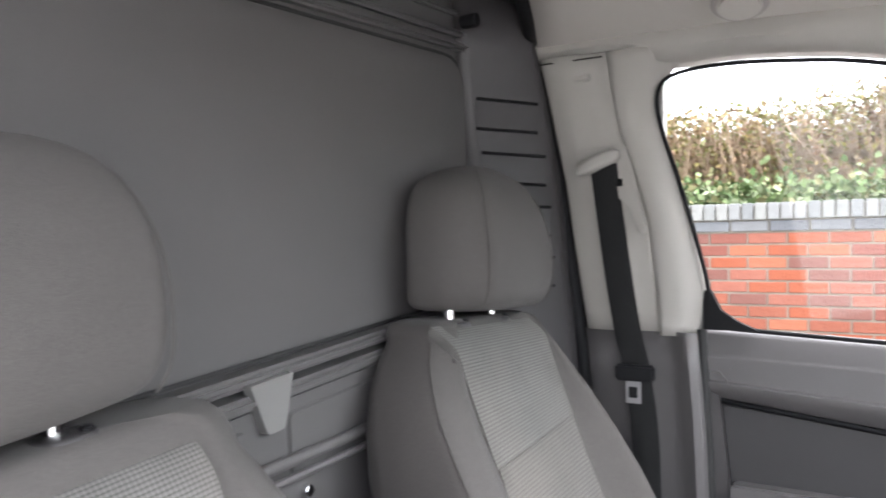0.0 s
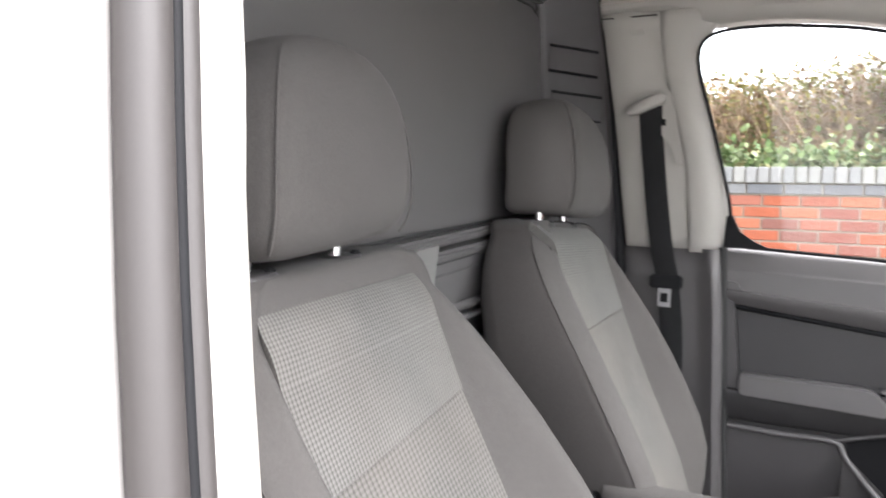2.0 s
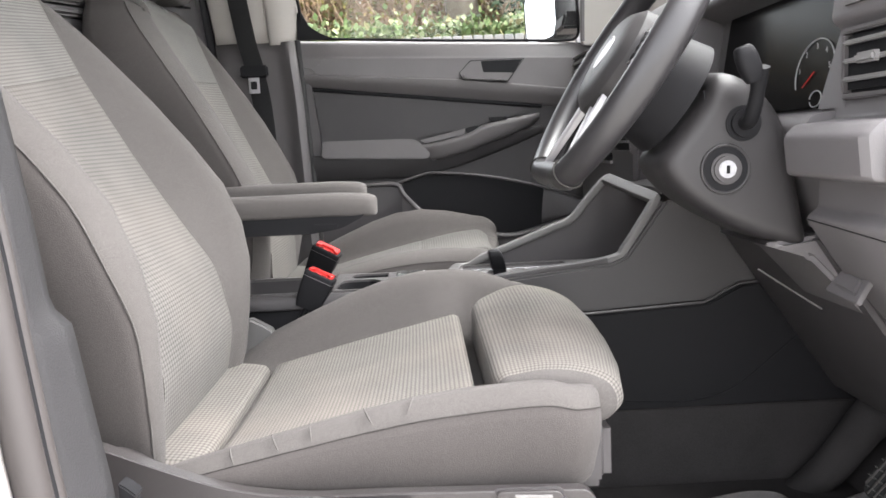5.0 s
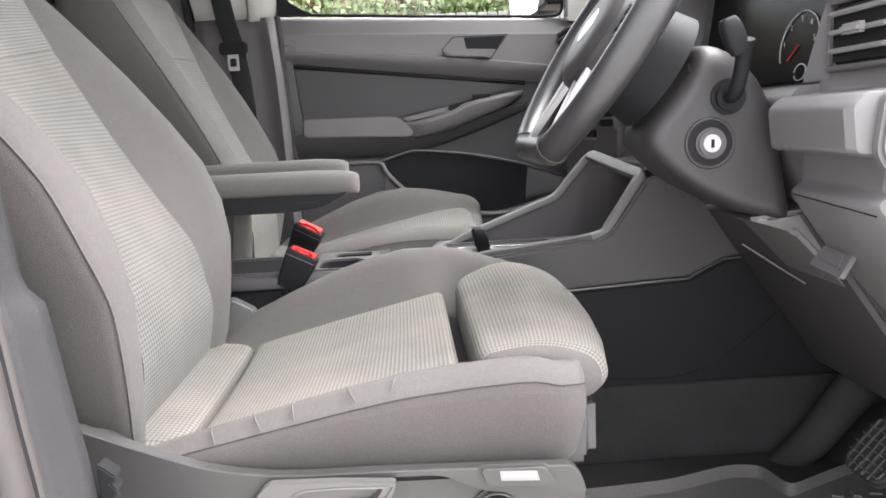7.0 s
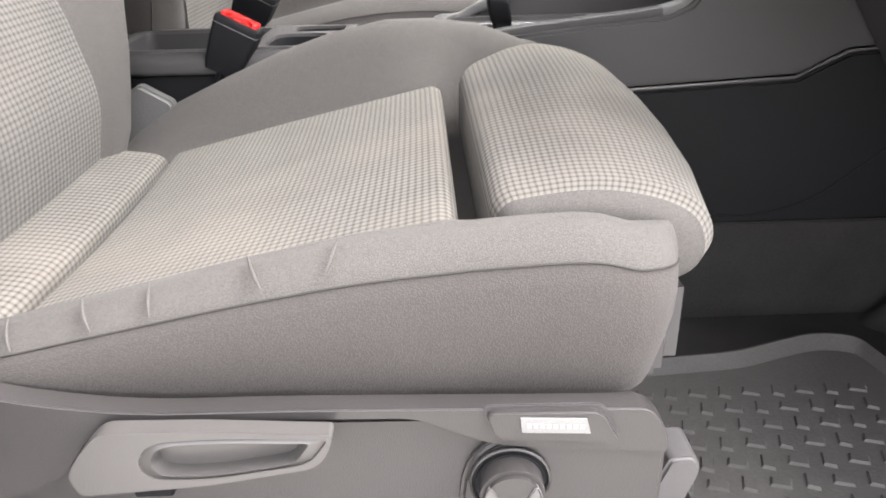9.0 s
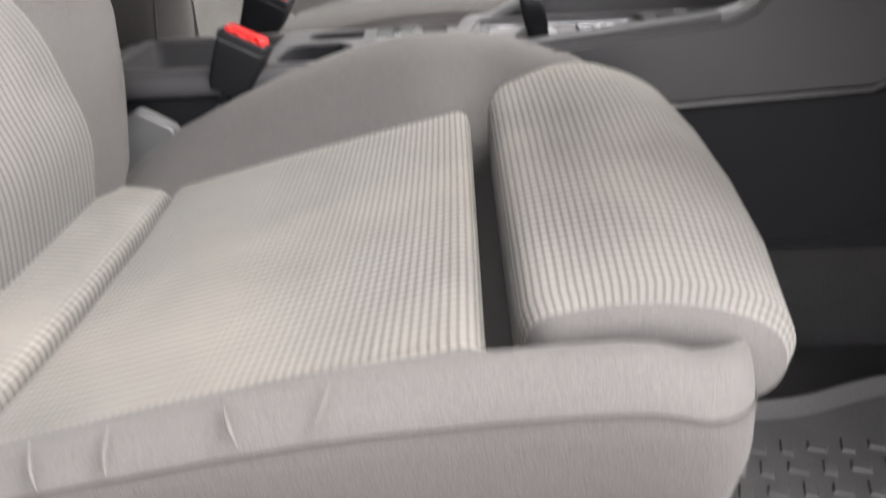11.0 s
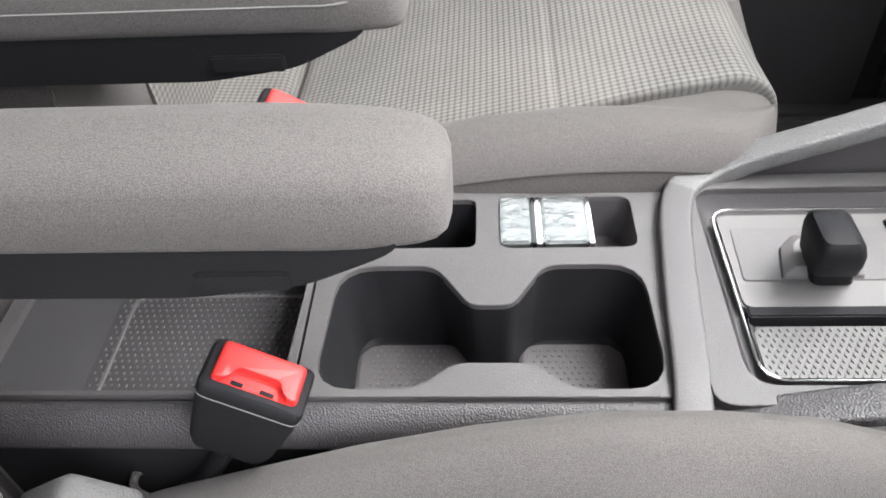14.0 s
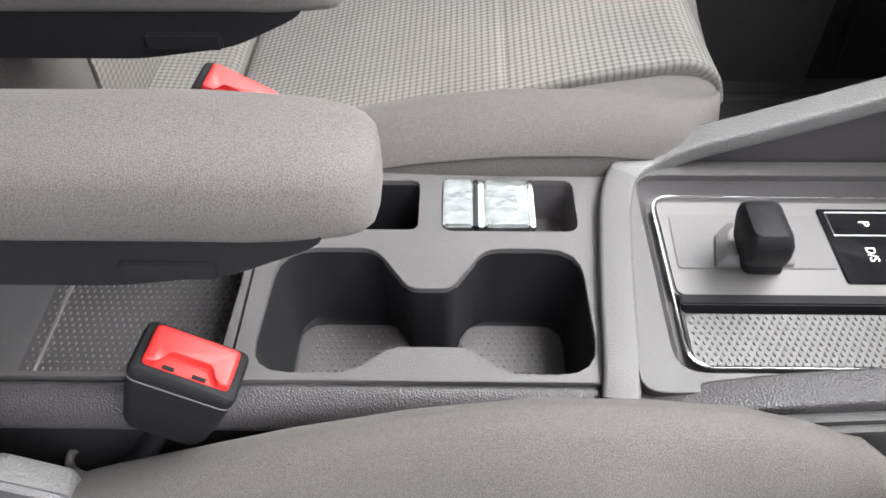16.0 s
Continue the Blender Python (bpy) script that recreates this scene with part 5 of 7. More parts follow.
def buckle(name, origin, turn, label):
    """A belt buckle on its stalk; the red button lies on the top."""
    b = thing(name, label, "belt buckle", "belt buckles")
    M = Matrix.Translation(origin) @ turn
    lps = []
    for h, w, d in ((-0.062, 0.021, 0.011), (-0.05, 0.024, 0.0135), (-0.02, 0.027, 0.0155), (0.0, 0.0285, 0.0165), (0.0045, 0.0280, 0.0160), (0.006, 0.0265, 0.0148)):
        lps.append([M @ Vector((p, q, h)) for p, q in rrect(-w, w, -d, d, 0.006)])
    loft("housing", lps, BLACK, b, "black housing", angle=40)
    # the button: a plate with a scooped front between two cheeks
    lps = [[M @ Vector((p * f, q * f, h)) for p, q in rrect(-0.0228, 0.0228, -0.0116, 0.0116, 0.003)] for h, f in ((0.003, 1.0), (0.0066, 1.0))]
    btn = loft("button", lps, RED, b, "red release button", angle=30)
    scoop = rloop([(-0.0228, 0.0116, 0.003), (-0.0228, -0.0112, 0.002), (-0.0165, -0.0112, 0.002), (-0.0125, -0.0025, 0.004), (0.0125, -0.0025, 0.004), (0.0165, -0.0112, 0.002), (0.0228, -0.0112, 0.002), (0.0228, 0.0116, 0.003)], 4)
    lps = [[M @ Vector((p * f, q * f + 0.0003 * (1 - f), h)) for p, q in scoop] for h, f in ((0.0064, 1.0), (0.0088, 1.0), (0.0102, 0.985), (0.0110, 0.95), (0.0113, 0.88))]
    loft("button_cheek", lps, RED, btn, angle=60)
    for x0, x1 in ((-0.0125, -0.006), (0.003, 0.0105)):
        lps = [[M @ Vector((p, q, h)) for p, q in rrect(x0, x1, -0.0112, -0.0088, 0.0008)] for h in (0.0064, 0.0071)]
        loft("slit", lps, BLACK, b, "dark slit")
    rim = [M @ Vector((p, q, -0.004)) for p, q in rrect(-0.0281, 0.0281, -0.0163, 0.0163, 0.006)]
    tube("housing_joint", rim, 0.0005, SOFT, b, n=4, closed=True)
    P = [M @ Vector((0, 0, -0.055)), M @ Vector((-0.004, 0, -0.10)), M @ Vector((-0.02, 0, -0.17))]
    tube("stalk", P, 0.012, BLACK, b, "black stalk", n=8, squash=0.5)
    return b


driver_buckle = buckle("seat_belt_buckle", (-0.148, 0.620, 0.833), pose(0, 0, 0, -3, 26, -6) @ Matrix.Scale(0.94, 4), "black belt buckle with red button beside the driver seat")
tube("stalk_ring", [(-0.222 + 0.021 * math.cos(t), 0.618 + 0.012 * math.sin(t), 0.738 + 0.001 * math.sin(5 * t)) for t in span(0, 2 * math.pi * 23 / 24, 24)], 0.0028, PLASTIC, driver_buckle, "crumpled rubber ring", n=6, closed=True)
buckle("seat_belt_buckle", (-0.160, 0.815, 0.850), pose(0, 0, 0, 7, 28, -6), "black belt buckle with red button beside the passenger seat")


# ---- steering wheel and column ----
def wheel():
    w = thing("steering_wheel", "black leather steering wheel with silver lower spokes", "steering wheel")
    centre, R = Vector((0.286, 0.333, 1.132)), 0.177
    M = Matrix.Translation(centre) @ pose(0, 0, 0, 0, -57, 0) @ pose(0, 0, 0, 0, 0, 180)
    # local: x down along the wheel's face, y across, z towards the driver
    def rimpoint(a, r=R):
        # flat bottom
        x, y = -math.cos(a) * r, math.sin(a) * r
        if x > r * 0.90:
            x = r * 0.90
        return Vector((x, y, 0))
    n, m, verts, faces = 72, 14, [], []
    for i in range(n):
        a = 2 * math.pi * i / n
        p = rimpoint(a)
        d = Vector((p.x, p.y, 0)).normalized()
        grip = 1.0 + 0.10 * max(0, math.cos(2 * (a - math.pi / 2))) ** 2
        for k in range(m):
            t = 2 * math.pi * k / m
            verts.append(M @ (p + d * math.cos(t) * 0.0165 * grip + Vector((0, 0, math.sin(t) * 0.0185 * grip))))
    faces = [(i * m + k, i * m + (k + 1) % m, ((i + 1) % n) * m + (k + 1) % m, ((i + 1) % n) * m + k) for i in range(n) for k in range(m)]
    make("rim", verts, faces, LEATHER, w, "black leather rim", None, 60)
    for a in (0.55, 2.62, -0.55, -2.62):
        p = rimpoint(a)
        d = Vector((p.x, p.y, 0)).normalized()
        ring = [M @ (p + d * math.cos(t) * 0.0178 + Vector((0, 0, math.sin(t) * 0.0198))) for t in span(0, 2 * math.pi * 15 / 16, 16)]
        tube("rim_seam", ring, 0.0012, SEAM, w, n=5, closed=True)
    # hub
    hub = [(-0.062, -0.062, 0.02), (-0.070, 0.0, 0.03), (-0.062, 0.062, 0.02), (-0.01, 0.088, 0.02), (0.050, 0.058, 0.02), (0.078, 0.0, 0.02), (0.050, -0.058, 0.02), (-0.01, -0.088, 0.02)]
    lps = []
    for h, f in ((-0.045, 0.80), (-0.02, 0.98), (0.0, 1.0), (0.012, 0.97), (0.021, 0.84), (0.024, 0.6), (0.0245, 0.3)):
        lps.append([M @ Vector((p * f, q * f, h)) for p, q in rloop(hub, 4)])
    loft("hub", lps, FLANK, w, "dark grained hub", angle=35)
    # badge, kept as a plain disc
    tube("badge_ring", [M @ Vector((math.cos(t) * 0.022 - 0.004, math.sin(t) * 0.022, 0.024)) for t in span(0, 2 * math.pi * 27 / 28, 28)], 0.0016, SATIN, w, n=6, closed=True)
    disc("badge", M @ Vector((-0.004, 0, 0.0235)), M.to_3x3() @ Vector((0, 0, 1)), 0.0215, 0.003, BADGE, w, "silver badge disc")
    for sg in (-1, 1):
        # side spoke with keys
        sp = [(-0.030, 0.070, 0.01), (0.012, 0.070, 0.01), (0.020, 0.152, 0.004), (-0.026, 0.152, 0.004)]
        lps = [[M @ Vector((p, q * sg, h)) for p, q in rloop(sp, 3)] for h in (-0.016, 0.004)]
        loft("side_spoke", lps, FLANK, w, angle=35)
        key = [(-0.032, 0.072, 0.008), (0.010, 0.066, 0.01), (0.006, 0.118, 0.012), (-0.024, 0.120, 0.012)]
        lps = [[M @ Vector((p, q * sg, h)) for p, q in rloop(key, 3)] for h in (0.000, 0.0055)]
        loft("key_pad", lps, FLANK, w, "black key pad", angle=35)
        tube("key_edge", [M @ Vector((p, q * sg, 0.0055)) for p, q in rloop(key, 3)], 0.0011, SATIN, w, n=5, closed=True)
        for k in range(3):
            bar = [[M @ Vector((p - 0.020 + k * 0.011, (q + 0.092) * sg, h)) for p, q in rrect(-0.0025, 0.0025, -0.013, 0.013, 0.001)] for h in (0.0045, 0.0068)]
            loft("key", bar, BLACK, w)
        # twin silver lower spoke
        a, b = Vector((0.050, 0.034 * sg, 0.004)), Vector((0.146, 0.062 * sg, 0.004))
        for off, wd in ((-0.015, 0.0016), (0.012, 0.0046)):
            d = (b - a).normalized()
            side = Vector((-d.y, d.x, 0)) * sg
            lps = []
            for t in (0.0, 0.35, 0.75, 1.0):
                c = a.lerp(b, t) + side * off * (1.1 - 0.80 * t)
                lps.append([M @ (c + side * p * (1.0 if wd < 0.003 else 1.15 - 0.5 * t) + Vector((0, 0, q))) for p, q in rrect(-wd, wd, -0.004, 0.004, 0.0015)])
            loft("lower_spoke", lps, SATIN, w, "satin silver spoke")
        web = [M @ (a + Vector((p, q * sg, -0.003))) for p, q in ((-0.01, -0.020), (-0.01, 0.018), (0.085, 0.030), (0.088, 0.024))]
        loft("spoke_web", [web, [v + M.to_3x3() @ Vector((0, 0, -0.003)) for v in web]], BLACK, w, "black spoke infill", angle=30)
    # paddles behind the rim
    for sg in (-1, 1):
        pd = [[M @ Vector((p - 0.02, (q + 0.10) * sg, h)) for p, q in rrect(-0.030, 0.022, -0.02, 0.022, 0.008)] for h in (-0.034, -0.030)]
        loft("paddle", pd, BLACK, w, "black shift paddle")
    # cowl behind the hub
    lps = []
    for h, r in ((-0.02, 0.062), (-0.05, 0.070), (-0.085, 0.076)):
        lps.append([M @ Vector((math.cos(t) * r, math.sin(t) * r, h)) for t in span(0, 2 * math.pi * 27 / 28, 28)])
    loft("cowl", lps, BLACK, w)
    return w, M


wheel()


def column():
    c = thing("steering_column", "dark plastic column shroud with ignition lock", "steering column")
    side = [(0.312, 1.010, 0.02), (0.368, 1.078, 0.03), (0.385, 1.120, 0.03), (0.430, 1.102, 0.03), (0.466, 1.062, 0.03), (0.484, 0.99, 0.04), (0.502, 0.893, 0.02), (0.430, 0.914, 0.03), (0.372, 0.944, 0.03), (0.328, 0.982, 0.02)]
    base = [(p, 0, q) for p, q in rloop(side, 4)]
    lps = []
    for y, f in ((0.2565, 0.70), (0.257, 0.78), (0.260, 0.87), (0.266, 0.94), (0.276, 0.985), (0.290, 1.0), (0.333, 1.03), (0.380, 1.0), (0.400, 0.94), (0.408, 0.8)):
        lps.append([(p[0] + (y - 0.26) * 0.06, y, p[2]) for p in shrink(base, f, c=(0.40, 0, 1.0))])
    loft("shroud", lps, SHROUD, c, "dark grained shroud", angle=50)
    tube("shroud_joint", smooth([(0.372, 0.272, 1.092), (0.372, 0.262, 1.06), (0.362, 0.258, 1.035)], 8), 0.0012, BLACK, c, n=5)
    # ignition lock on the door side
    k = Vector((0.392, 0.256, 0.999))
    q = Vector((0, -1, 0))
    disc("lock_dish", k - q * 0.001, q, 0.0275, 0.004, BLACK, c, "dark lock dish", bevel=0.001)
    tube("lock_rim", [k + Vector((0.0285 * math.cos(a), 0.0, 0.0285 * math.sin(a))) for a in span(0, 2 * math.pi * 31 / 32, 32)], 0.0022, SHROUD, c, n=8, closed=True)
    disc("lock_ring", k + q * 0.003, q, 0.0185, 0.007, PLASTIC, c, bevel=0.003)
    disc("lock_barrel", k + q * 0.005, q, 0.0105, 0.006, BADGE, c, "silver lock barrel", bevel=0.001)
    t = q.cross(Vector((0, 0, 1))).normalized()
    u = t.cross(q)
    box("keyhole", (-0.0018, -0.005, -0.001), (0.0018, 0.0045, 0.0012), BLACK, c, bevel=0, m=Matrix.Translation(k + q * 0.008) @ Matrix((t, u, q)).transposed().to_4x4())
    # wiper stalk
    s0 = Vector((0.413, 0.260, 1.052))
    disc("stalk_boot", s0 + q * 0.002, q, 0.021, 0.018, BLACK, c, "black stalk boot", bevel=0.005)
    P = [s0, s0 + Vector((-0.002, -0.028, 0.004)), s0 + Vector((-0.002, -0.045, 0.032)), s0 + Vector((-0.004, -0.055, 0.060))]
    tube("stalk", smooth(P, 12), [0.0085] * 9 + [0.0095, 0.0105, 0.0115], BLACK, c, "black wiper stalk", n=10)
    tip = P[-1]
    lps = [[tip + Vector((p * f - 0.012 - h * 0.35, q * f - 0.002, h + 0.2 * p)) for p, q in rrect(-0.012, 0.012, -0.010, 0.010, 0.008)] for h, f in ((-0.016, 0.62), (-0.010, 0.85), (0.0, 1.0), (0.012, 0.98), (0.020, 0.82), (0.023, 0.55))]
    loft("stalk_head", lps, BLACK, c, "black stalk head")
    return c


column()


# ---- dashboard ----
def dashboard():
    d = thing("dashboard", "dark grey dashboard with instrument display and air vents", "dashboard")
    # main body: profiles in x and z across the cab
    def prof(y):
        return [(0.62, 0.72, 0.02), (0.50, 0.86, 0.04), (0.475, 1.00, 0.03), (0.455, 1.13, 0.02), (0.450, 1.16, 0.02), (0.485, 1.285, 0.04), (0.62, 1.318, 0.05), (0.90, 1.30, 0.04), (1.15, 1.23, 0.02), (1.15, 0.72, 0.02)]
    lps = []
    for y in (0.66, 0.80, 1.0, 1.2, 1.33, 1.39, 1.41):
        e = max(0, (y - 1.33) / 0.08)
        lps.append([(p + 0.05 * e * (p < 0.7), y, q) for p, q in rloop(prof(y), 4)])
    loft("passenger_body", lps, DASH, d, "mid grey passenger side", angle=35)
    def vent(y0, y1, x, z0, z1, lean, nm="air_vent"):
        v = box(nm, (x - 0.002, y0, z0), (x + 0.03, y1, z1), BLACK, d, "black slatted air vent", bevel=0.004)
        for k in range(3):
            z = z0 + (z1 - z0) * (k + 0.65) / 3.3
            box("slat", (x - 0.010, y0 + 0.004, z), (x + 0.014, y1 - 0.004, z + 0.005), SLAT, v, bevel=0.002)
        zm, ym = z0 + (z1 - z0) * 0.52, (y0 + y1) / 2
        box("vent_knob", (x - 0.016, ym - 0.018, zm - 0.004), (x - 0.004, ym + 0.018, zm + 0.007), SLAT, v, bevel=0.003)
        for a, b in (((x - 0.006, y0 - 0.006, z0 - 0.006), (x + 0.01, y1 + 0.006, z0)), ((x - 0.006, y0 - 0.006, z1), (x + 0.01, y1 + 0.006, z1 + 0.006)), ((x - 0.006, y0 - 0.006, z0), (x + 0.01, y0, z1)), ((x - 0.006, y1, z0), (x + 0.01, y1 + 0.006, z1))):
            box("frame", a, b, SOFT, v, bevel=0.002)
        return v
    vent(1.20, 1.355, 0.440, 1.165, 1.245, 0)
    box("trim_strip", (0.438, 0.80, 1.118), (0.47, 1.40, 1.155), SOFT, d, "pale grey trim strip", bevel=0.008)
    box("glovebox", (0.452, 0.86, 0.86), (0.50, 1.36, 1.11), SOFT, d, "dark glovebox lid", bevel=0.01)
    # speaker mesh patch on the top
    box("mesh_patch", (0.62, 1.14, 1.314), (0.70, 1.30, 1.322), PANEL, d, bevel=0.002)

    vent(0.865, 0.985, 0.449, 1.015, 1.090, 0)
    box("handle_edge", (0.446, 1.03, 0.985), (0.456, 1.12, 0.990), SATIN, d, "thin pale handle edge", bevel=0.001)
    box("glovebox_handle", (0.446, 1.03, 0.992), (0.458, 1.12, 1.008), BLACK, d, bevel=0.003)

    # driver side: hooded display
    lps = []
    pr = [(0.74, 0.78, 0.02), (0.54, 0.90, 0.03), (0.476, 1.01, 0.02), (0.470, 1.046, 0.008), (0.480, 1.058, 0.006), (0.527, 1.063, 0.006), (0.552, 1.22, 0.01), (0.500, 1.240, 0.008), (0.505, 1.262, 0.012), (0.60, 1.305, 0.04), (0.90, 1.30, 0.04), (1.15, 1.23, 0.02), (1.15, 0.78, 0.02)]
    for y in (0.224, 0.30, 0.40, 0.50, 0.66):
        lps.append([(p, y, q) for p, q in rloop(pr, 4)])
    loft("driver_body", lps, DASH, d, "mid grey driver side", angle=35)
    lean = Matrix(((1, 0, 0.16, -0.169), (0, 1, 0, 0), (0, 0, 1, 0), (0, 0, 0, 1)))
    # wider than the display itself: its dark sheet also covers the hood's recess
    scr = prism("display", rrect(0.238, 0.62, 1.066, 1.228, 0.016), "x", 0.520, 0.530, SCREEN, d, "dark instrument display, widened over the hood's dark recess", bevel=0.002, m=lean)
    def on(y, z):
        return (0.5185 + 0.16 * z - 0.169, y, z)
    cy, cz = 0.316, 1.112
    tube("dial_ring", [on(cy + 0.046 * math.cos(t), cz + 0.040 * math.sin(t)) for t in span(-0.5, 3.65, 34)], 0.0009, GREY, scr, "thin dial ring", n=5)
    for k, ch in enumerate("12345"):
        t = 0.10 + k * 0.72
        cu = bpy.data.curves.new("numeral", "FONT")
        cu.body, cu.size, cu.extrude = ch, 0.010, 0.0002
        cu.align_x, cu.align_y = "CENTER", "CENTER"
        o = new("numeral", cu)
        o.data.materials.append(GREY)
        o.parent = scr
        x, y, z = on(cy + 0.036 * math.cos(t), cz + 0.031 * math.sin(t))
        o.matrix_local = pose(x - 0.0006, y, z, 90, 0, -90)
    tube("dial_needle", [on(cy, cz), on(cy + 0.024, cz - 0.018)], 0.0008, RED, scr, n=5)
    tube("small_dial", [on(cy - 0.014 + 0.014 * math.cos(t), cz - 0.034 + 0.010 * math.sin(t)) for t in span(0, 5.9, 18)], 0.0008, GREY, scr, n=5)
    # bezel post between display and vent
    prism("bezel_post", [(0.240, 1.058), (0.272, 1.058), (0.222, 1.215), (0.205, 1.245), (0.198, 1.058)], "x", 0.505, 0.535, DASH, d, bevel=0.006, m=Matrix(((1, 0, 0.12, -0.127), (0, 1, 0, 0), (0, 0, 1, 0), (0, 0, 0, 1))))
    # outer section: boxed edge, recess below it, sloping knee panel
    lps = []
    pr = [(0.80, 0.56, 0.02), (0.62, 0.76, 0.03), (0.515, 0.880, 0.02), (0.474, 0.940, 0.008), (0.490, 0.952, 0.004), (0.490, 0.984, 0.004), (0.452, 0.990, 0.006), (0.447, 1.034, 0.006), (0.460, 1.047, 0.006), (0.505, 1.051, 0.005), (0.507, 1.072, 0.005), (0.512, 1.150, 0.006), (0.500, 1.160, 0.006), (0.510, 1.25, 0.02), (0.60, 1.30, 0.03), (0.80, 1.30, 0.04), (1.15, 1.23, 0.02), (1.15, 0.56, 0.02)]
    for y, sh in ((0.066, 0.022), (0.070, 0.006), (0.078, 0.0), (0.16, 0), (0.227, 0.0)):
        lps.append([(p + sh * (p < 0.7), y, q) for p, q in rloop(pr, 4)])
    loft("outer_body", lps, DASH, d, "mid grey outer end", angle=35)
    vent(0.092, 0.200, 0.505, 1.078, 1.142, 0)
    box("switch_plate", (0.497, 0.09, 1.168), (0.510, 0.20, 1.225), PANEL, d, "pale switch plate", bevel=0.004)
    # grained end cap towards the door
    cap = rloop([(0.475, 1.045, 0.01), (0.468, 0.99, 0.01), (0.490, 0.955, 0.01), (0.56, 0.86, 0.02), (0.70, 0.66, 0.02), (1.10, 0.60, 0.02), (1.10, 1.20, 0.02), (0.60, 1.28, 0.03), (0.53, 1.24, 0.02), (0.52, 1.06, 0.01)], 3)
    prism("end_cap", cap, "y", 0.052, 0.068, DASH, d, "grained end cap", bevel=0.004)
    # seam and grip of the knee panel
    tube("panel_seam", [(0.476, 0.227, 0.938), (0.478, 0.16, 0.934), (0.482, 0.074, 0.928)], 0.0008, BLACK, d, n=5)
    m = Matrix.Translation((0.528, 0.205, 0.872)) @ pose(0, 0, 0, 0, -51, 0)
    prism("grip_recess", rloop([(-0.034, -0.034, 0.004), (-0.030, 0.036, 0.004), (0.030, 0.030, 0.006), (0.026, -0.020, 0.006)], 3), "z", -0.004, 0.003, DASH, d, bevel=0.002, m=m)
    prism("grip_lip", [(-0.026, -0.026), (-0.020, 0.028), (-0.002, 0.022), (-0.006, -0.016)], "z", 0.001, 0.007, DASH, d, bevel=0.002, m=m)
    pts = [(0.50, 0.915), (0.55, 0.84), (0.72, 0.60), (0.80, 0.60), (0.80, 0.92)]
    prism("inner_knee_panel", pts, "y", 0.243, 0.60, PLASTIC, d, bevel=0.008)
    # underside in the paler dash plastic: light bounced from below, put into colour
    prism("column_underside", [(0.44, 0.905), (0.50, 0.885), (0.60, 0.78), (0.66, 0.78), (0.66, 0.93)], "y", 0.262, 0.42, DASH, d, bevel=0.006)
    tube("edge_strip", [(0.452, 0.30, 0.868), (0.49, 0.30, 0.842), (0.535, 0.30, 0.812)], 0.0014, SOFT, d, n=6)
    return d


dashboard()

# ---- floor ----
floor = thing("floor", "black carpeted cab floor", "floor", kind="structure")
box("carpet", (-0.66, -0.05, 0.40), (1.15, 1.42, 0.44), CARPET, floor, bevel=0.004)
prism("firewall", [(0.72, 0.44), (0.95, 0.60), (1.10, 0.85), (1.12, 0.85), (1.12, 0.42)], "y", -0.05, 1.42, CARPET, floor, bevel=0.01)
box("front_wall", (1.12, -0.05, 0.40), (1.16, 1.42, 1.24), PLASTIC, floor, bevel=0.0)


def floor_mat(name, y0, y1, label):
    f = thing(name, label, "floor mat", "floor mats")
    if y0 < 0.5:
        outline = rloop([(0.16, y0, 0.03), (0.80, y0, 0.05), (0.86, y0 + 0.10, 0.05), (0.86, 0.500, 0.04), (0.78, 0.515, 0.03), (0.66, 0.462, 0.03), (0.590, 0.428, 0.02), (0.578, 0.500, 0.016), (0.535, 0.512, 0.03), (0.480, 0.496, 0.03), (0.419, 0.474, 0.03), (0.30, 0.464, 0.03), (0.16, 0.456, 0.03)], 5)
    else:
        outline = rloop([(0.16, y0, 0.03), (0.80, y0, 0.05), (0.86, y0 + 0.1, 0.05), (0.86, y1 - 0.05, 0.05), (0.70, y1, 0.04), (0.16, y1, 0.03)], 5)
    prism("mat", outline, "z", 0.440, 0.452, MATRUB, f, bevel=0.003)
    # raised lip that slopes in towards the studs
    mid = Vector((0.48, (y0 + y1) / 2 - 0.03, 0))
    def ring(k, z):
        return [(p + (mid.x - p) * k, q + (mid.y - q) * k, z) for p, q in outline]
    rings = [ring(0.0, 0.440), ring(-0.012, 0.452), ring(-0.006, 0.466), ring(0.010, 0.467), ring(0.055, 0.4535), ring(0.07, 0.4515)]
    loft("rim", rings, MATRUB, f, "raised lip of the mat", cap=False, angle=60)
    base = None
    for i in range(19):
        for j in range(int((y1 - y0 - 0.06) / 0.029)):
            x, y = 0.205 + i * 0.030, y0 + 0.045 + j * 0.029
            if x > 0.76 or (y0 < 0.5 and (y > 0.425 or y > 0.385 and 0.55 < x < 0.65)):
                continue
            if base is None:
                bm = bmesh.new()
                lo = [(-0.009, -0.007), (0.003, -0.012), (0.009, 0.007), (-0.003, 0.012)]
                a = [bm.verts.new((p, q, 0)) for p, q in lo]
                b = [bm.verts.new((p * 0.8, q * 0.8, 0.003)) for p, q in lo]
                bm.faces.new(b)
                for k in range(4):
                    bm.faces.new((a[k], a[(k + 1) % 4], b[(k + 1) % 4], b[k]))
                o = part("stud", bm, MATRUB, f)
                base = o
            else:
                o = new("stud", base.data)
                o.parent = f
            o.matrix_local = pose(x, y, 0.452, 0, 0, 90 * ((i + j) % 2))
    return f


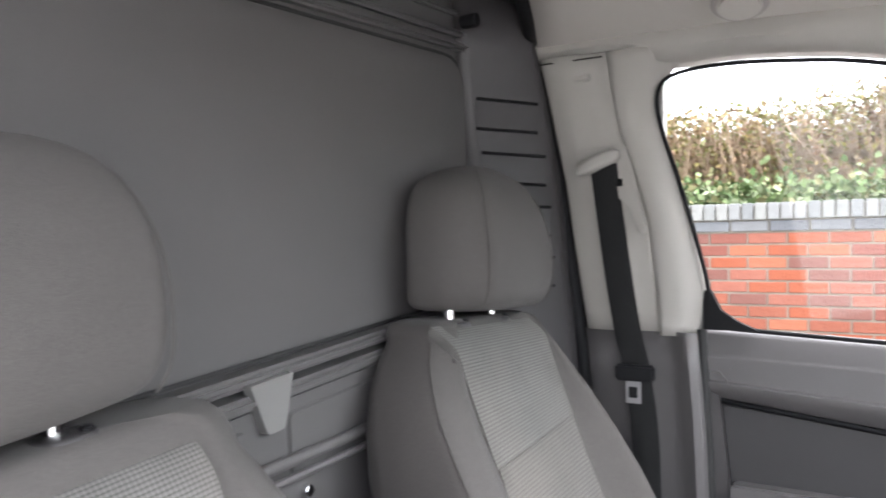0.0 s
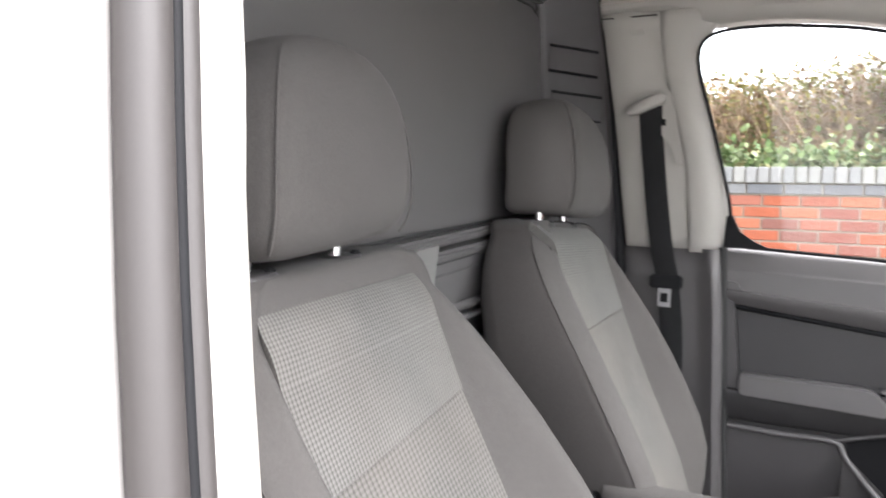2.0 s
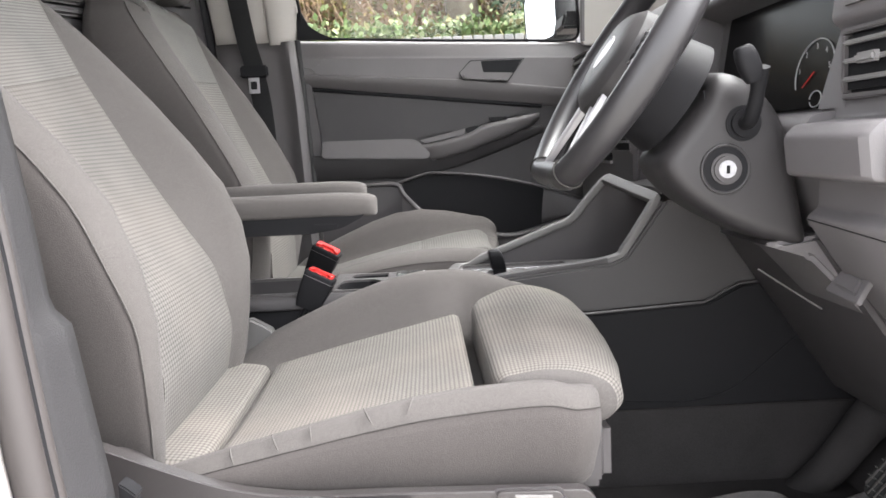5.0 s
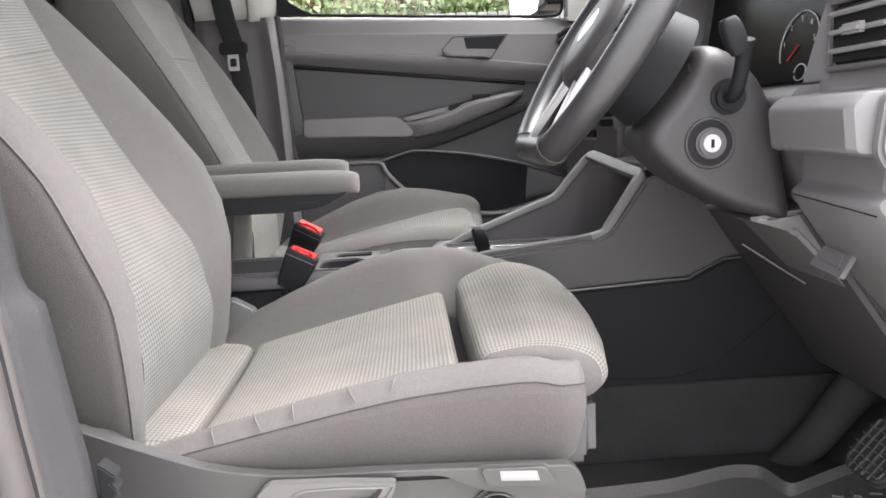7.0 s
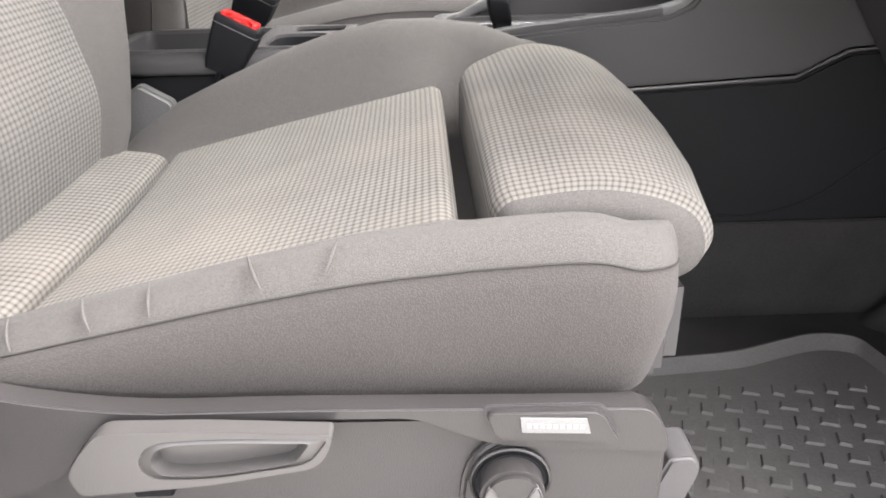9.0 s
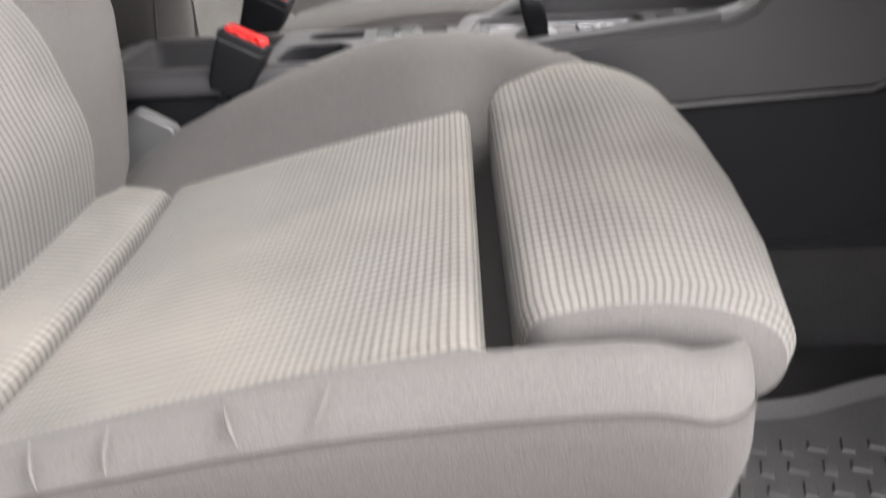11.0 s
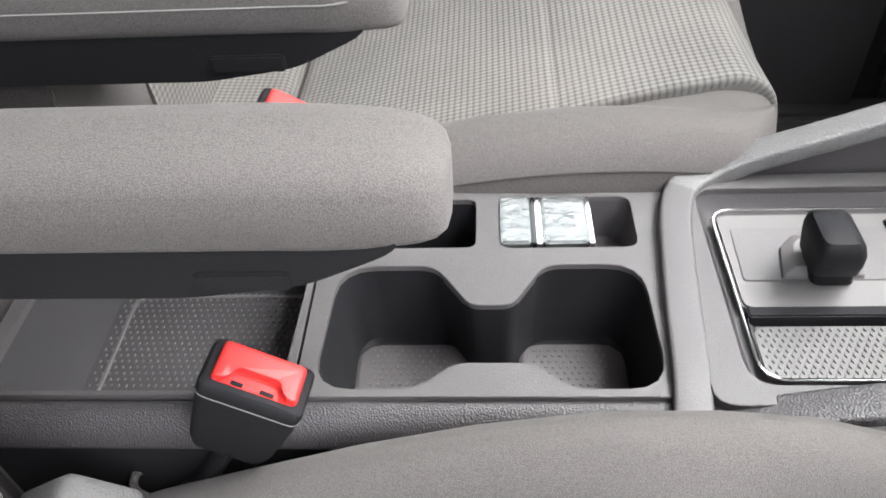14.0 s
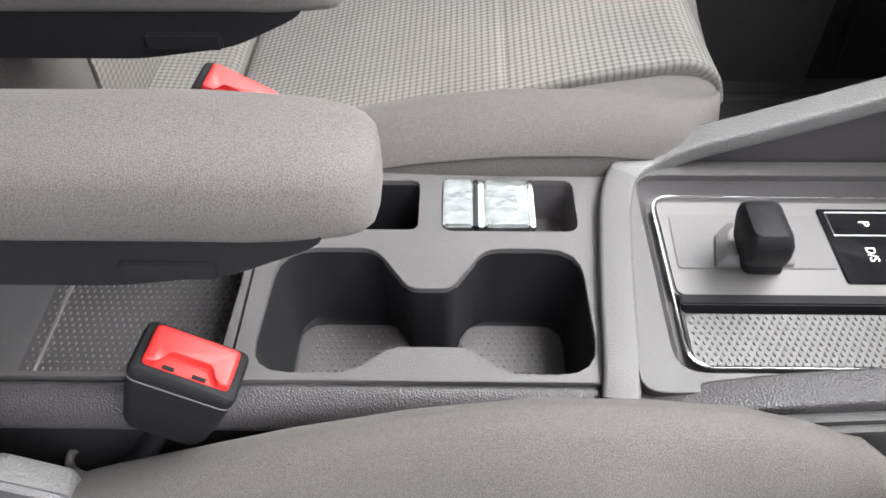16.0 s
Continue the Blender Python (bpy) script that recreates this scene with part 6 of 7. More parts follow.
tube("carpet_ridge", smooth([(0.640, 0.575, 0.415), (0.690, 0.555, 0.475), (0.750, 0.540, 0.565), (0.815, 0.535, 0.635), (0.91, 0.535, 0.715)], 18), [0.026 + 0.0008 * k for k in range(18)], CARPET, floor, "carpeted ridge beside the pedals", n=16)
box("sill_strip", (-0.15, 1.345, 0.44), (0.90, 1.40, 0.472), SOFT, floor, "grey sill strip under the passenger door", bevel=0.010, seg=3)
floor_mat("floor_mat", 0.02, 0.542, "dusty black rubber floor mat in the driver footwell")
floor_mat("floor_mat", 0.84, 1.34, "black rubber floor mat in the passenger footwell")

# ---- door sill, driver side body ----
def body_side():
    b = thing("van_body", "white painted van side with door seal round the opening", "van body", kind="structure")
    # door opening's rear edge: white jamb, seal, pale inner strip
    def edge(z):
        return curve_at([(0.35, -0.20), (0.60, -0.235), (0.80, -0.262), (1.00, -0.280), (1.20, -0.306), (1.40, -0.334), (1.60, -0.358), (1.80, -0.39), (1.95, -0.43)], z)
    def lean(z):
        return curve_at([(0.35, 0.0), (0.9, 0.0), (1.3, 0.006), (1.6, 0.022), (1.8, 0.042), (1.95, 0.075)], z)
    zs = span(0.35, 1.95, 24)
    def jamb(u, v):
        z = 0.35 + 1.6 * v
        path = smooth([(-0.014, -0.108), (-0.010, -0.130), (-0.013, -0.164), (-0.028, -0.196), (-0.062, -0.217), (-0.112, -0.227), (-0.22, -0.233), (-0.6, -0.239), (-1.8, -0.243)], 24)
        p = path[u]
        return (edge(z) + p.x, p.y + lean(z), z)
    n = 24
    verts = [jamb(u, v) for v in span(0, 1, 24) for u in range(n)]
    faces = [(j * n + i, j * n + i + 1, (j + 1) * n + i + 1, (j + 1) * n + i) for j in range(23) for i in range(n - 1)]
    o = make("white_panel", verts, faces, PAINT, b, "glossy white paint", None, 60)
    s = o.modifiers.new("thickness", "SOLIDIFY")
    s.thickness, s.offset = 0.006, 0
    tube("door_seal", [(edge(z) + 0.002, -0.1125 + lean(z), z) for z in zs], 0.0128, RUBBER, b, "grey rubber door seal", n=14)
    tube("seal_gap", [(edge(z) + 0.009, -0.1010 + lean(z), z) for z in zs], 0.0040, BLACK, b, n=8)
    tube("door_seal", [(edge(z) + 0.007, -0.0945 + lean(z), z) for z in zs], 0.0075, RUBBER, b, "grey rubber door seal", n=12)
    def strip(u, v):
        z = 1.165 + 0.76 * v
        return (edge(z) + 0.011 - 0.002 * u, -0.091 + 0.030 * u + lean(z), z)
    sheet("pale_strip", strip, span(0, 1, 5), span(0, 1, 14), BEIGE, b, "pale trim strip", thick=0.004)
    def dark(u, v):
        z = 0.45 + 0.70 * v
        xr = curve_at([(0.45, -0.215), (0.747, -0.240), (0.787, -0.2435), (0.81, -0.247), (0.895, -0.258), (0.912, -0.260), (0.928, -0.276), (1.0, -0.283), (1.165, -0.305)], z)
        return (edge(z) + 0.008 + (xr - edge(z) - 0.008) * u, -0.089 + 0.059 * u + lean(z), z)
    sheet("dark_strip", dark, span(0, 1, 5), span(0, 1, 60), TRIM, b, "dark lower trim strip", thick=0.006)
    # ribbed clip beside the seat trim
    prism("clip", [(-0.236, 0.735), (-0.224, 0.739), (-0.228, 0.745), (-0.221, 0.751), (-0.226, 0.757), (-0.221, 0.763), (-0.230, 0.771), (-0.236, 0.775)], "y", -0.030, -0.012, BLACK, b, "small ribbed clip", bevel=0.0015)
    # sill under the opening
    box("sill", (-0.24, -0.16, 0.36), (1.15, -0.05, 0.42), PAINT, b, bevel=0.012)
    box("sill_cover", (-0.24, -0.085, 0.42), (0.9, 0.0, 0.452), PLASTIC, b, "black sill cover", bevel=0.008)
    return b


body_side()


def far_side():
    b = thing("van_far_side", "white painted far side of the van around the passenger door", "van body", kind="structure")
    box("lower_panel", (-2.0, 1.485, 0.35), (1.15, 1.50, 1.30), PAINT, b, bevel=0.002)
    box("rear_panel", (-2.0, 1.47, 1.30), (-0.36, 1.50, 1.99), PAINT, b, bevel=0.002)
    box("pillar_core", (-0.66, 1.405, 1.0), (-0.335, 1.47, 1.60), BLACK, b, bevel=0.002)
    box("pillar_core", (-0.66, 1.36, 1.60), (-0.40, 1.47, 1.99), BLACK, b, bevel=0.002)
    box("kick_panel", (0.55, 1.40, 0.42), (1.15, 1.485, 1.29), PLASTIC, b, "dark kick panel", bevel=0.004)
    box("cant_panel", (-0.66, 1.36, 1.86), (0.10, 1.47, 2.0), PAINT, b, bevel=0.004)
    return b


far_side()


def brake_pedal():
    p = thing("brake_pedal", "black ribbed brake pedal hanging in the driver footwell", "pedal")
    m = Matrix.Translation((0.650, 0.305, 0.574)) @ pose(0, 0, 0, 0, -48, 0)
    prism("pad", rrect(-0.046, 0.046, -0.048, 0.048, 0.026, 6), "z", -0.010, 0.003, BLACKRUBBER, p, "black rubber pad", bevel=0.005, m=m)
    for k in range(6):
        t = -0.035 + k * 0.014
        w = 0.044 if abs(t) < 0.03 else 0.034
        box("rib", (-w, t - 0.0010, 0.002), (w, t + 0.0010, 0.0068), PEDAL, p, "worn pale rib", bevel=0.001, m=m)
        box("rib", (t - 0.0010, -w, 0.002), (t + 0.0010, w, 0.0068), PEDAL, p, "worn pale rib", bevel=0.001, m=m)
    tube("arm", smooth([m @ Vector((0, 0.0, -0.008)), m @ Vector((0.02, 0.0, -0.05)), (0.80, 0.318, 0.80), (0.84, 0.318, 0.95)], 12), 0.012, BLACK, p, "black steel arm", n=8)
    return p


brake_pedal()


# ---- passenger door ----
def door():
    d = thing("door_1", "dark grey passenger door trim with armrest, pocket and handle, closed", "door", kind="structure")
    Y = 1.425
    # main board
    board = [(-0.272, 0.40), (0.60, 0.40), (0.60, 1.29), (0.455, 1.298), (-0.05, 1.318), (-0.283, 1.328)]
    prism("board", board, "y", Y, Y + 0.05, FIELD, d, bevel=0.004)
    # upper band below the glass: sloped top, crease, ridge and rolled lower edge
    top_z, crease_z = (lambda x: 1.327 - (x + 0.276) * 0.046), (lambda x: 1.283 - (x + 0.209) * 0.039)
    ridge_z = lambda x: curve_at([(-0.30, 1.241), (-0.231, 1.237), (0.157, 1.209), (0.403, 1.178), (0.55, 1.158)], x)
    gap_z = lambda x: curve_at([(-0.30, 1.214), (-0.217, 1.204), (0.021, 1.176), (0.342, 1.139), (0.55, 1.112)], x)
    lps = []
    for x in span(-0.280, 0.50, 16):
        tz, cz, rz, gz = top_z(x), crease_z(x), ridge_z(x), gap_z(x)
        sec = [(0.05, tz + 0.006, 0.003), (-0.004, tz + 0.004, 0.012), (-0.021, cz + 0.002, 0.003), (-0.024, cz - 0.002, 0.002), (-0.021, rz + 0.003, 0.0015), (-0.027, rz, 0.002), (-0.024, (rz + gz) / 2 + 0.004, 0.012), (-0.006, gz, 0.006), (0.02, gz, 0.004)]
        lps.append([(x, Y + p, q) for p, q in rloop(sec, 3)])
    loft("upper_band", lps, SOFT, d, "grey grained upper band", angle=28)
    # slanted end of the ridge and the fine ribs pressed into the band
    tube("band_line", [(-0.268, Y - 0.0225, 1.259), (-0.247, Y - 0.023, 1.257), (-0.231, Y - 0.0245, 1.238)], 0.0016, SOFT, d, n=6)
    tube("band_line", [(-0.232, Y - 0.0228, 1.262), (-0.210, Y - 0.0235, 1.281)], 0.0012, SOFT, d, n=6)
    for k in range(26):
        x = -0.03 + k * 0.006
        tube("band_rib", [(x, Y - 0.0228, crease_z(x) - 0.008), (x - 0.001, Y - 0.0222, crease_z(x) - 0.026 + 0.00005 * k)], 0.0007, SOFT, d, n=4)
    # black tube under the band's rolled edge: the gap's shade as colour
    tube("band_gap", [(x, Y - 0.004, gap_z(x) - 0.003) for x in span(-0.25, 0.36, 12)], 0.006, BLACK, d, n=6)
    # inner handle: outlined plate, black recess and pull bar
    plate = [(0.143, 1.228, 0.003), (0.172, 1.257, 0.003), (0.312, 1.258, 0.003), (0.267, 1.201, 0.003), (0.152, 1.211, 0.004)]
    prism("handle_gap", rloop([(0.141, 1.228, 0.003), (0.171, 1.259, 0.003), (0.316, 1.260, 0.003), (0.268, 1.1985, 0.003), (0.151, 1.2088, 0.004)], 3), "y", Y - 0.0268, Y - 0.018, BLACK, d, bevel=0.0)
    prism("handle_plate", rloop(plate, 3), "y", Y - 0.0290, Y - 0.020, SOFT, d, bevel=0.0015)
    prism("handle_recess", rloop([(0.199, 1.256, 0.003), (0.309, 1.2565, 0.003), (0.283, 1.221, 0.004), (0.205, 1.227, 0.004)], 3), "y", Y - 0.0300, Y - 0.020, BLACK, d, "black handle recess", bevel=0.0)
    prism("door_handle", rloop([(0.153, 1.225, 0.003), (0.200, 1.227, 0.003), (0.283, 1.2225, 0.003), (0.266, 1.2035, 0.004), (0.157, 1.2125, 0.004)], 3), "y", Y - 0.036, Y - 0.022, SOFT, d, bevel=0.003)
    # sunken field with a raised border behind it
    prism("field_border", rloop([(-0.270, 1.222, 0.004), (-0.249, 1.214, 0.004), (-0.234, 1.066, 0.004), (-0.234, 0.985, 0.004), (-0.262, 0.985, 0.004)], 3), "y", Y - 0.016, Y + 0.01, PLASTIC, d, bevel=0.005, seg=3)
    field = rloop([(-0.246, 1.197, 0.006), (0.02, 1.170, 0.02), (0.334, 1.131, 0.006), (0.330, 1.122, 0.006), (0.152, 1.084, 0.02), (0.001, 1.060, 0.02), (-0.231, 1.062, 0.006)], 3)
    prism("padded_field", field, "y", Y - 0.006, Y + 0.01, FIELD, d, "dark smooth field", bevel=0.004)
    # armrest block with a slanted tip
    arm = rloop([(-0.229, 1.066, 0.010), (0.001, 1.063, 0.02), (0.022, 1.059, 0.012), (0.058, 1.021, 0.008), (0.046, 1.008, 0.010), (-0.231, 1.020, 0.012)], 4)
    prism("door_armrest", arm, "y", Y - 0.040, Y + 0.005, SOFT, d, "grey grained armrest block", bevel=0.011, seg=4)
    # grip sweeping up towards the dashboard
    lps = []
    for x, zt, h, w in ((0.028, 1.046, 0.020, 0.020), (0.06, 1.048, 0.046, 0.040), (0.10, 1.056, 0.046, 0.046), (0.158, 1.070, 0.046, 0.050), (0.20, 1.091, 0.052, 0.052), (0.26, 1.103, 0.044, 0.050), (0.31, 1.111, 0.034, 0.044), (0.338, 1.115, 0.022, 0.034), (0.352, 1.116, 0.010, 0.018)):
        lps.append([(x, Y - p, zt - q) for p, q in rloop([(-0.01, 0, 0.003), (w * 0.85, 0.0, 0.006), (w, 0.008, 0.006), (w * 0.8, h, 0.012), (-0.01, h + 0.006, 0.003)], 3)])
    loft("grip", lps, SOFT, d, "grey grained grip")
    prism("grip_cup", rloop([(0.030, 1.058, 0.003), (0.150, 1.083, 0.005), (0.172, 1.088, 0.004), (0.160, 1.070, 0.005), (0.045, 1.049, 0.004)], 3), "y", Y - 0.014, Y - 0.002, SOFT, d, "hollow behind the grip", bevel=0.002)
    prism("cup_end", rloop([(0.152, 1.084, 0.004), (0.188, 1.091, 0.004), (0.176, 1.074, 0.004), (0.156, 1.070, 0.004)], 3), "y", Y - 0.030, Y - 0.002, BLACK, d, bevel=0.002)
    box("window_switch", (0.215, Y - 0.044, 1.098), (0.262, Y - 0.026, 1.1095), BLACK, d, "window switch", bevel=0.002)
    lps = []
    for x in span(-0.255, 0.36, 14):
        f = max(0, (x - 0.02) / 0.34)
        top, low = 1.030 + 0.055 * f, 0.958 + 0.105 * max(0, (x - 0.0) / 0.36) ** 1.4
        dep = 0.034 * (1 - 0.5 * f)
        lps.append([(x, Y - p, q) for p, q in rloop([(-0.01, top, 0.003), (dep, top - 0.002, 0.006), (dep * 0.9, top - (top - low) * 0.45, 0.02), (0.008, low, 0.01), (-0.01, low, 0.003)], 3)])
    loft("belly_panel", lps, FIELD, d, "dark grained panel below the armrest")
    # lower pocket with raised lip and speaker mesh
    lip = smooth([(-0.262, Y - 0.012, 0.947), (-0.15, Y - 0.014, 0.944), (-0.044, Y - 0.016, 0.944), (-0.02, Y - 0.03, 0.915), (0.03, Y - 0.06, 0.862), (0.062, Y - 0.072, 0.835), (0.12, Y - 0.076, 0.818), (0.25, Y - 0.076, 0.797), (0.32, Y - 0.074, 0.806), (0.40, Y - 0.066, 0.830), (0.50, Y - 0.05, 0.85)], 44)
    tube("pocket_lip", lip, 0.0065, SOFT, d, "grey pocket lip", n=8)
    low = [(p.x, p.z) for p in lip[12:]] + [(0.50, 0.46), (-0.044, 0.46)]
    prism("pocket_front", low, "y", lambda x, z: Y - curve_at([(-0.044, 0.016), (0.062, 0.070), (0.25, 0.076), (0.40, 0.066), (0.5, 0.05)], x), Y, SOFT, d, bevel=0.0)
    rear = [(-0.27, 0.46), (-0.0, 0.46), (0.05, 0.85), (-0.044, 0.94), (-0.262, 0.945)]
    prism("pocket_rear", rear, "y", Y - 0.012, Y, PLASTIC, d, "grained lower panel", bevel=0.002)
    tube("pocket_top", [(p.x, p.y, p.z) for p in smooth([(-0.044, Y - 0.010, 0.944), (0.03, Y - 0.012, 0.966), (0.07, Y - 0.012, 0.970), (0.20, Y - 0.012, 0.955), (0.35, Y - 0.012, 0.92), (0.52, Y - 0.012, 0.86)], 24)], 0.0035, SOFT, d, n=8)
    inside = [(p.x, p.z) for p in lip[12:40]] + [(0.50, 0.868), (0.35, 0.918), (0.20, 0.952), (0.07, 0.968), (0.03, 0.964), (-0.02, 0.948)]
    # Flat black plate: the shade inside the pocket is put into its colour.
    prism("pocket_inside", inside, "y", Y - 0.005, Y + 0.01, BLACK, d, "black plate for the shade inside the pocket", bevel=0.0)
    def end(u, v):
        k = u * u * (3 - 2 * u)
        x = 0.315 + 0.185 * u
        lo, hi = curve_at([(0.25, 0.800), (0.32, 0.809), (0.40, 0.833), (0.50, 0.852)], x), curve_at([(0.20, 0.952), (0.35, 0.917), (0.52, 0.858)], x)
        return (x, Y + 0.004 - 0.060 * k * (1 - 0.35 * v), lo + (hi - lo) * v)
    sheet("pocket_end", end, span(0, 1, 16), span(0, 1, 8), PLASTIC, d, "rounded pocket end", thick=0.006)
    mv, mf = [], []
    for i in range(46):
        for j in range(17):
            x, z = 0.100 + i * 0.0086 + (j % 2) * 0.0043, 0.668 + j * 0.0070
            if z > 0.785 - abs(x - 0.25) * 0.02 or x > 0.48:
                continue
            y, q = Y - curve_at([(0.062, 0.070), (0.25, 0.076), (0.40, 0.066), (0.5, 0.05)], x), len(mv)
            mv += [(x - 0.0036, y, z), (x, y, z - 0.0026), (x + 0.0036, y, z), (x, y, z + 0.0026), (x, y - 0.0016, z)]
            mf += [(q, q + 1, q + 4), (q + 1, q + 2, q + 4), (q + 2, q + 3, q + 4), (q + 3, q, q + 4)]
    tagged(make("speaker_mesh", mv, mf, SOFT, d, "fine raised speaker mesh", None, 10), kind="stuff")
    # black seal line down the door's rear edge
    tube("edge_seal", [(-0.277 - (z - 1.33) * 0.050, Y - 0.022, z) for z in span(0.55, 1.33, 10)], 0.008, BLACKRUBBER, d, n=8)
    return d


door()


def side_glass():
    w = thing("window_1", "clear side window in a slim black frame", "window", kind="structure")
    rim = [(-0.268, 1.335), (-0.262, 1.40), (-0.300, 1.56), (-0.338, 1.70), (-0.338, 1.752), (-0.305, 1.777), (-0.20, 1.780), (-0.04, 1.764), (0.08, 1.734), (0.17, 1.700), (0.275, 1.632), (0.36, 1.570), (0.430, 1.515), (0.452, 1.47), (0.464, 1.30), (0.10, 1.315)]
    rim = rloop([(x, z, 0.03 if i in (0, 14) else 0.05) for i, (x, z) in enumerate(rim)], 4)
    full = [(x, wall_y(z, 1) + 0.012, z) for x, z in rim]
    pane = make("pane", full + [(x, y + 0.004, z) for x, y, z in full], [tuple(range(len(full))), tuple(range(2 * len(full) - 1, len(full) - 1, -1))] + [(i, (i + 1) % len(full), len(full) + (i + 1) % len(full), len(full) + i) for i in range(len(full))], GLASS, w, "clear glass", None, 30)
    pane.visible_shadow = False
    P = [Vector(p) for p in full]
    loops = []
    tube("window_frame", [p + Vector((0, -0.006, 0)) for p in P], 0.0038, BLACK, w, "black rubber frame", n=8, closed=True)
    # dark corner at the rear of the sill
    prism("corner_fillet", [(-0.275, 1.33), (-0.18, 1.33), (-0.215, 1.345), (-0.245, 1.365), (-0.262, 1.40), (-0.275, 1.40)], "y", 1.402, 1.420, BLACK, w, bevel=0.001)
    return w


side_glass()


def door_frame(side, name):
    """The painted and lined frame over the door: cant rail, windscreen pillar and sail panel."""
    f = thing(name, "pale beige windscreen pillar and roof rail cover", "pillar trim", kind="structure")
    low = [(-0.545, 1.810), (-0.47, 1.810), (-0.40, 1.806), (-0.345, 1.798), (-0.30, 1.790), (-0.20, 1.792), (-0.04, 1.776), (0.08, 1.746), (0.17, 1.712), (0.275, 1.644), (0.36, 1.582), (0.435, 1.525), (0.52, 1.455), (0.64, 1.34)]
    high = [(-0.545, 1.895), (-0.47, 1.898), (-0.40, 1.90), (-0.33, 1.895), (-0.25, 1.888), (-0.12, 1.875), (0.04, 1.852), (0.16, 1.815), (0.28, 1.755), (0.40, 1.672), (0.50, 1.598), (0.60, 1.530), (0.70, 1.460), (0.86, 1.35)]
    lo, hi = smooth(low, 34), smooth(high, 34)
    loops = []
    for a, b in zip(lo, hi):
        ya = wall_y(min(a.y, 1.8), side) - side * 0.012
        yb = MID + side * 0.615
        ya2 = ya + side * 0.06
        mid = Vector(((a.x + b.x) / 2 - 0.004, (ya + yb) / 2 - side * 0.018, (a.y + b.y) / 2))
        sec = [(a.x, ya2, a.y), (a.x, ya, a.y), (a.x + (b.x - a.x) * 0.2, ya - side * 0.02, a.y + (b.y - a.y) * 0.2), tuple(mid), (a.x + (b.x - a.x) * 0.85, yb, a.y + (b.y - a.y) * 0.85), (b.x, yb + side * 0.012, b.y), (b.x, yb + side * 0.09, b.y), ((a.x + b.x) / 2, ya2, (a.y + b.y) / 2)]
        loops.append(sec)
    loft("pillar_cover", loops, BEIGE, f, "pale beige cover", angle=50)
    return f


door_frame(1, "roof_rail_passenger")


def sail():
    s = thing("sail_panel", "pale beige triangular panel ahead of the side window", "trim panel", kind="structure")
    tri = rloop([(0.470, 1.285, 0.01), (0.66, 1.285, 0.01), (0.66, 1.33, 0.01), (0.50, 1.475, 0.02), (0.462, 1.50, 0.008)], 3)
    prism("panel", tri, "y", lambda x, z: wall_y(z, 1) - 0.012, lambda x, z: wall_y(z, 1) + 0.02, BEIGE, s, bevel=0.006)
    tube("edge", [(0.468, wall_y(z, 1) - 0.014, z) for z in span(1.295, 1.50, 6)], 0.006, SOFT, s, n=8)
    return s


sail()


def windscreen():
    w = thing("window_2", "large raked windscreen", "window", kind="structure")
    a, b = (0.22, 1.84), (1.10, 1.245)
    o = prism("pane", [a, b, (b[0] + 0.004, b[1] + 0.006), (a[0] + 0.004, a[1] + 0.006)], "y", 0.02, 1.34, GLASS, w, "tinted glass", bevel=0)
    o.visible_shadow = False
    prism("black_border", [(a[0] - 0.006, a[1] - 0.008), (b[0] - 0.006, b[1] - 0.008), (b[0] - 0.003, b[1] - 0.004), (a[0] - 0.003, a[1] - 0.004)], "y", 1.272, 1.338, BLACK, w, "black painted border of the glass", bevel=0)
    return w


windscreen()


def wing_mirror():
    m = thing("wing_mirror", "dark-cased door mirror outside the passenger window", "mirror")
    c = Vector((0.408, 1.63, 1.405))
    M = Matrix.Translation(c) @ pose(0, 0, 0, 0, 0, 28)
    lps = []
    outline = [(-0.080, -0.075, 0.035), (0.075, -0.090, 0.03), (0.088, 0.060, 0.03), (0.02, 0.092, 0.04), (-0.070, 0.075, 0.045)]
    base = rloop(outline, 5)
    for x, f in ((-0.012, 0.97), (0.0, 1.04), (0.03, 1.06), (0.07, 0.92), (0.10, 0.62), (0.11, 0.3)):
        lps.append([M @ Vector((x, p * f, q * f)) for p, q in base])
    loft("shell", lps, BLACK, m, "dark mirror shell")
    lps = [[M @ Vector((x, p * f, q * f)) for p, q in base] for x, f in ((-0.010, 0.90), (-0.0125, 0.895))]
    loft("mirror_face", lps, MIRROR, m, "silvered mirror", angle=20)
    prism("arm", [(0.42, 1.335), (0.50, 1.335), (0.50, 1.38), (0.43, 1.38)], "y", 1.43, 1.56, BLACK, m, bevel=0.008)
    return m


wing_mirror()


